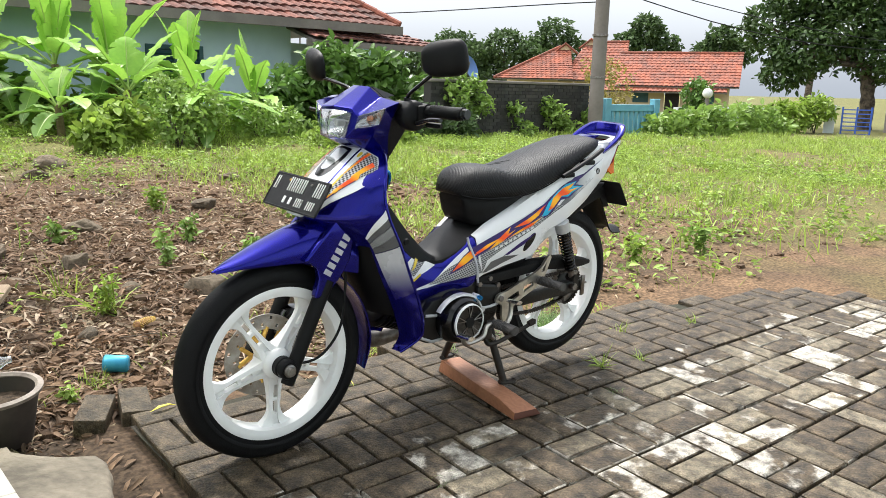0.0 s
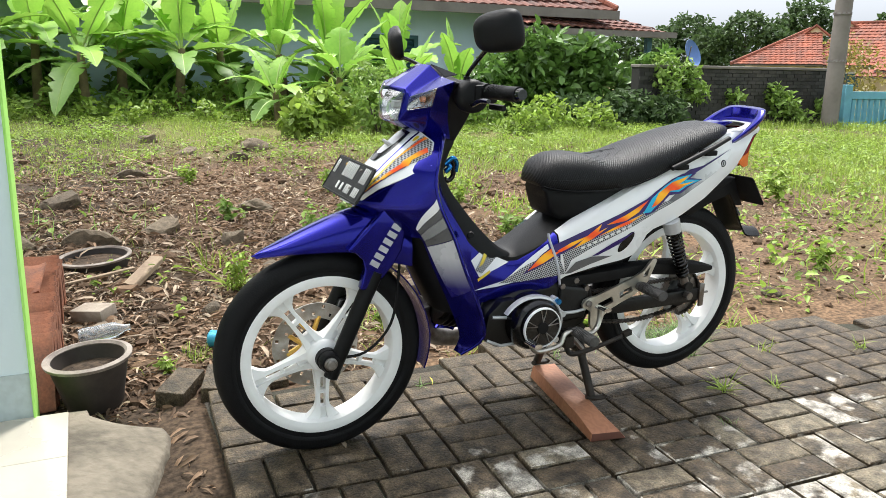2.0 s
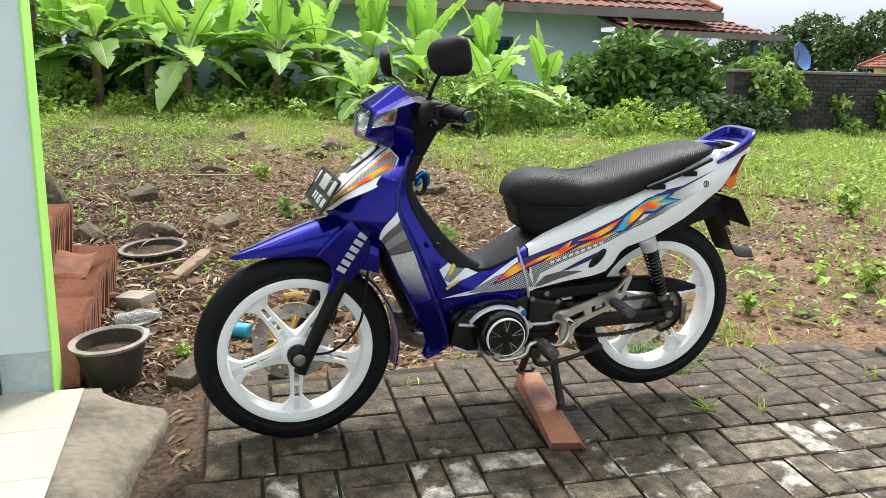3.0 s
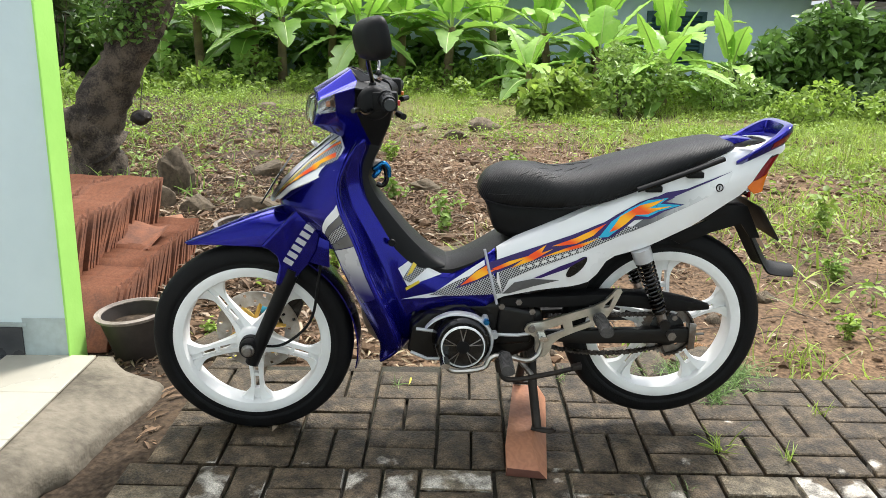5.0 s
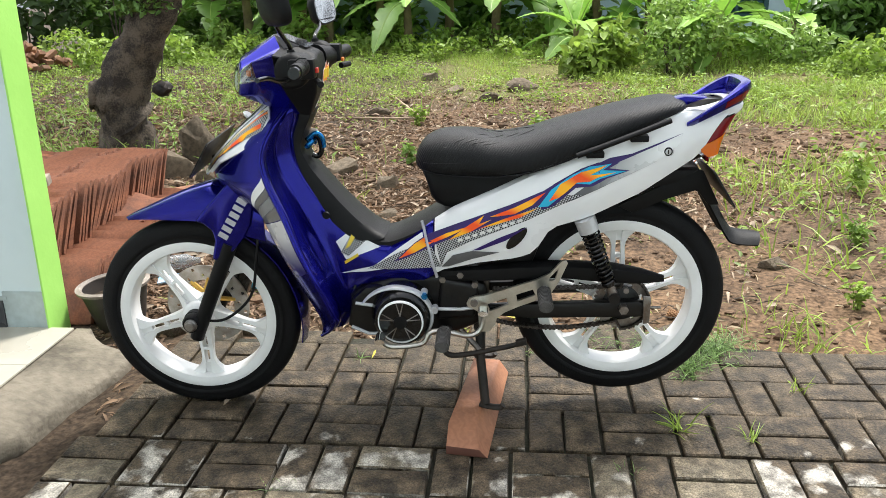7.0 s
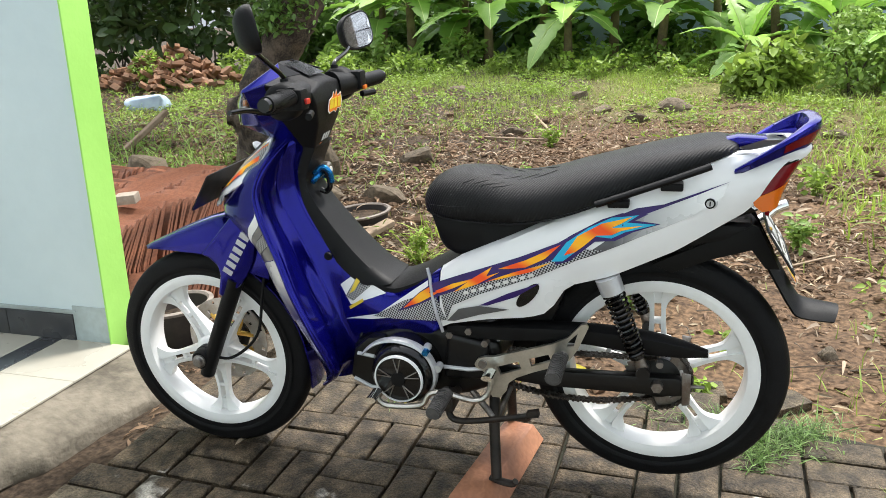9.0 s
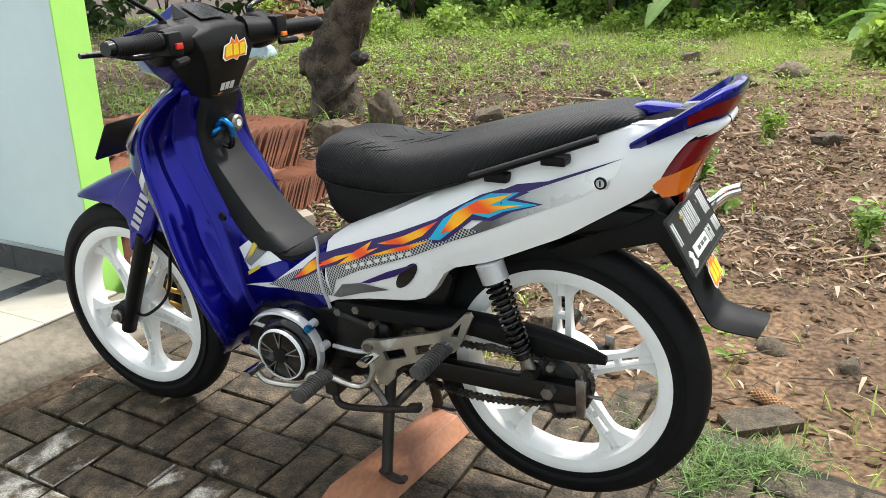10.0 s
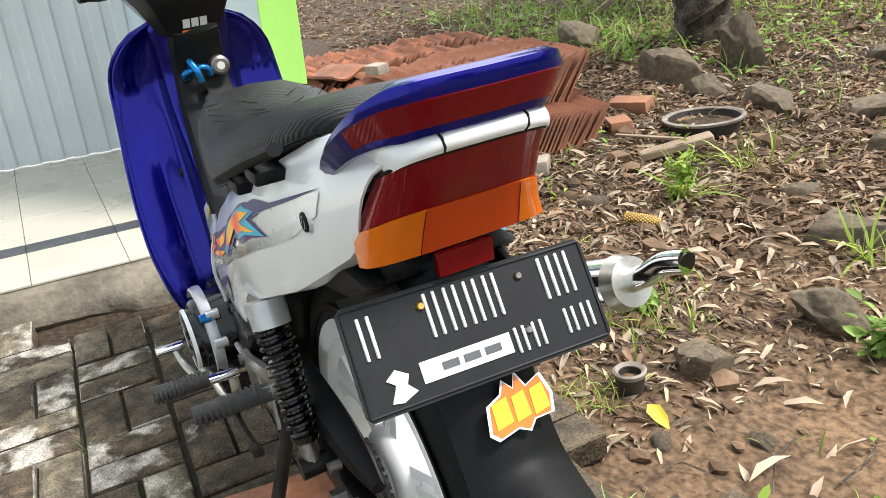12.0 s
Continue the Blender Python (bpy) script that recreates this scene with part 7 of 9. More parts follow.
# bars, grips, levers, switches
for sgn, dz in ((-1, 0.008), (1, -0.012)):
    arm = part("bar_arm", tube([(0.370, sgn * 0.085, 0.975), (0.388, sgn * 0.14, 0.977 + dz * 0.4), (0.398, sgn * 0.185, 0.978 + dz * 0.6)], 0.034, 16, 0.023), BLACK, hback)
    g = part("hand_grip", tube([(0.396, sgn * 0.175, 0.978 + dz * 0.6), (0.401, sgn * 0.20, 0.979 + dz * 0.7), (0.411, sgn * 0.318, 0.981 + dz)], 0.0175, 18), BLACK, bike, "black rubber hand grip")
    part("bar_end", tube([(0.411, sgn * 0.316, 0.981 + dz), (0.4125, sgn * 0.332, 0.981 + dz)], 0.0155, 18, 0.013), BLACK_GLOSS, g)
    bm = bmesh.new()
    for k in range(18):
        y = 0.20 + 0.006 * k
        tube([(0.401 + (y - 0.20) * 0.085, sgn * y, 0.979 + dz), (0.4013 + (y - 0.20) * 0.085, sgn * (y + 0.003), 0.979 + dz)], 0.0179, 18, bm=bm)
    part("grip_rib", bm, BLACK, g)
    part("switch_box", box(0.362, 0.425, min(sgn * 0.150, sgn * 0.188), max(sgn * 0.150, sgn * 0.188), 0.955, 1.002, 0.008), BLACK, hback)
    part("switch_button", box(0.424, 0.431, min(sgn * 0.158, sgn * 0.176), max(sgn * 0.158, sgn * 0.176), 0.968 if sgn < 0 else 0.955, 0.980 if sgn < 0 else 0.965, 0.002), RED_P if sgn < 0 else ORANGE, hback)
    part("hand_lever", tube(spline([(0.372, sgn * 0.165, 0.958), (0.345, sgn * 0.205, 0.955), (0.335, sgn * 0.265, 0.962 + dz), (0.328, sgn * 0.322, 0.966 + dz)], 5), 0.0075, 10, 0.0055, flat=1.0), BLACK_GLOSS, bike)
    part("cable_holder", tube([(0.425, sgn * 0.15, 0.945), (0.44, sgn * 0.195, 0.944)], 0.008, 8), BLACK, hback)
# round switch housings at the inner end of each grip
for sgn in (-1, 1):
    part("switch_housing", turn([(0.0, -0.030), (0.030, -0.030), (0.040, -0.024), (0.043, -0.006), (0.042, 0.012), (0.036, 0.026), (0.0, 0.030)], 28, (0.366, sgn * 0.150, 0.972), ring=False), BLACK, hback, angle=50)
# mirrors
for sgn, cx, cz, tilt, yaw in ((-1, 0.372, 1.131, 8, 36), (1, 0.352, 1.090, 8, -15)):
    cy = sgn * (0.276 if sgn < 0 else 0.318)
    root = part("mirror", tube(spline([(0.362, sgn * 0.135, 0.995), (0.361, sgn * 0.140, 1.025), (0.358, sgn * 0.5 * (0.14 + abs(cy) - 0.012), 0.5 * (1.025 + cz - 0.03)), (cx - 0.014, cy - sgn * 0.012, cz - 0.03), (cx - 0.012, cy, cz - 0.008)], 4), 0.0055, 10), BLACK_GLOSS, bike, "black oblong rear-view mirror on a thin stem")
    part("stem_nut", tube([(0.362, sgn * 0.135, 0.985), (0.361, sgn * 0.137, 1.02)], 0.012, 10, 0.009), BLACK, root)
    M = Matrix.Translation((cx, cy, cz)) @ Matrix.Rotation(radians(yaw), 4, "Z") @ Matrix.Rotation(radians(sgn * 8), 4, "X") @ Matrix.Rotation(radians(-tilt), 4, "Y")
    rows = []
    for d, k in ((-0.030, 0.25), (-0.027, 0.6), (-0.018, 0.88), (-0.006, 0.99), (0.004, 1.0), (0.007, 0.975)):
        row = []
        for q in range(36):
            a = 2 * math.pi * q / 36
            c, s = math.cos(a), math.sin(a)
            yy, zz = math.copysign(abs(c) ** 0.6, c) * 0.064 * k, math.copysign(abs(s) ** 0.62, s) * (0.048 + 0.006 * c * sgn) * k
            row.append(M @ Vector((d, yy, zz)))
        rows.append(row)
    part("mirror_shell", loft(rows), BLACK, root)
    bm = bmesh.new()
    bm.faces.new([bm.verts.new(M @ Vector((0.0075, math.copysign(abs(math.cos(a)) ** 0.6, math.cos(a)) * 0.058, math.copysign(abs(math.sin(a)) ** 0.62, math.sin(a)) * (0.043 + 0.006 * math.cos(a) * sgn)))) for a in [2 * math.pi * q / 36 for q in range(36)]])
    bmesh.ops.solidify(bm, geom=bm.faces[:], thickness=0.001)
    part("mirror_glass", bm, MIRROR, root, smooth=False)

# --- side cover and tail
for sgn in (-1, 1):
    side_panel("side_cover", 0.40, 0.684, BLUE, sgn, "blue side cover with carbon-look stickers")
    side_panel("tail_panel", 0.688, 1.358, WHITE, sgn, "white tail panel with orange, purple and grey stickers", 0.076)
    if sgn < 0:
        strip = [side_at(0.655 + 0.036 * k / 8, 0.575 - 0.15 * k / 8, 0.003) for k in range(9)]
        part("joint_band", tube(strip, 0.004, 6), SILVER_DECAL, bike, "pale plastic joint band")


def on_side(name, poly, material, lift=0.0014, label="", both=True, cuts=3):
    for sgn in ((-1, 1) if both else (-1,)):
        part(name, sheet(poly, lambda a, b, q: side_at(a, b, q, sgn), lift, cuts), material, bike, label, angle=80)


# stickers, from the front to the back
on_side("white_sticker", [(0.420, 0.512), (0.465, 0.545), (0.490, 0.520), (0.540, 0.497), (0.525, 0.492), (0.445, 0.462)], WHITE)
on_side("carbon_sticker", [(0.432, 0.482), (0.467, 0.540), (0.499, 0.512), (0.452, 0.472)], CARBON, 0.0022)
on_side("yellow_dash", [(0.443, 0.490), (0.466, 0.537), (0.476, 0.530), (0.458, 0.500)], YELLOW, 0.0030)
on_side("small_mark", [(0.440, 0.457), (0.478, 0.480), (0.480, 0.472), (0.442, 0.449)], YELLOW, 0.0016, LABEL_BAR)
on_side("white_sticker", [(0.428, 0.423), (0.52, 0.447), (0.60, 0.505), (0.655, 0.545), (0.66, 0.515), (0.60, 0.485), (0.565, 0.444), (0.50, 0.430)], WHITE)
on_side("carbon_sticker", [(0.504, 0.439), (0.590, 0.488), (0.659, 0.519), (0.673, 0.527), (0.704, 0.457), (0.641, 0.450), (0.568, 0.441)], CARBON, 0.0018)
on_side("carbon_sticker", [(0.691, 0.522), (0.797, 0.560), (0.895, 0.600), (0.969, 0.639), (1.003, 0.684), (1.014, 0.654), (1.059, 0.653), (0.923, 0.587), (0.784, 0.531), (0.720, 0.498), (0.704, 0.457)], CARBON, 0.0018)
on_side("grey_fade", [(1.002, 0.626), (1.071, 0.677), (1.132, 0.726), (1.190, 0.750), (1.250, 0.774), (1.305, 0.792), (1.295, 0.765), (1.240, 0.728), (1.180, 0.702), (1.127, 0.680), (1.045, 0.643)], GREY_FADE, 0.0016)
on_side("dark_streak", [(1.057, 0.712), (1.126, 0.742), (1.181, 0.751), (1.307, 0.796), (1.251, 0.772), (1.133, 0.726)], PURPLE, 0.0022)
on_side("purple_backing", [(0.575, 0.462), (0.634, 0.516), (0.667, 0.541), (0.741, 0.572), (0.811, 0.599), (0.880, 0.625), (0.962, 0.661), (0.992, 0.674), (0.969, 0.642), (0.949, 0.623), (0.895, 0.600), (0.797, 0.560), (0.720, 0.531), (0.684, 0.515), (0.612, 0.476)], PURPLE, 0.0028)
for q in ([(0.590, 0.472), (0.634, 0.514), (0.669, 0.538), (0.661, 0.519), (0.690, 0.527), (0.634, 0.492)],
          [(0.676, 0.526), (0.720, 0.549), (0.786, 0.572), (0.720, 0.538), (0.687, 0.523)],
          [(0.724, 0.531), (0.776, 0.571), (0.817, 0.598), (0.804, 0.576), (0.835, 0.588), (0.783, 0.556)],
          [(0.802, 0.564), (0.867, 0.591), (0.952, 0.620), (0.908, 0.596), (0.839, 0.574)],
          [(0.832, 0.595), (0.894, 0.620), (0.972, 0.660), (0.938, 0.627), (0.894, 0.604), (0.853, 0.597)]):
    on_side("flame_bar", q, FLAME, 0.0036)
on_side("navy_edge", [(0.941, 0.646), (0.995, 0.682), (1.057, 0.717), (1.098, 0.732), (1.151, 0.731), (1.125, 0.718), (1.176, 0.711), (1.121, 0.694), (1.085, 0.675), (1.044, 0.671), (0.991, 0.626), (0.963, 0.616)], PURPLE, 0.0024)
on_side("cyan_edge", [(0.952, 0.622), (0.984, 0.666), (1.030, 0.699), (1.077, 0.722), (1.132, 0.729), (1.109, 0.714), (1.168, 0.710), (1.105, 0.694), (1.078, 0.680), (1.044, 0.682), (1.006, 0.649), (0.977, 0.625)], CYAN, 0.0030)
on_side("flame_mark", [(0.979, 0.638), (1.007, 0.680), (1.057, 0.709), (1.120, 0.726), (1.098, 0.712), (1.052, 0.689), (1.020, 0.660), (1.003, 0.647)], FLAME, 0.0038)
on_side("flame_mark", [(1.041, 0.684), (1.057, 0.700), (1.143, 0.708), (1.098, 0.697), (1.078, 0.687)], FLAME, 0.0038)
on_side("dark_swash", [(0.785, 0.505), (0.854, 0.541), (0.926, 0.571), (0.872, 0.534), (0.806, 0.507)], PURPLE, 0.0020)
on_side("dark_swash", [(0.704, 0.456), (0.735, 0.491), (0.785, 0.504), (0.856, 0.501), (0.786, 0.481), (0.722, 0.457)], GREY_DECAL, 0.0022)
for k in range(9):
    on_side("small_bar", [(0.748 + 0.019 * k, 0.5345 + 0.0068 * k), (0.760 + 0.019 * k, 0.5388 + 0.0068 * k), (0.762 + 0.019 * k, 0.5320 + 0.0068 * k), (0.750 + 0.019 * k, 0.5277 + 0.0068 * k)], LETTER, 0.0034, LABEL_BAR, cuts=1)
for sgn in (-1, 1):
    # the oval opening, its shaded depth painted as a flat black sheet, and the seat lock
    oval = [(0.899 + 0.026 * math.cos(a) + 0.006 * math.sin(a), 0.540 + 0.024 * math.sin(a) + 0.018 * math.cos(a)) for a in [2 * math.pi * k / 20 for k in range(20)]]
    part("opening_shade", sheet(oval, lambda a, b, q: side_at(a, b, q, sgn), 0.0018, 1), BLACK_GLOSS, bike)
lk = side_at(1.270, 0.752, 0.0)
lock = part("seat_lock", turn([(0.0, -0.003), (0.0095, -0.003), (0.0105, -0.0015), (0.012, 0.001), (0.014, 0.001), (0.016, 0.004), (0.0, 0.006)], 24, ring=False), SILVER, bike, "round silver seat lock")
lock.location = lk
part("key_slot", box(-0.0012, 0.0012, -0.0042, -0.0025, -0.005, 0.005), BLACK_GLOSS, lock)
part("lock_ring", turn([(0.0075, -0.0040), (0.0105, -0.0032), (0.0110, -0.0010), (0.0075, -0.0025)], 24), BLACK, lock)

# --- seat
SEAT = [(0.640, 0.715, 0.735, 0.040), (0.650, 0.704, 0.757, 0.062), (0.672, 0.698, 0.778, 0.082), (0.715, 0.692, 0.793, 0.100), (0.789, 0.690, 0.792, 0.114), (0.853, 0.691, 0.781, 0.122), (0.93, 0.703, 0.790, 0.128), (1.007, 0.727, 0.811, 0.130), (1.08, 0.757, 0.829, 0.128), (1.15, 0.788, 0.847, 0.120), (1.22, 0.814, 0.860, 0.110), (1.277, 0.835, 0.869, 0.094), (1.312, 0.845, 0.864, 0.070), (1.322, 0.848, 0.856, 0.050)]
prof = [(-0.90, 0.0), (-1.0, 0.10), (-1.01, 0.30), (-0.96, 0.58), (-0.80, 0.83), (-0.5, 0.96), (0, 1.0), (0.5, 0.96), (0.80, 0.83), (0.96, 0.58), (1.01, 0.30), (1.0, 0.10), (0.90, 0.0)]
rows = [[(x, w * u, lo + (hi - lo) * v) for u, v in prof] for x, lo, hi, w in SEAT]
seat = part("seat", loft(smooth_rows(rows, 4)), VINYL, bike, "long black vinyl seat with ribbed panels", angle=50)


def seat_at(x, u, lift=0.0):
    lo, hi, w = glide(SEAT, x)
    v = 1.0 - 0.17 * (abs(u) / 0.8) ** 2.2 if abs(u) < 0.8 else 0.83 - 0.53 * (abs(u) - 0.8) / 0.21
    return Vector((x, (w + lift) * u, lo + (hi - lo) * v + lift))


for sgn in (-1, 1):
    for k in range(4):
        part("seat_stitch", tube([seat_at(0.712 + 0.022 * k + (0.115 + 0.018 * k) * t ** 1.15, sgn * (0.985 - 0.02 * k - 0.80 * t ** 1.35), 0.0002) for t in [q / 14 for q in range(15)]], 0.0013, 5, 0.0006), VINYL, seat)
    part("seat_stitch", tube([seat_at(0.662 + 0.135 * t, sgn * (1.0 - 0.05 * t ** 3), 0.0004) for t in [q / 10 for q in range(11)]], 0.0013, 5), VINYL, seat)
    part("seat_piping", tube([(x, sgn * w * 0.985, lo + 0.004) for x, lo, hi, w in [(0.652 + 0.012 * q, *glide(SEAT, 0.652 + 0.012 * q)) for q in range(54)]], 0.0022, 6), BLACK, seat, "thin black piping along the lower edge")
rows = []
for x, lo, hi, w in ((0.656, 0.668, 0.702, 0.044), (0.662, 0.640, 0.702, 0.058), (0.680, 0.612, 0.700, 0.070), (0.74, 0.600, 0.698, 0.082), (0.85, 0.640, 0.700, 0.090), (0.95, 0.680, 0.712, 0.094), (1.05, 0.720, 0.755, 0.09)):
    rows.append([(x + 0.012 * (v < 0.5), w * u, lo + (hi - lo) * v) for u, v in ((-0.8, 0), (-1, 0.2), (-1, 0.8), (-0.9, 1), (0.9, 1), (1, 0.8), (1, 0.2), (0.8, 0))])
part("seat_base", loft(smooth_rows(rows, 2)), BLACK, bike, "black box under the seat")
for sgn in (-1, 1):
    rail = part("side_rail", tube([(1.045, sgn * 0.142, 0.752), (1.10, sgn * 0.144, 0.772), (1.20, sgn * 0.138, 0.808), (1.268, sgn * 0.126, 0.832)], 0.009, 10, flat=0.8), BLACK, bike, "black strap rail beside the seat")
    for x, z in ((1.09, 0.762), (1.195, 0.800)):
        part("rail_bracket", box(x - 0.022, x + 0.022, min(sgn * 0.105, sgn * 0.14), max(sgn * 0.105, sgn * 0.14), z - 0.018, z - 0.002, 0.004), BLACK, rail)

# --- tail end: white bridge, lamps, grab rail
def tail_ring(x0, wide, xr, z0, zr, n=24):
    """A line round the tail from the left side to the right."""
    out = []
    for k in range(n + 1):
        a = math.pi * (k / n - 0.5)
        c = max(0.0, math.cos(a)) ** 0.5
        out.append(Vector((x0 + (xr - x0) * c, wide * math.copysign(abs(math.sin(a)) ** 0.7, math.sin(a)), z0 + (zr - z0) * c)))
    return out


def tail_skin(name, lines, material, label="", thick=0.003, parent=None):
    bm = bmesh.new()
    grid_into(bm, lines)
    return part(name, solid(bm, thick), material, parent or bike, label, angle=50)


BRIDGE = [tail_ring(1.300, 0.072, 1.415, 0.846, 0.868), tail_ring(1.345, 0.081, 1.447, 0.850, 0.866), tail_ring(1.385, 0.081, 1.461, 0.845, 0.861), tail_ring(1.410, 0.079, 1.462, 0.836, 0.853), tail_ring(1.421, 0.0765, 1.457, 0.829, 0.848)]
tail_skin("tail_bridge", smooth_rows(BRIDGE, 3), WHITE, "white bridge over the tail lamp")
# each line of the lamp: where it starts on the side, its rearmost place, and its height at both
LAMP = [(0.0, 1.371, 1.405, 0.733, 0.742), (0.20, 1.356, 1.414, 0.744, 0.767), (0.40, 1.350, 1.424, 0.757, 0.791), (0.6, 1.362, 1.435, 0.777, 0.811), (0.8, 1.380, 1.445, 0.800, 0.830), (1.0, 1.402, 1.454, 0.824, 0.847)]


def lamp_lines(a, b, d=0.0):
    out = []
    for k in range(9):
        v = a + (b - a) * k / 8
        x0, xr, z0, zr = lerp(LAMP, v)
        out.append(tail_ring(x0, 0.0965 + d - 0.018 * v, xr + d, z0, zr, 40))
    return out


def lamp_piece(lines, i0, i1):
    return [row[i0:i1] for row in lines]


tail = tail_skin("tail_lamp", lamp_lines(0.405, 1.0), RED_LENS, "red and amber tail lamp", 0.004)
for i0, i1, m, lb in ((0, 16, AMBER_LENS, "ribbed amber indicator lens"), (15, 27, ORANGE_LENS, "orange-red middle lens"), (26, 41, AMBER_LENS, "ribbed amber indicator lens")):
    tail_skin("amber_lens", lamp_piece(lamp_lines(0.0, 0.40, 0.0016), i0, i1), m, lb, 0.005, tail)
tail_skin("lamp_bowl", [[p - Vector((0.012, 0, 0)) - Vector((0, p.y * 0.1, 0)) for p in row] for row in lamp_lines(0.03, 0.97)], REFLECT, "", 0.002, tail)
for k in (9, 15):
    part("bridge_seam", tube([row[k] + Vector((0.0006, 0, 0.0004)) for row in BRIDGE[1:]], 0.0013, 5), BLACK, bike)
for k in (15, 26):
    part("lens_seam", tube([row[k] for row in lamp_lines(0.01, 0.39, 0.0018)], 0.0006, 5), RED_LENS, tail)
part("lamp_gasket", tube(lamp_lines(0.995, 0.995, 0.0)[0], 0.0018, 5), BLACK, tail)
# grab rail: a broad U that rises to the back, with a red strip on its leaning back face
line = spline([(1.314, -0.093, 0.812), (1.350, -0.098, 0.834), (1.395, -0.096, 0.860), (1.432, -0.084, 0.879), (1.456, -0.062, 0.888), (1.463, -0.030, 0.890), (1.464, 0, 0.890), (1.463, 0.030, 0.890), (1.456, 0.062, 0.888), (1.432, 0.084, 0.879), (1.395, 0.096, 0.860), (1.350, 0.098, 0.834), (1.314, 0.093, 0.812)], 6)
SECTION = ((0.95, 0.45), (0.70, 0.90), (0.05, 1.0), (-1.0, 0.78), (-1.3, 0.25), (-1.5, -0.65), (-1.25, -1.0), (-0.35, -1.0))
rows, strip = [], []
for i, p in enumerate(line):
    f = i / (len(line) - 1)
    g = min(1.0, 3.4 * min(f, 1 - f))
    h, q = 0.008 + 0.017 * g ** 1.3, 0.007 + 0.006 * g
    d = (line[min(i + 1, len(line) - 1)] - line[max(i - 1, 0)]).normalized()
    o = Vector((d.y, -d.x, 0)).normalized()
    u = Vector((0, 0, 1))
    rows.append([p + o * (q * a) + u * (h * b) for a, b in SECTION])
    if 0.17 < f < 0.83:
        strip.append([p + o * (q * (0.95 - (0.45 - b) * 0.897) + 0.0012) + u * (h * b) for b in (0.30, 0.05, -0.2, -0.45, -0.68)])
grab = part("grab_rail", loft(rows), BLUE, bike, "glossy blue rear grab rail with a red strip", angle=50)
bm = bmesh.new()
grid_into(bm, strip)
part("red_strip", solid(bm, 0.002), RED_LENS, grab, "dark red reflector strip")
part("grab_foot", plate([(1.25, 0.838), (1.32, 0.848), (1.38, 0.868), (1.32, 0.872), (1.26, 0.858)], -0.028, 0.028, 0.006), BLUE, grab)

# --- rear mudguard and number plates
MUD = [(1.15, 0.640, 0.070), (1.24, 0.672, 0.072), (1.31, 0.702, 0.072), (1.360, 0.700, 0.064), (1.398, 0.640, 0.058), (1.432, 0.580, 0.056), (1.458, 0.536, 0.056), (1.480, 0.514, 0.057), (1.548, 0.503, 0.046)]
rows = [[(x - 0.012 * u * u, w * u, z - 0.022 * u * u) for u in (-1, -0.7, -0.35, 0, 0.35, 0.7, 1)] for x, z, w in MUD]
bm = bmesh.new()
grid_into(bm, smooth_rows(rows, 4))
mud = part("rear_mudguard", solid(bm, 0.005), BLACK, bike, "black plastic rear mudguard with a flap", angle=50)
for sgn in (-1, 1):
    part("mudguard_side", plate([(1.16, 0.60), (1.30, 0.668), (1.345, 0.700), (1.372, 0.690), (1.418, 0.60), (1.39, 0.60), (1.36, 0.640), (1.28, 0.615), (1.20, 0.58)], sgn * 0.058, sgn * 0.066, 0.002), BLACK, mud)
part("red_reflector", box(1.384, 1.392, -0.028, 0.034, 0.705, 0.730, 0.002), RED_LENS, mud)


def number_plate(M, w, h, mark_rows, label, sticker):
    p = part("number_plate", plate([(-w / 2, -h / 2 + 0.006), (-w / 2 + 0.006, -h / 2), (w / 2 - 0.006, -h / 2), (w / 2, -h / 2 + 0.006), (w / 2, h / 2 - 0.006), (w / 2 - 0.006, h / 2), (-w / 2 + 0.006, h / 2), (-w / 2, h / 2 - 0.006)], -0.0012, 0.0012), PLATE, bike, label)
    p.matrix_local = M
    rim = [(-w / 2 + 0.004, -h / 2 + 0.004), (w / 2 - 0.004, -h / 2 + 0.004), (w / 2 - 0.004, h / 2 - 0.004), (-w / 2 + 0.004, h / 2 - 0.004), (-w / 2 + 0.004, -h / 2 + 0.004)]
    part("plate_rim", tube([(a, -0.0015, b) for a, b in rim], 0.0016, 6), PLATE, p)
    for x0, x1, z0, z1 in mark_rows:
        for a, b in ((x0, x0 + 0.26 * (x1 - x0)), (x1 - 0.26 * (x1 - x0), x1)):
            part("plate_mark", box(a * w, b * w, -0.0035, -0.0005, z0 * h, z1 * h, 0.0008, 1), LETTER, p, LABEL_BAR)
    for x, z in ((-0.20, 0.32), (0.20, 0.32), (0.17, -0.18)):
        part("plate_screw", turn([(0.0, -0.005), (0.003, -0.005), (0.0042, -0.003), (0.0042, 0.0), (0.0, 0.0)], 12, (x * w, 0, z * h), ring=False), GOLD if x < 0 else STEEL, p)
    if sticker:
        part("plate_label", box(-0.27 * w, 0.09 * w, -0.0026, -0.001, -0.33 * h, -0.14 * h), LETTER, p, "white label strip")
        for k in range(3):
            part("label_bar", box((-0.19 + 0.085 * k) * w, (-0.125 + 0.085 * k) * w, -0.0032, -0.0024, -0.27 * h, -0.20 * h), GREY_DECAL, p)
        part("plate_emblem", plate([(-0.40 * w, -0.40 * h), (-0.37 * w, -0.26 * h), (-0.40 * w, -0.20 * h), (-0.36 * w, -0.13 * h), (-0.315 * w, -0.20 * h), (-0.33 * w, -0.28 * h), (-0.30 * w, -0.36 * h), (-0.36 * w, -0.42 * h)], -0.0028, -0.001), LETTER, p, "plain white emblem")
    return p


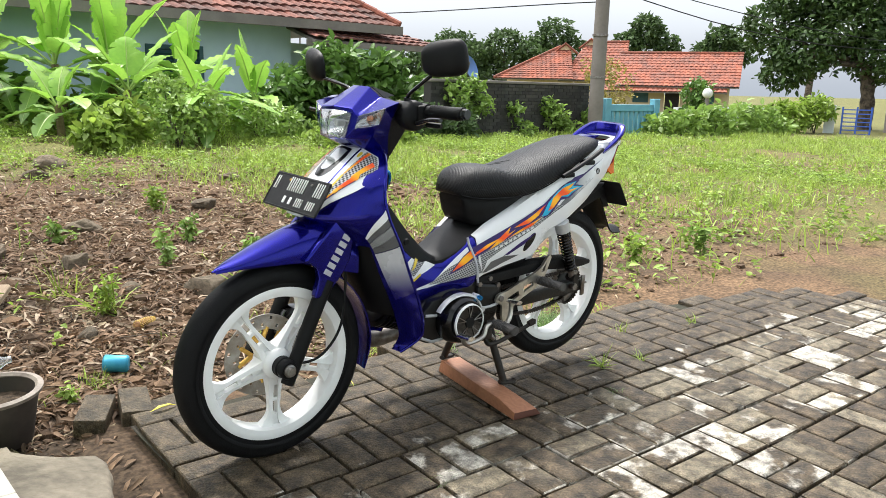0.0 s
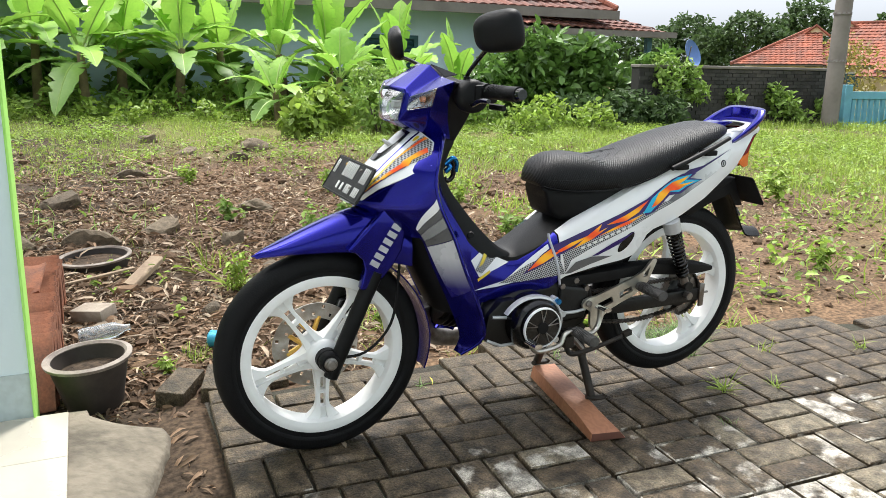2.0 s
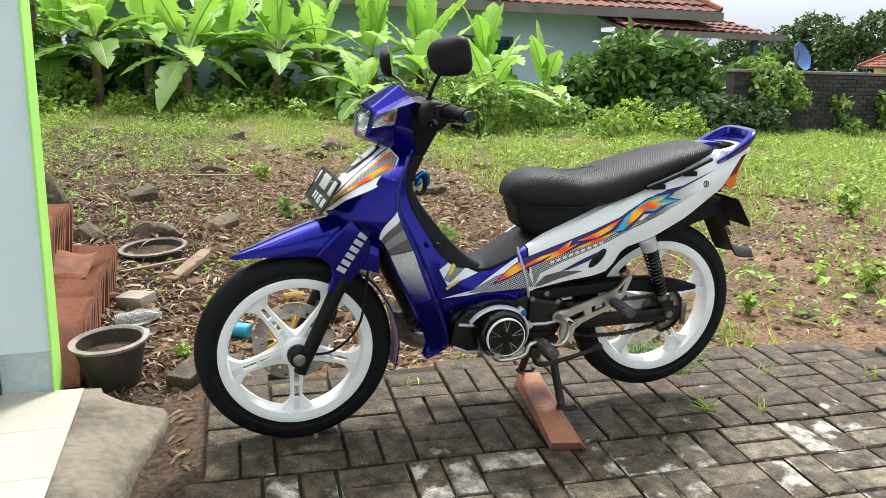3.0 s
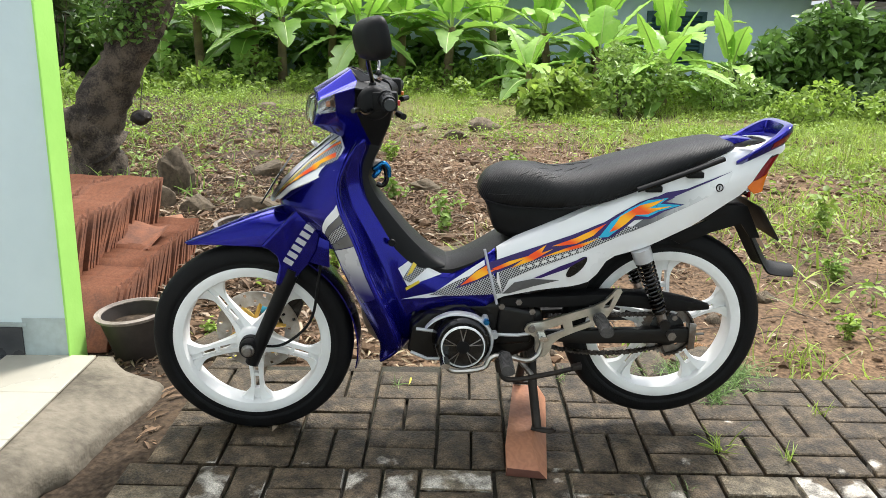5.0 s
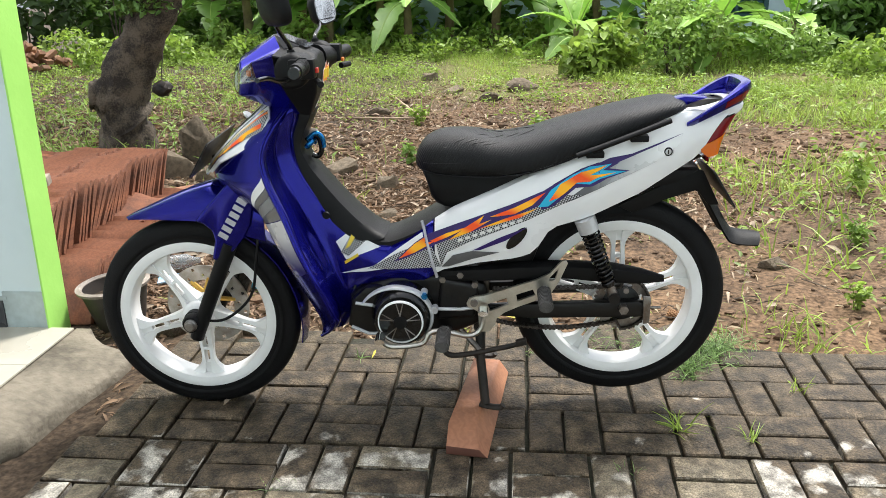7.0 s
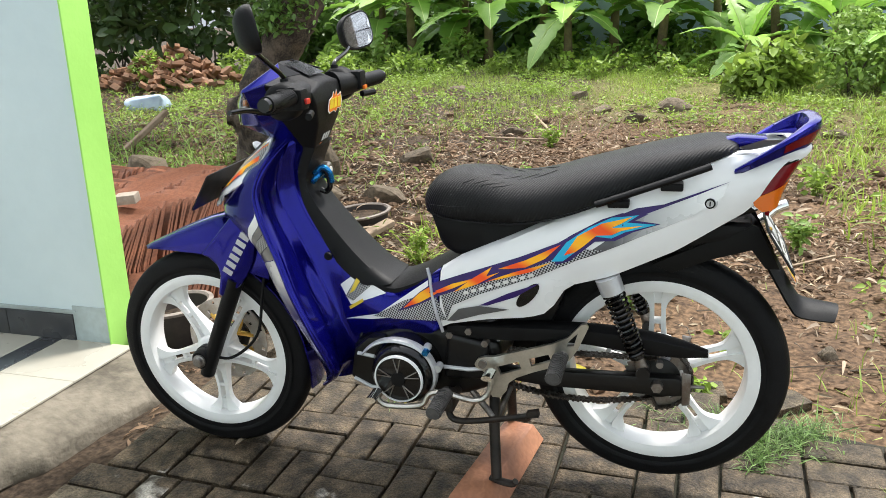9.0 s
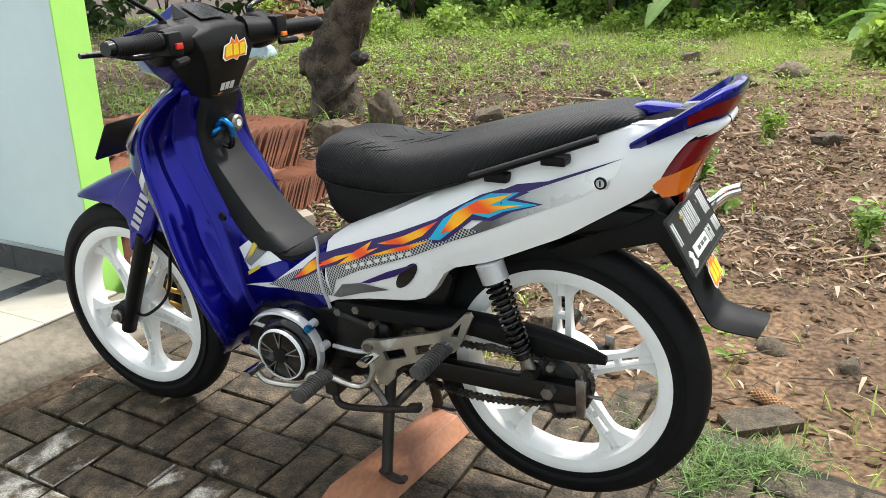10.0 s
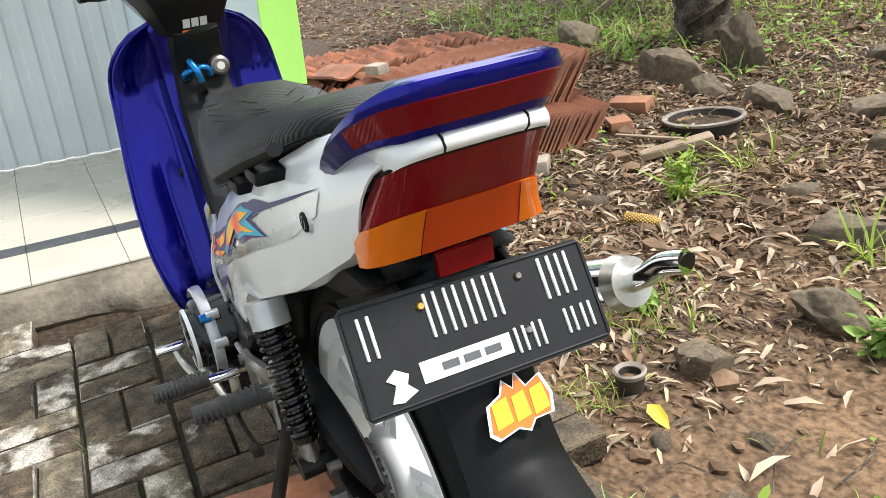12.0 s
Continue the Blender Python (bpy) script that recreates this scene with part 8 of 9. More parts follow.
ROWS_REAR = [(-0.44, -0.39, 0.00, 0.38), (-0.185, -0.135, 0.02, 0.42), (-0.105, -0.055, 0.02, 0.42), (-0.025, 0.025, 0.02, 0.42), (0.055, 0.105, 0.02, 0.42), (0.29, 0.345, 0.02, 0.42), (0.37, 0.42, 0.02, 0.42), (0.11, 0.155, -0.36, -0.12), (0.185, 0.23, -0.36, -0.12), (0.33, 0.375, -0.34, -0.10), (0.405, 0.45, -0.34, -0.10)]
lean = Matrix.Rotation(radians(90), 4, "Z") @ Matrix.Rotation(radians(-32), 4, "X")
number_plate(Matrix.Translation((1.412, -0.001, 0.653)) @ lean @ Matrix.Rotation(radians(2.5), 4, "Y"), 0.272, 0.108, ROWS_REAR, "black number plate with white bars, screwed to the mudguard", True)
ROWS_FRONT = ROWS_REAR[:7] + [(-0.17, -0.02, -0.34, -0.14), (0.06, 0.11, -0.36, -0.12), (0.13, 0.18, -0.36, -0.12), (0.27, 0.32, -0.36, -0.12), (0.34, 0.39, -0.36, -0.12)]
number_plate(Matrix.Translation((0.090, 0.004, 0.748)) @ Matrix.Rotation(radians(-88), 4, "Z") @ Matrix.Rotation(radians(-33), 4, "X"), 0.268, 0.106, ROWS_FRONT, "black front number plate with white bars", False)


def burst(parent, M, w, h, label):
    """A spiky yellow and orange sticker with a white edge."""
    pts = [(-0.5, -0.3), (-0.42, 0.2), (-0.2, 0.32), (-0.12, 0.55), (0.0, 0.34), (0.08, 0.62), (0.18, 0.30), (0.42, 0.42), (0.5, 0.0), (0.44, -0.35), (0.16, -0.34), (0.05, -0.5), (-0.1, -0.38), (-0.4, -0.45)]
    for m, k, y in ((WHITE, 1.0, 0.0), (ORANGE, 0.90, -0.0006)):
        o = part("burst_sticker", plate([(a * w * k, b * h * k) for a, b in pts], y - 0.0004, y), m, parent, label)
        o.matrix_local = M
    for x0, x1 in ((-0.38, -0.14), (-0.09, 0.12), (0.17, 0.40)):
        o = part("burst_mark", plate([(x0 * w, -0.26 * h), (x1 * w, -0.22 * h), (x1 * w * 0.96, 0.24 * h), (x0 * w + 0.1 * w * (x1 - x0), 0.20 * h)], -0.0018, -0.0008), YELLOW, parent)
        o.matrix_local = M


burst(mud, Matrix.Translation((1.447, 0.012, 0.572)) @ Matrix.Rotation(radians(90), 4, "Z") @ Matrix.Rotation(radians(-30), 4, "X"), 0.080, 0.055, "yellow and orange burst sticker")
burst(hback, Matrix.Translation((0.4105, 0.012, 0.945)) @ Matrix.Rotation(radians(90), 4, "Z") @ Matrix.Rotation(radians(6), 4, "X"), 0.082, 0.050, "yellow and orange burst sticker")


def cover_at(y, z, lift):
    return STEER @ Vector((0.370 + 0.50 * (z - 0.845) + lift, y, z))


for x0, x1 in ((-0.024, -0.010), (-0.007, 0.007), (0.010, 0.024)):
    part("white_mark", sheet([(x0, 0.858), (x1, 0.858), (x1, 0.875), (x0, 0.875)], cover_at, 0.0022), LETTER, hback, LABEL_BAR)
part("orange_line", sheet([(-0.027, 0.850), (0.027, 0.850), (0.027, 0.854), (-0.027, 0.854)], cover_at, 0.0022), ORANGE, hback)
part("cover_lip", tube([(0.374, y, 0.846 + 2.5 * y * y) for y in [-0.045 + 0.009 * k for k in range(11)]], 0.003, 6), BLACK, hback)
# luggage hook and ignition lock
hook = part("luggage_hook", tube(spline([(0.352, -0.02, 0.775), (0.376, -0.022, 0.790), (0.386, -0.016, 0.775), (0.388, -0.012, 0.745), (0.376, -0.010, 0.730), (0.362, -0.012, 0.735)], 5), 0.007, 10), BLACK_GLOSS, bike, "blue and black luggage hook")
part("hook_ring", tube(spline([(0.356, -0.024, 0.778), (0.379, -0.026, 0.795), (0.394, -0.020, 0.780), (0.395, -0.014, 0.755)], 5), 0.0065, 10), BLUE_METAL, hook)
part("hook_arm", tube(spline([(0.354, -0.034, 0.760), (0.366, -0.036, 0.772), (0.372, 0.0, 0.778), (0.364, 0.012, 0.762)], 5), 0.0075, 10), BLUE_METAL, hook)
part("ignition_lock", turn([(0.0, 0.036), (0.014, 0.036), (0.019, 0.032), (0.021, 0.0), (0.0, 0.0)], 24, (0.336, 0.034, 0.775), "X", ring=False), STEEL, bike, "round ignition lock")
part("lock_face", turn([(0.0, 0.0375), (0.008, 0.0375), (0.008, 0.035), (0.0, 0.035)], 16, (0.336, 0.034, 0.775), "X", ring=False), LETTER, bike)
part("shield_bolt", turn([(0.0, -0.004), (0.009, -0.004), (0.011, 0.0), (0.0, 0.004)], 16, (0.405, -0.098, 0.592), ring=False), BLACK, bike)

# --- engine, frame and running gear
CASE_OUT = [(0.455, 0.275), (0.50, 0.245), (0.66, 0.240), (0.74, 0.255), (0.80, 0.28), (0.83, 0.34), (0.82, 0.40), (0.72, 0.43), (0.60, 0.425), (0.52, 0.40), (0.45, 0.37)]
engine = part("engine", plate(CASE_OUT, -0.105, 0.115, 0.02, 3), CASE, bike, "black engine block with a silver-edged round cover")
part("cylinder", tube([(0.50, 0.0, 0.345), (0.36, 0.0, 0.385)], 0.062, 20), CASE, engine)
bm = bmesh.new()
for k in range(7):
    tube([(0.475 - 0.017 * k, 0.0, 0.352 + 0.005 * k), (0.470 - 0.017 * k, 0.0, 0.3535 + 0.005 * k)], 0.078, 20, bm=bm)
part("cooling_fin", bm, CASE, engine)
EX, EZ = 0.597, 0.327
for prof_c, m, nm, lb in (([(0.0, -0.176), (0.066, -0.176), (0.073, -0.170), (0.078, -0.152), (0.083, -0.14), (0.085, -0.08), (0.0, -0.08)], BLACK_GLOSS, "round_cover", "round black engine cover"),
                          ([(0.0, -0.190), (0.054, -0.190), (0.057, -0.187), (0.060, -0.172), (0.0, -0.170)], BLACK_GLOSS, "cover_disc", ""),
                          ([(0.0560, -0.1925), (0.0588, -0.1920), (0.0602, -0.185), (0.0560, -0.185)], RIM_WHITE, "white_ring", "white ring")):
    part(nm, turn(prof_c, 56, (EX, 0, EZ), ring=nm == "white_ring"), m, engine, lb)
bm = bmesh.new()
for k in range(5):
    a = radians(90 + 72 * k)
    for d in (-1, 1):
        tube([(EX + 0.018 * math.cos(a), -0.192, EZ + 0.018 * math.sin(a)), (EX + 0.053 * math.cos(a + d * 0.16), -0.192, EZ + 0.053 * math.sin(a + d * 0.16))], 0.0016, 5, bm=bm)
part("star_rib", bm, STEEL, engine)
part("star_centre", turn([(0.0, -0.195), (0.017, -0.194), (0.019, -0.188), (0.0, -0.188)], 24, (EX, 0, EZ), ring=False), BLACK, engine)
# the bright rim of the cover, running out into the case at the front
rows = []
for k in range(45):
    a = radians(-62 + 5 * k)
    f = k / 44
    w = math.sin(math.pi * min(1.0, max(0.0, 0.04 + 0.92 * f))) ** 0.5
    q = 0.078 + 0.030 * max(0.0, (f - 0.62) / 0.38) ** 1.6
    rows.append([(EX + (q + dr * w) * math.cos(a), y, EZ + (q + dr * w) * math.sin(a)) for dr, y in ((-0.006, -0.156), (0.000, -0.164), (0.006, -0.162), (0.0085, -0.154), (0.0075, -0.144), (-0.006, -0.142))])
part("silver_rim", loft(rows), SILVER, engine, "polished silver rim of the engine cover", angle=50)
for a in (-40, 12, 47):
    ca, sa = math.cos(radians(a)), math.sin(radians(a))
    part("cover_ear", tube([(EX + 0.089 * ca, -0.158, EZ + 0.089 * sa), (EX + 0.089 * ca, -0.135, EZ + 0.089 * sa)], 0.0095, 12), SILVER, engine)
part("blue_bolt", tube([(0.660, -0.170, 0.390), (0.660, -0.150, 0.390)], 0.0085, 6), BLUE_METAL, engine, "blue anodised bolt")
for pts in ([(0.47, 0.352), (0.52, 0.345), (0.535, 0.338)], [(0.455, 0.283), (0.50, 0.262), (0.55, 0.262)], [(0.69, 0.335), (0.75, 0.333), (0.785, 0.338)]):
    part("silver_edge", tube([(x, -0.122, z) for x, z in pts], 0.005, 8), SILVER, engine)
part("front_case", plate([(0.445, 0.285), (0.50, 0.258), (0.545, 0.262), (0.545, 0.40), (0.50, 0.395), (0.46, 0.36)], -0.122, -0.09, 0.008), CASE, engine)
part("case_step", plate([(0.685, 0.30), (0.79, 0.305), (0.80, 0.40), (0.70, 0.42)], -0.118, -0.09, 0.012, 3), CASE, engine)
part("air_box", plate([(0.62, 0.405), (0.70, 0.40), (0.80, 0.405), (0.94, 0.44), (0.97, 0.52), (0.94, 0.56), (0.70, 0.50), (0.64, 0.455)], -0.082, 0.082, 0.012), CASE, bike, "black boxes and hoses under the side cover")
part("wire_loom", tube(spline([(0.66, -0.10, 0.43), (0.72, -0.115, 0.455), (0.80, -0.11, 0.46), (0.86, -0.10, 0.475)], 5), 0.006, 8), BLACK_GLOSS, bike)
for x, z in ((0.705, 0.415), (0.752, 0.428), (0.79, 0.40)):
    part("frame_bolt", tube([(x, -0.118, z), (x, -0.095, z)], 0.009, 6), STEEL, bike)
part("frame_tube", tube(spline([(0.29, 0.0, 0.78), (0.37, 0.0, 0.58), (0.50, 0.0, 0.46), (0.72, 0.0, 0.44), (0.86, 0.0, 0.50)], 4), 0.026, 12), CASE, bike)
for sgn in (-1, 1):
    part("frame_tube", tube(spline([(0.78, sgn * 0.055, 0.44), (0.95, sgn * 0.075, 0.55), (1.15, sgn * 0.075, 0.65), (1.36, sgn * 0.06, 0.74)], 4), 0.015, 10), CASE, bike)
    arm = part("swing_arm", plate([(0.80, 0.335), (0.92, 0.340), (1.22, 0.347), (1.243, 0.342), (1.246, 0.308), (1.22, 0.302), (0.93, 0.299), (0.80, 0.312)], sgn * 0.070 - 0.012, sgn * 0.096 - 0.012, 0.006), CASE, bike)
    part("chain_adjuster", plate([(1.232, 0.365), (1.252, 0.362), (1.252, 0.288), (1.235, 0.285)], sgn * 0.094 - 0.012, sgn * 0.102 - 0.012, 0.002), STEEL, arm)
    part("axle_end", tube([(1.181, sgn * 0.116 - 0.012, 0.331), (1.181, sgn * 0.085 - 0.012, 0.331)], 0.013, 6), STEEL, arm)
    part("adjuster_bolt", tube([(1.25, sgn * 0.083 - 0.012, 0.325), (1.282, sgn * 0.083 - 0.012, 0.326)], 0.004, 8), STEEL, arm)
# chain guard
rows = []
for x, lo, hi, w in ((0.70, 0.41, 0.445, 0.020), (0.85, 0.412, 0.452, 0.022), (1.00, 0.418, 0.457, 0.022), (1.13, 0.405, 0.452, 0.022), (1.22, 0.400, 0.436, 0.018), (1.285, 0.402, 0.416, 0.008)):
    rows.append([(x, -0.094 + w * u, lo + (hi - lo) * v) for u, v in ((-0.8, 0), (-1, 0.25), (-0.9, 0.8), (-0.3, 1), (0.6, 1), (1, 0.5), (0.8, 0))])
part("chain_guard", loft(smooth_rows(rows, 4)), BLACK, bike, "long black chain guard")
# chain and sprocket
top = [(0.84 + 0.012 * k, 0.372 + 0.008 * k / 28) for k in range(29)]
rear = [(1.181 + 0.074 * math.cos(a), 0.331 + 0.074 * math.sin(a)) for a in [radians(85 - 9.2 * k) for k in range(20)]]
low = [(1.169 - 0.0118 * k, 0.258 + 0.00012 * (k - 14) ** 2) for k in range(29)]
bm = bmesh.new()
path = top + rear + low
for i, ((x0, z0), (x1, z1)) in enumerate(zip(path, path[1:])):
    y = -0.077 if i % 2 else -0.074
    tube([(x0, y - 0.006, z0), (x1, y - 0.006, z1)], 0.0042, 5, bm=bm)
    tube([(x0, y + 0.004, z0), (x1, y + 0.004, z1)], 0.0042, 5, bm=bm)
    tube([(x0, -0.088, z0), (x0, -0.066, z0)], 0.0038, 6, bm=bm)
part("drive_chain", bm, CHAINM, bike, "dark oily drive chain")
bm = bmesh.new()
n = 72
ring0 = [bm.verts.new((1.181 + (0.076 if k % 2 else 0.069) * math.cos(2 * math.pi * k / n), -0.076, 0.331 + (0.076 if k % 2 else 0.069) * math.sin(2 * math.pi * k / n))) for k in range(n)]
ring1 = [bm.verts.new((1.181 + 0.058 * math.cos(2 * math.pi * k / n), -0.076, 0.331 + 0.058 * math.sin(2 * math.pi * k / n))) for k in range(n)]
ring2 = [bm.verts.new((1.181 + 0.044 * math.cos(2 * math.pi * k / n), -0.076, 0.331 + 0.044 * math.sin(2 * math.pi * k / n))) for k in range(n)]
for k in range(n):
    bm.faces.new((ring0[k], ring1[k], ring1[(k + 1) % n], ring0[(k + 1) % n]))
    if k % 12 > 4:
        bm.faces.new((ring1[k], ring2[k], ring2[(k + 1) % n], ring1[(k + 1) % n]))
part("rear_sprocket", solid(bm, 0.006), STEEL, bike)
part("sprocket_carrier", turn([(0.0, -0.060), (0.040, -0.060), (0.050, -0.054), (0.050, -0.045), (0.0, -0.045)], 32, (1.181, -0.022, 0.331), ring=False), CASE, bike)
# rear shock absorbers
for sgn in (-1, 1):
    a, b = Vector((1.070, sgn * 0.124 - 0.006, 0.588)), Vector((1.151, sgn * 0.126 - 0.008, 0.374))
    sh = part("shock_absorber", tube([a, a + (b - a) * 0.16], 0.027, 20, 0.026), SILVER, bike, "black coil-over rear shock with a silver cap")
    part("damper_body", tube([a + (b - a) * 0.14, a + (b - a) * 0.86], 0.013, 14), BLACK_GLOSS, sh)
    d = (b - a).normalized()
    e1 = d.cross(Vector((0, 1, 0))).normalized()
    e2 = d.cross(e1)
    coil = []
    for k in range(241):
        f = k / 240
        ang = 2 * math.pi * 12.5 * f
        coil.append(a + (b - a) * (0.155 + 0.66 * f) + (e1 * math.cos(ang) + e2 * math.sin(ang)) * (0.0225 - 0.0055 * f))
    part("coil_spring", tube(coil, 0.0034, 6), BLACK_GLOSS, sh)
    part("spring_seat", tube([a + (b - a) * 0.81, a + (b - a) * 0.85], 0.020, 18, 0.017), BLACK_GLOSS, sh)
    part("shock_eye", tube([a + (b - a) * 0.84, b], 0.012, 12, 0.014), STEEL, sh)
    part("shock_bolt", tube([b + Vector((0, -sgn * 0.02, 0)), b + Vector((0, sgn * 0.018, 0))], 0.015, 14), CASE, sh)
    part("shock_nut", tube([(1.185, sgn * 0.095 - 0.012, 0.385), (1.185, sgn * 0.112 - 0.012, 0.385)], 0.0075, 12), STEEL, sh)
# footrest bracket with its two slots
PEG_RUBBER = mat("peg_rubber", (0.075, 0.070, 0.066), (0.036, 0.034, 0.033), 40, 0.7, bump=0.2)
for sgn in (-1, 1):
    y0, y1 = sgn * 0.122, sgn * 0.132
    outline = [(0.768, 0.354), (0.776, 0.368), (0.792, 0.374), (0.814, 0.376), (0.950, 0.420), (0.985, 0.438), (1.015, 0.472), (1.026, 0.475), (1.031, 0.466), (1.008, 0.412), (0.990, 0.384), (0.950, 0.362), (0.905, 0.345), (0.868, 0.328), (0.848, 0.312), (0.842, 0.290), (0.826, 0.272), (0.808, 0.272), (0.800, 0.290), (0.798, 0.330), (0.784, 0.340), (0.772, 0.344)]
    br = part("foot_bracket", pierced(outline, ([(0.822, 0.352), (0.873, 0.370), (0.879, 0.351), (0.830, 0.332)], [(0.898, 0.379), (0.942, 0.394), (0.949, 0.378), (0.902, 0.360)], [(1.008, 0.452), (0.999, 0.420), (0.984, 0.418), (0.986, 0.428)]), y0, y1), ALU, bike, "cast aluminium passenger footrest bracket with two slots", smooth=False)
    part("bracket_bolt", tube([(0.788, sgn * 0.139, 0.357), (0.788, sgn * 0.12, 0.357)], 0.010, 16), STEEL, br)
    for px, pz, ya, yb, nm in ((0.972, 0.392, 0.135, 0.248, "passenger_peg"), (0.712, 0.300, 0.185, 0.285, "rider_peg")):
        peg = part(nm, tube([(px, sgn * ya, pz), (px - 0.004, sgn * yb, pz + 0.004)], 0.0165, 14, 0.0155, flat=0.85), PEG_RUBBER, bike, "worn grey ribbed rubber footrest")
        bm = bmesh.new()
        for k in range(12):
            y = ya + 0.012 + (yb - ya - 0.02) * k / 11
            tube([(px - 0.002, sgn * y, pz + 0.002), (px - 0.002, sgn * (y + 0.0045), pz + 0.002)], 0.0185, 14, bm=bm, flat=0.85)
        part("peg_rib", bm, PEG_RUBBER, peg)
    part("peg_arm", tube([(0.974, sgn * 0.130, 0.392), (0.973, sgn * 0.150, 0.392)], 0.014, 10), STEEL, bike)
    part("peg_arm", tube(spline([(0.72, sgn * 0.06, 0.262), (0.715, sgn * 0.12, 0.27), (0.706, sgn * 0.17, 0.298)], 4), 0.011, 10), RUSTY, bike)
# gear lever, alloy, with toe and heel pads
lev = part("gear_lever", tube(spline([(0.548, -0.215, 0.290), (0.572, -0.208, 0.266), (0.650, -0.196, 0.268), (0.672, -0.190, 0.296), (0.705, -0.184, 0.300), (0.770, -0.172, 0.280), (0.800, -0.165, 0.290), (0.812, -0.160, 0.318), (0.811, -0.160, 0.348)], 5), 0.0085, 10, flat=0.8), ALU, bike, "polished gear lever with toe and heel pads")
part("toe_pad", tube([(0.546, -0.200, 0.297), (0.548, -0.252, 0.300)], 0.013, 12, flat=0.6), CHROME, lev)
part("heel_pad", tube([(0.811, -0.150, 0.350), (0.812, -0.198, 0.354)], 0.013, 12, flat=0.5), CHROME, lev)
# brake pedal on the far side
part("brake_pedal", tube(spline([(0.72, 0.13, 0.30), (0.64, 0.17, 0.27), (0.57, 0.20, 0.285)], 4), 0.008, 8), STEEL, bike)
# centre stand
stand = part("centre_stand", tube([(0.800, -0.085, 0.262), (0.800, 0.085, 0.262)], 0.016, 12), RUSTY, bike, "worn black centre stand, folded down onto the plank")
for sgn, fx in ((-1, 0.815), (1, 0.795)):
    part("stand_leg", tube([(0.800, sgn * 0.070, 0.265), (0.803, sgn * 0.10, 0.17), (fx, sgn * 0.145, 0.058)], 0.013, 12), RUSTY, stand)
    part("stand_foot", tube(spline([(fx - 0.015, sgn * 0.140, 0.056), (fx + 0.012, sgn * 0.148, 0.052), (fx + 0.040, sgn * 0.150, 0.050), (fx + 0.048, sgn * 0.150, 0.058)], 3), 0.011, 10, flat=0.7), RUSTY, stand)
part("stand_brace", tube([(0.805, -0.085, 0.185), (0.805, 0.085, 0.185)], 0.010, 10), RUSTY, stand)
part("stand_spring", tube([(0.74, -0.09, 0.27), (0.80, -0.10, 0.20)], 0.008, 8), STEEL, stand)
sst = part("side_stand", tube(spline([(0.705, -0.150, 0.262), (0.712, -0.158, 0.222), (0.755, -0.162, 0.218), (0.872, -0.164, 0.243), (0.922, -0.164, 0.258)], 4), 0.0085, 10, 0.0065), RUSTY, bike, "folded black side stand")
part("stand_tip", plate([(0.896, 0.262), (0.924, 0.270), (0.926, 0.254), (0.898, 0.248)], -0.176, -0.158, 0.002), RUSTY, sst)
part("stand_hinge", box(0.690, 0.722, -0.170, -0.110, 0.240, 0.278, 0.006), RUSTY, sst)
# exhaust on the far side
muf = part("muffler", tube([(0.98, 0.165, 0.42), (1.05, 0.180, 0.460), (1.15, 0.192, 0.515), (1.375, 0.206, 0.612)], 0.032, 24), CHROME, bike, "chrome muffler with a slim bent tip")
part("muffler_cap", tube([(1.374, 0.2058, 0.6115), (1.380, 0.2062, 0.6143), (1.390, 0.207, 0.619)], 0.0335, 28, 0.029), ALU, muf, "bright satin muffler end cap")
part("tail_pipe", tube(spline([(1.385, 0.2065, 0.617), (1.410, 0.210, 0.634), (1.430, 0.216, 0.652), (1.456, 0.222, 0.662)], 5), 0.0135, 18), CHROME, muf)
# flat black disc on the capped end stands in for the pipe's shaded inside
part("pipe_mouth", turn([(0.0, 0.0), (0.011, 0.0), (0.011, 0.002), (0.0, 0.002)], 18, (1.4562, 0.222, 0.662), "X", ring=False), BLACK_GLOSS, muf)
part("exhaust_pipe", tube(spline([(0.33, 0.05, 0.36), (0.36, 0.10, 0.25), (0.50, 0.14, 0.20), (0.75, 0.155, 0.25), (0.90, 0.16, 0.36), (0.99, 0.166, 0.425)], 5), 0.028, 14, 0.036), STEEL, muf)
# inside the wheel arch and under the tail
part("inner_fender", plate([(1.0, 0.60), (1.12, 0.625), (1.30, 0.665), (1.36, 0.70), (1.10, 0.70), (1.0, 0.66)], -0.09, 0.09, 0.01), BLACK, bike)
part("horn_pod", tube([(0.255, -0.03, 0.62), (0.225, -0.03, 0.63)], 0.035, 18), BLACK, bike)
part("number_bracket", plate([(0.10, 0.70), (0.18, 0.73), (0.18, 0.75), (0.095, 0.74)], -0.03, 0.03, 0.002), BLACK, bike)

# ---- things about the yard ----
# the plank under the centre stand: flat top, one sloping side, a bevelled end
PL = [(0.712, -0.300), (0.822, -0.318), (0.884, 0.135), (0.776, 0.152)]
PT = [(0.716, -0.262), (0.790, -0.272), (0.856, 0.128), (0.777, 0.140)]
bm = bmesh.new()
vs = put(bm, [(x, y, 0.001) for x, y in PL] + [(PT[0][0], -0.225, 0.048), (PT[1][0], -0.235, 0.048), (PT[2][0], PT[2][1], 0.048), (PT[3][0], PT[3][1], 0.048)] + [(0.714, -0.300, 0.026), (0.800, -0.317, 0.026)],
         [(3, 2, 1, 0), (4, 5, 6, 7), (1, 2, 6, 5, 9), (2, 3, 7, 6), (3, 0, 8, 4, 7), (8, 9, 5, 4), (0, 1, 9, 8)])
soften(bm, 0.003, 2, 20)
plank = link_mesh("wooden_plank", bm, WOOD, None, "reddish sawn timber block under the centre stand", angle=30, category="plank")
plank.matrix_world = YARD @ Matrix.Translation((0, 0.032, 0))
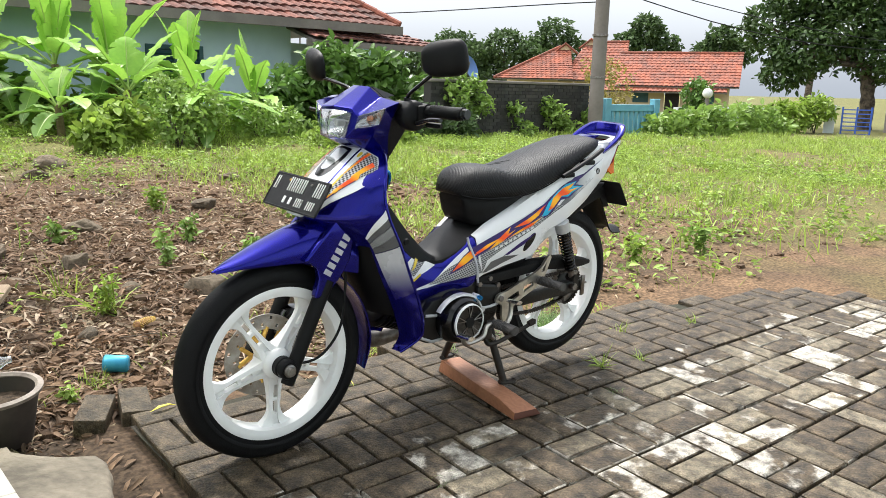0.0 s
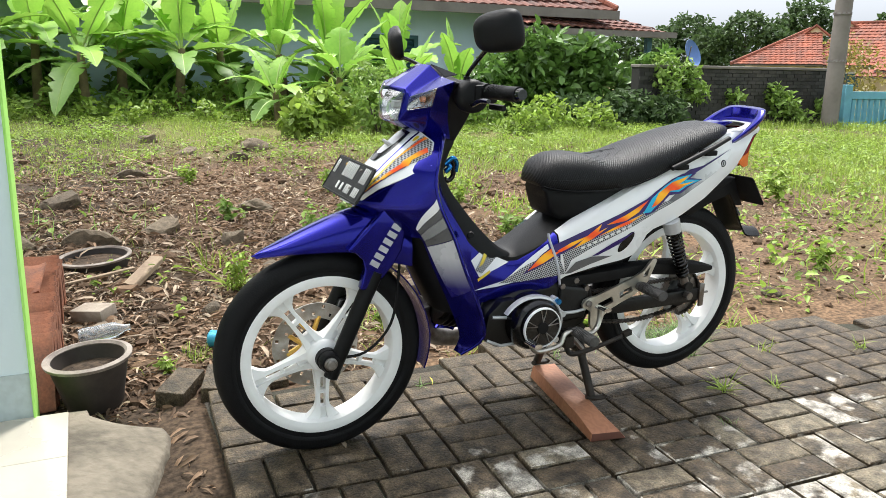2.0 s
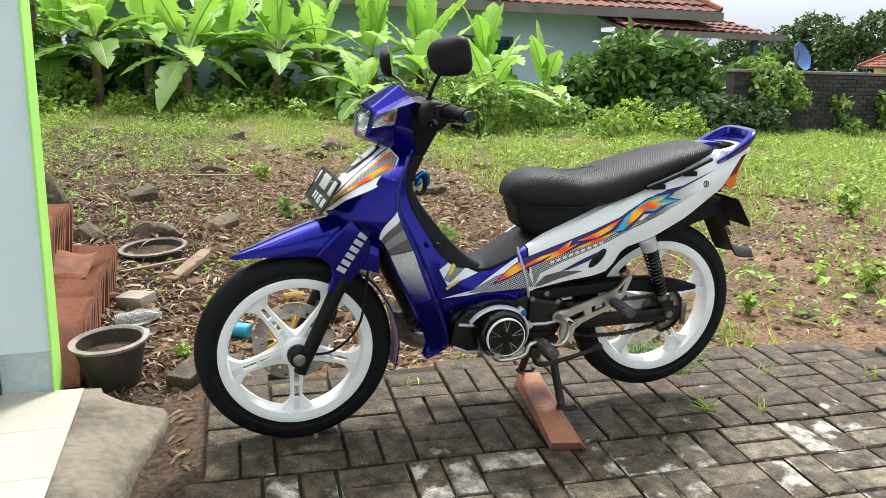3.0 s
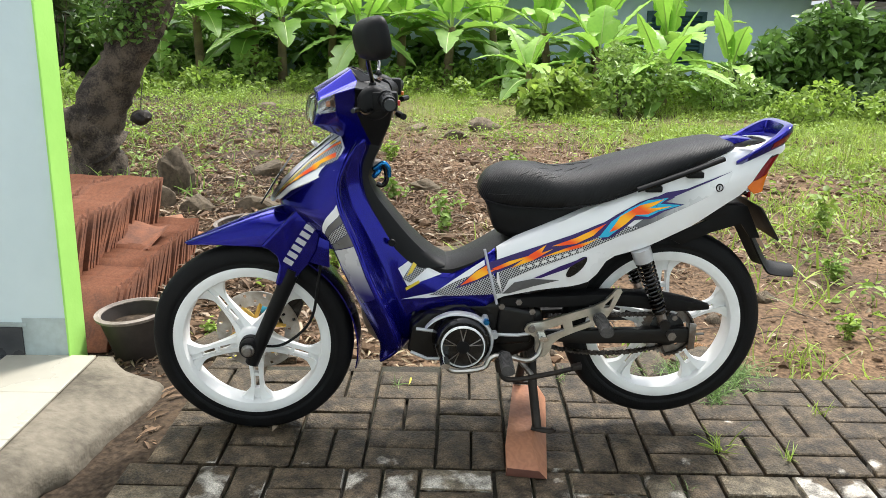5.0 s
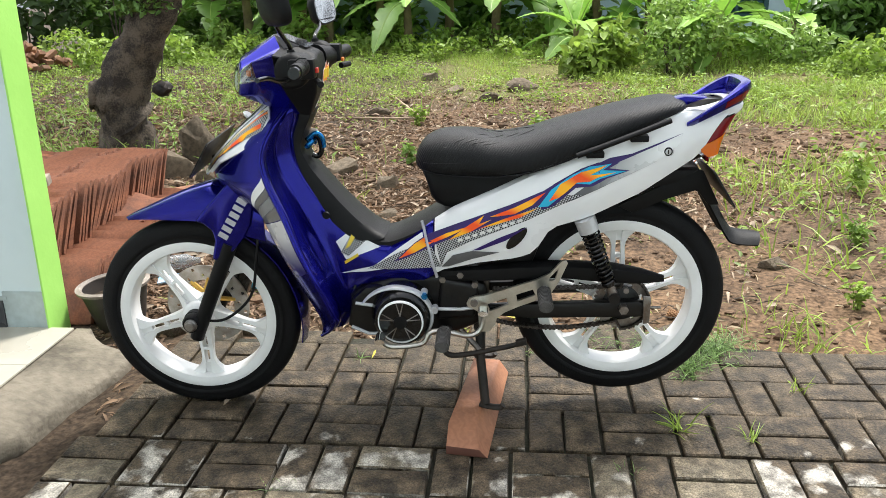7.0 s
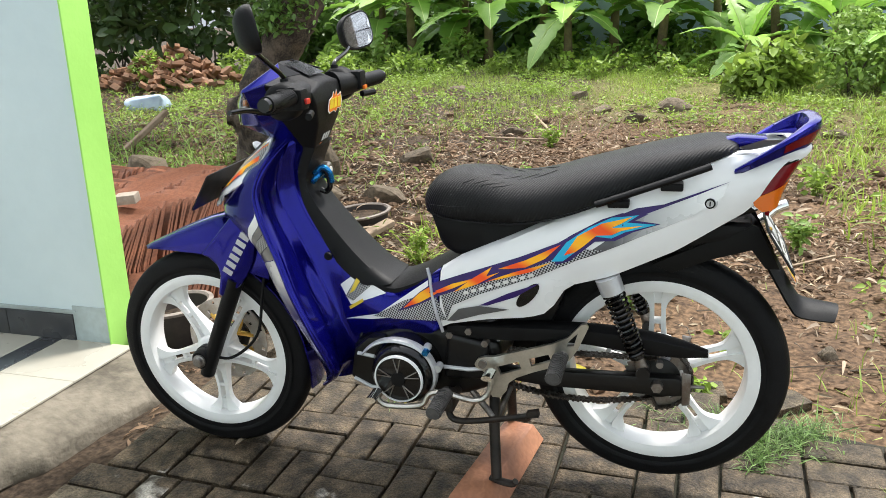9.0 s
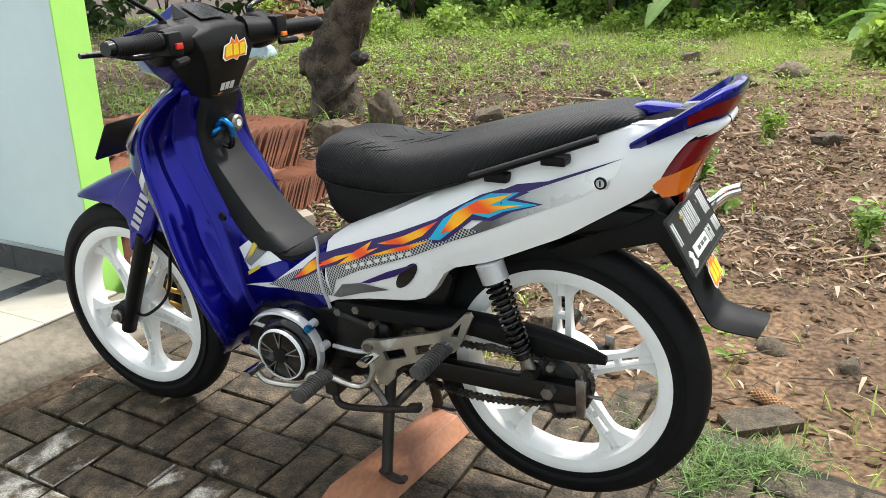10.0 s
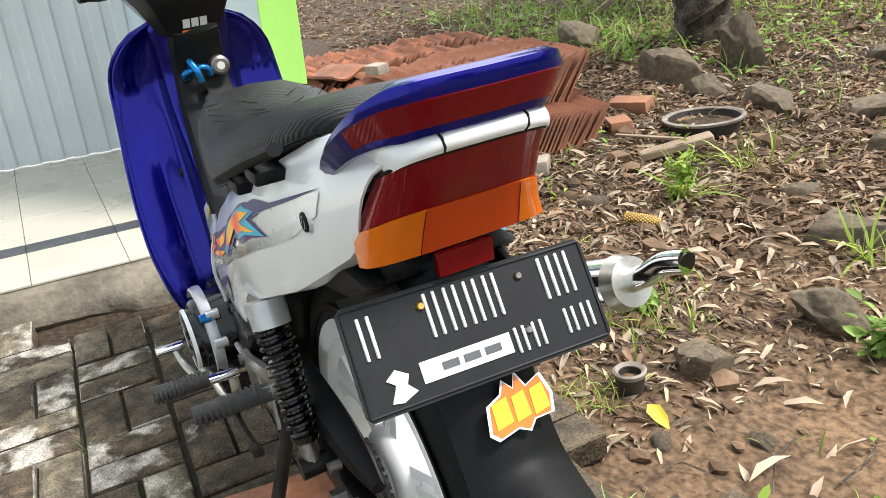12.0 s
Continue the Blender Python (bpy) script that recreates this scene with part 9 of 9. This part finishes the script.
plank.data.materials.append(WOOD_CUT)
for f in plank.data.polygons:
    if f.normal.y < -0.6:
        f.material_index = 1


def wood_grain(m):
    n, l = m.node_tree.nodes, m.node_tree.links
    p = n["Principled BSDF"]
    col = p.inputs["Base Color"].links[0].from_socket
    co, mp, w, mx = n.new("ShaderNodeTexCoord"), n.new("ShaderNodeMapping"), n.new("ShaderNodeTexWave"), n.new("ShaderNodeMix")
    mp.inputs["Rotation"].default_value = (0, 0, radians(-8))
    w.bands_direction = "X"
    w.inputs["Scale"].default_value, w.inputs["Distortion"].default_value, w.inputs["Detail Scale"].default_value = 14, 9.0, 2.5
    mx.data_type = "RGBA"
    mx.blend_type = "MULTIPLY"
    mx.inputs["Factor"].default_value = 0.16
    l.new(co.outputs["Object"], mp.inputs[0])
    l.new(mp.outputs[0], w.inputs["Vector"])
    l.new(col, mx.inputs["A"])
    l.new(w.outputs["Color"], mx.inputs["B"])
    l.new(mx.outputs["Result"], p.inputs["Base Color"])


wood_grain(WOOD)


# stack of clay roof tiles standing on edge in leaning rows behind the wall
def roof_tile_mesh():
    """A clay pantile, 23 x 32 cm, gently waved, 12 mm thick."""
    bm = bmesh.new()
    rows = []
    for i in range(9):
        u = i / 8
        rows.append([(0.015 * math.sin(2 * math.pi * u) + (0.006 if j in (0, 3) else 0.0), 0.23 * (u - 0.5), z) for j, z in enumerate((0.0, 0.02, 0.24, 0.26))])
    grid_into(bm, rows)
    solid(bm, 0.009)
    me = bpy.data.meshes.new("roof_tile")
    bmesh.ops.recalc_face_normals(bm, faces=bm.faces)
    bm.to_mesh(me)
    bm.free()
    me.materials.append(TILE_CLAY)
    me.shade_smooth()
    me.set_sharp_from_angle(angle=radians(40))
    return me


TILE_ME = roof_tile_mesh()
stack = empty("roof_tile_stack", pose(0, 0, 0), "stack of red clay roof tiles standing on edge", "roof tiles")
rr = random.Random(12)


HIDDEN = bmesh.new()


def tile_row(x, y0, y1, z, lean_deg, step=0.0150, inner=False):
    y = y0
    while y < y1:
        wave = noise.noise((y * 2.6, x * 3.0, z))
        slip = noise.noise((y * 7.0, x * 3.0, z + 5))
        m = Matrix.Translation((x + 0.030 * slip + rr.uniform(-0.010, 0.010), y, z + rr.uniform(-0.006, 0.010))) @ Matrix.Rotation(radians(90 + 9 * slip + rr.uniform(-2, 2)), 4, "Z") @ Matrix.Rotation(radians(lean_deg + 18 * wave + rr.uniform(-3, 3)), 4, "Y")
        if inner:
            k = len(HIDDEN.verts)
            HIDDEN.from_mesh(TILE_ME)
            HIDDEN.verts.ensure_lookup_table()
            for v in HIDDEN.verts[k:]:
                v.co = m @ v.co
        else:
            ob = new("roof_tile", TILE_ME)
            ob.parent = stack
            ob.matrix_local = m
        y += step * rr.uniform(0.85, 1.25)


tile_row(-0.80, 0.62, 1.78, -0.03, 32)
tile_row(-1.00, 0.62, 1.80, 0.185, 34)
tile_row(-1.24, 0.62, 1.80, 0.185, 34)
tile_row(-1.48, 0.66, 1.78, 0.185, 34, 0.0155, True)
tile_row(-1.72, 0.66, 1.74, 0.185, 34, 0.0165, True)
tile_row(-1.04, 0.62, 1.86, -0.03, 24, 0.030, True)
tile_row(-1.28, 0.62, 1.84, -0.03, 24, 0.045, True)
tile_row(-1.52, 0.66, 1.80, -0.03, 24, 0.045, True)
tile_row(-1.76, 0.66, 1.76, -0.03, 24, 0.030, True)
tagged(part("stacked_tiles", HIDDEN, TILE_CLAY, stack, angle=40), kind="stuff")
for k, (x, y, z, rz, tilt) in enumerate(((-1.32, 0.80, 0.425, 20, 86), (-0.86, 1.30, 0.200, 85, 78))):
    ob = new("roof_tile", TILE_ME)
    ob.parent = stack
    ob.matrix_local = Matrix.Translation((x, y, z)) @ Matrix.Rotation(radians(rz), 4, "Z") @ Matrix.Rotation(radians(tilt), 4, "Y")


def clay_block(x, y, z, sx, sy, sz, rz, material, label, name="brick"):
    o = link_mesh(name, soften(box(-sx, sx, -sy, sy, -sz, sz), 0.006, 2), material, None, label, category="brick")
    o.matrix_world = Matrix.Translation((x, y, z)) @ Euler((radians(6), radians(-5), radians(rz))).to_matrix().to_4x4()


PALE_BRICK = mat("pale_lime_brick", (0.36, 0.31, 0.25), (0.24, 0.195, 0.15), 12, 0.9, bump=0.3)
RED_BRICK = mat("orange_clay_brick", (0.36, 0.17, 0.09), (0.24, 0.11, 0.06), 12, 0.9, bump=0.3)
clay_block(-0.56, 1.42, 0.045, 0.075, 0.05, 0.03, -40, PALE_BRICK, "pale lime-washed brick among dry leaves")
clay_block(-0.98, 2.28, 0.07, 0.10, 0.055, 0.035, 25, RED_BRICK, "orange clay brick beside the tile stack")
clay_block(-1.10, 1.95, 0.06, 0.07, 0.05, 0.025, 60, RED_BRICK, "broken clay brick beside the tile stack")
clay_block(-1.0, 0.95, 0.452, 0.045, 0.03, 0.02, 15, PALE_BRICK, "pale stone on the tile stack", "brick")
clay_block(-0.80, 2.05, 0.05, 0.09, 0.05, 0.03, -30, RED_BRICK, "orange clay brick on the soil")
PAVER_LOOSE = ((-0.315, 0.605, -0.008, 62), (-0.195, 0.585, -0.004, 75), (-0.07, 0.565, -0.030, 5), (1.28, 0.62, -0.028, 8), (1.52, 0.60, -0.035, 35))
for x, y, z, rz in PAVER_LOOSE:
    o = link_mesh("loose_paver", soften(box(-0.097, 0.097, -0.047, 0.047, -0.03, 0.03), 0.006, 2), PAVER, None, "loose grey paving block lying on the soil", category="paving block", group="loose blocks at the yard's edge")
    o.matrix_world = Matrix.Translation((x, y, z)) @ Euler((radians(3), radians(-3), radians(rz))).to_matrix().to_4x4()


# pots
def pot(x, y, z, r0, r1, h, label, broken=False, lip=0.014):
    root = link_mesh("plant_pot", turn([(0.0, 0.0), (r0, 0.0), (r1, h - 0.02), (r1, h), (r1 - 0.006, h), (r1 - 0.010, h - 0.03), (r0 - 0.008, 0.02), (0.0, 0.02)], 36, axis="Z", ring=False), mat("pot_plastic", (0.020, 0.016, 0.014), (0.045, 0.034, 0.027), 9, 0.6, bump=0.1), None, label, category="pot")
    part("rim", turn([(r1 - 0.004, h - 0.012), (r1 + lip, h - 0.006), (r1 + lip + 0.002, h + 0.004), (r1, h + 0.008), (r1 - 0.008, h)], 36, axis="Z"), mat("dusty_rim", (0.30, 0.26, 0.22), (0.15, 0.12, 0.10), 14, 0.7), root)
    part("soil", turn([(0.0, h * 0.72), (r1 * 0.9, h * 0.70), (r1 * 0.9, h * 0.6), (0.0, h * 0.6)], 24, axis="Z", ring=False), SOIL, root)
    root.matrix_world = Matrix.Translation((x, y, z)) @ Euler((radians(3), radians(-4), 0)).to_matrix().to_4x4()
    return root


pot(-0.575, 0.645, -0.035, 0.085, 0.118, 0.165, "dark plastic pot with a dusty rim")
p2 = pot(-0.53, 2.32, -0.01, 0.14, 0.165, 0.10, "shallow black pot sunk in the litter")
cup = pot(0.80, 0.735, -0.035, 0.026, 0.034, 0.062, "small black plastic cup on the soil", lip=0.003)
# a plastic bottle, a blue can, corn cobs, scraps
bottle = link_mesh("plastic_bottle", turn([(0.0, 0.0), (0.028, 0.004), (0.032, 0.03), (0.030, 0.06), (0.032, 0.09), (0.031, 0.13), (0.014, 0.165), (0.012, 0.185), (0.0, 0.187)], 24, axis="X", ring=False), clear("bottle_plastic", (0.70, 0.75, 0.78), 0.15, 0.2), None, "crumpled clear plastic bottle lying on the litter", category="bottle")
bottle.matrix_world = pose(-0.62, 1.10, 0.05, 0, -4, 8)
blue_wrap = link_mesh("wrapper", soften(box(-0.055, 0.045, -0.03, 0.03, -0.006, 0.006), 0.004), mat("blue_wrapper", (0.06, 0.30, 0.55), (0.5, 0.6, 0.7), 30, 0.4), None, "blue and white plastic wrapper on the soil", category="wrapper")
blue_wrap.matrix_world = pose(-0.52, 1.00, 0.02, 8, -6, 15)
can = link_mesh("blue_can", turn([(0.0, -0.045), (0.024, -0.045), (0.031, -0.040), (0.033, -0.036), (0.032, 0.0), (0.033, 0.036), (0.031, 0.040), (0.025, 0.045), (0.0, 0.043)], 28, axis="X", ring=False), mat("blue_tin", (0.025, 0.25, 0.40), (0.05, 0.33, 0.48), 20, 0.45, 0.3), None, "crushed blue tin can on dry leaves", category="can")
can.matrix_world = pose(-0.13, 0.95, 0.028, 0, 4, -28)
KERNEL = mat("corn_kernel", (0.62, 0.42, 0.10), (0.45, 0.28, 0.07), 30, 0.6, island=0.25)
COB = mat("bare_cob", (0.36, 0.20, 0.09), (0.24, 0.12, 0.055), 40, 0.85)


def corn(x, y, z, rz, length, r0, material, label):
    root = link_mesh("corn_cob", turn([(0.0, -length / 2), (r0 * 0.7, -length / 2 + 0.004), (r0, -length * 0.3), (r0, length * 0.2), (r0 * 0.6, length / 2), (0.0, length / 2)], 16, axis="X", ring=False), COB, None, label, category="corn cob")
    bm = bmesh.new()
    for i in range(int(length / 0.0075)):
        xx = -length / 2 + 0.008 + 0.0075 * i
        q = r0 * (1.0 if xx < length * 0.2 else 1 - 0.4 * (xx - length * 0.2) / (length * 0.3))
        for k in range(12):
            a = 2 * math.pi * (k + 0.5 * (i % 2)) / 12
            c = Vector((xx, q * math.cos(a), q * math.sin(a)))
            n = Vector((0, math.cos(a), math.sin(a)))
            s = Vector((0, -math.sin(a), math.cos(a)))
            put(bm, [c + Vector((-0.003, 0, 0)) + s * 0.003, c + Vector((0.003, 0, 0)) + s * 0.003, c + Vector((0.003, 0, 0)) - s * 0.003, c + Vector((-0.003, 0, 0)) - s * 0.003, c + n * 0.004], [(0, 1, 4), (1, 2, 4), (2, 3, 4), (3, 0, 4)])
    part("kernel_coat", bm, material, root)
    root.matrix_world = pose(x, y, z, 0, 3, rz)
    return root


corn(1.535, 0.70, -0.010, -28, 0.115, 0.017, COB, "bare brown corn cob lying on the soil")
c2 = corn(0.13, 1.36, 0.04, 35, 0.12, 0.018, KERNEL, "yellow corn cob with pale husk")
leaf_mesh("husk", [scatter(np.array([(0.04, 0.0, 0.0), (0.045, 0.01, 0.01), (0.05, -0.01, 0.0), (0.04, 0.0, 0.012)]), 0.10, "long", 0.3, 0.8, 3)], pale_leaf, c2)
bag = link_mesh("plastic_bag", soften(box(-0.22, 0.22, -0.14, 0.14, 0.0, 0.16), 0.05, 3), mat("bag_plastic", (0.50, 0.62, 0.72), (0.35, 0.45, 0.6), 9, 0.4), None, "pale blue crumpled plastic bag in the undergrowth", category="bag")
for v in bag.data.vertices:
    v.co += Vector((noise.noise(v.co * 9), noise.noise(v.co * 9 + Vector((3, 0, 0))), noise.noise(v.co * 9 + Vector((0, 5, 0))))) * 0.05
bag.matrix_world = pose(-4.85, 6.3, ground_z(-4.85, 6.3), 0, 0, 20)


def board(x, y, z, length, w, rz, tilt, material, label):
    o = link_mesh("wood_scrap", soften(box(-length / 2, length / 2, -w, w, -w * 0.5, w * 0.5), w * 0.2, 1), material, None, label, category="wood scrap", group="wood scraps on the plot")
    o.matrix_world = Matrix.Translation((x, y, z)) @ Matrix.Rotation(radians(rz), 4, "Z") @ Matrix.Rotation(radians(tilt), 4, "Y")


OLD_WOOD = mat("weathered_wood", (0.33, 0.25, 0.17), (0.20, 0.14, 0.09), 9, 0.85, bump=0.2)
board(-3.3, 4.15, 0.26, 0.52, 0.045, 50, -38, OLD_WOOD, "weathered wooden post leaning in the undergrowth")
board(-0.33, 1.95, 0.07, 0.30, 0.035, 58, -14, OLD_WOOD, "rough split piece of wood in the litter")
board(-0.15, 4.75, 0.16, 0.75, 0.014, -28, -3, OLD_WOOD, "thin dry branch lying on the soil")
board(-0.52, 2.0, 0.06, 0.35, 0.012, 25, -3, OLD_WOOD, "thin dry branch among the leaves")
board(0.55, 2.2, 0.06, 0.45, 0.008, -10, -2, OLD_WOOD, "thin dry stick on the soil")
board(1.75, 1.9, 0.05, 0.40, 0.007, 40, -2, OLD_WOOD, "thin dry stick on the soil")
YLEAF = leaf_mat("yellow_fallen_leaf", (0.62, 0.55, 0.05), (0.5, 0.42, 0.05), 0.2)
leaf_mesh("yellow_leaf", [scatter(np.array([(0.87, 0.72, ground_z(0.87, 0.72) + 0.012)]), 0.07, "leaf", 0.8, 0.3, 8)], YLEAF, None, "fallen yellow leaf on the soil", category="leaf")
for k, (x, y, s) in enumerate(((-0.20, 0.44, 0.12), (0.45, 0.30, 0.07), (0.05, -0.05, 0.06))):
    o = leaf_mesh("fallen_leaf", [scatter(np.array([(x, y, yard_z(x, y) + 0.008)]), s, "long", 0.85, 0.2, 11 + k)], YLEAF if k < 2 else pale_leaf, None, "fallen leaf on the paving", category="leaf", group="fallen leaves on the paving")

# a dark lump hanging from the trunk on a wire, and a long pale stick in the field
lump = link_mesh("hanging_nest", tube(spline([(-1.448, 3.42, 0.80), (-1.452, 3.38, 0.70), (-1.448, 3.35, 0.615)], 4), 0.004, 6), BARK, None, "dark round clump hanging from the trunk on a wire", category="clump")
bm = bmesh.new()
bmesh.ops.create_icosphere(bm, subdivisions=3, radius=1.0)
for v in bm.verts:
    k = 1 + 0.25 * noise.noise(v.co * 2.0) + 0.12 * noise.noise(v.co * 6.0)
    v.co = Vector((-1.448 + 0.070 * k * v.co.x, 3.35 + 0.06 * k * v.co.y, 0.572 + 0.052 * k * v.co.z))
part("clump", bm, RUSTY, lump)
PALE_WOOD = mat("weathered_stick", (0.40, 0.30, 0.19), (0.24, 0.17, 0.11), 14, 0.85, bump=0.2)
for pts, q in (([(-0.22, 6.11), (0.0, 5.5), (0.16, 5.06)], 0.016), ([(1.5, 4.7), (1.7, 4.5)], 0.010), ([(-0.55, 3.2), (-0.2, 3.35)], 0.009), ([(0.9, 3.9), (1.35, 4.2)], 0.010), ([(2.4, 2.9), (2.75, 2.6)], 0.010), ([(0.35, 2.1), (0.62, 2.35)], 0.008)):
    link_mesh("dry_stick", tube(spline([(x, y, ground_z(x, y) + q) for x, y in pts], 4), q, 7, q * 0.6), PALE_WOOD, None, "pale dry stick lying on the soil", category="stick", group="dry sticks")

# ---- the paved yard: pairs of 20 x 10 cm blocks in basket weave ----
paving = empty("pavement", YARD, "grey concrete block paving in basket weave, dark and stained", "pavement", kind="structure")
bm = bmesh.new()
grid_into(bm, [[(x, y, -0.022) for x in (-0.262, 0.6, 1.3)] for y in (-6.0, -0.9, 0.44)])
grid_into(bm, [[(1.3, y, -0.022), (2.0, min(y, 0.30), -0.022), (2.6, min(y, 0.10), -0.022), (3.4, min(y, -0.42), -0.022), (10.0, min(y, -1.5), -0.022)] for y in (-6.0, -2.0, 0.44)])
part("joint_bed", bm, JOINT, paving, "mossy sand in the joints")


def paver_mesh(name, k):
    """One worn block, 200 x 100 mm less the joint, with a chamfered and slightly uneven top."""
    r = random.Random(k)
    L, Wd, c = 0.0955, 0.0455, 0.011
    bm = bmesh.new()
    def ring(l, w, z, j):
        return [(sx * l + r.uniform(-j, j), sy * w + r.uniform(-j, j), z + r.uniform(-j, j) * 0.5) for sx, sy in ((-1, -1), (0, -1), (1, -1), (1, 1), (0, 1), (-1, 1))]
    rows = [ring(L, Wd, -0.06, 0.0005), ring(L, Wd, -0.006, 0.0008), ring(L - c * 0.30, Wd - c * 0.30, -0.0025, 0.0012), ring(L - c, Wd - c, 0.0, 0.0010), ring(L * 0.5, Wd * 0.45, 0.0012, 0.0012)]
    vs = grid_into(bm, rows, True)
    bm.faces.new(vs[-1])
    me = bpy.data.meshes.new(name)
    bmesh.ops.recalc_face_normals(bm, faces=bm.faces)
    bm.to_mesh(me)
    bm.free()
    me.materials.append(PAVER)
    me.shade_smooth()
    me.set_sharp_from_angle(angle=radians(28))
    return me


PAVERS = [paver_mesh("paver", k) for k in range(6)]
turnp = Matrix.Translation((0.283, -0.214, 0)) @ Matrix.Rotation(radians(-2.35), 4, "Z")
rng = random.Random(4)
places = []
for j in range(-26, 4):
    for i in range(-5, 50):
        near = j < 0
        u0, v0 = 0.2005 * i + (0.0 if near else 0.040), 0.2005 * j if near else 0.192 * j + 0.004
        flat = (i + j) % 2 == 0
        for s in (0, 1):
            if flat:
                c, a = (u0 + 0.100, v0 + 0.05 + 0.1 * s), 0
            else:
                c, a = (u0 + 0.05 + 0.1 * s, v0 + 0.100), 90
            w = turnp @ Vector((*c, 0))
            if w.y > edge_y(w.x) - 0.03 or w.x > 9 or w.x < (-0.30 if w.y > -0.30 else -0.40 if w.y > -0.45 else -0.56):
                continue
            places.append((w, a))
places.sort(key=lambda q: (q[0].x - 0.75) ** 2 + (q[0].y + 0.45) ** 2 * 0.9)


def paver_pose(w, a):
    sink = rng.uniform(-0.003, 0.0)
    return Matrix.Translation((w.x + rng.uniform(-0.0015, 0.0015), w.y + rng.uniform(-0.0015, 0.0015), sink)) @ Matrix.Rotation(radians(-2.35 + a + rng.uniform(-0.9, 0.9) + 180 * rng.randrange(2)), 4, "Z") @ Matrix.Rotation(radians(rng.uniform(-0.5, 0.5)), 4, "X")


for w, a in places[:300]:
    ob = new("paver", PAVERS[rng.randrange(6)])
    ob.parent = paving
    ob.matrix_local = paver_pose(w, a)
bm = bmesh.new()
for w, a in places[300:]:
    k = len(bm.verts)
    bm.from_mesh(PAVERS[rng.randrange(6)])
    bm.verts.ensure_lookup_table()
    m = paver_pose(w, a)
    for v in bm.verts[k:]:
        v.co = m @ v.co
rest = part("paver_field", bm, PAVER, paving, angle=28)
tagged(rest, kind="stuff")
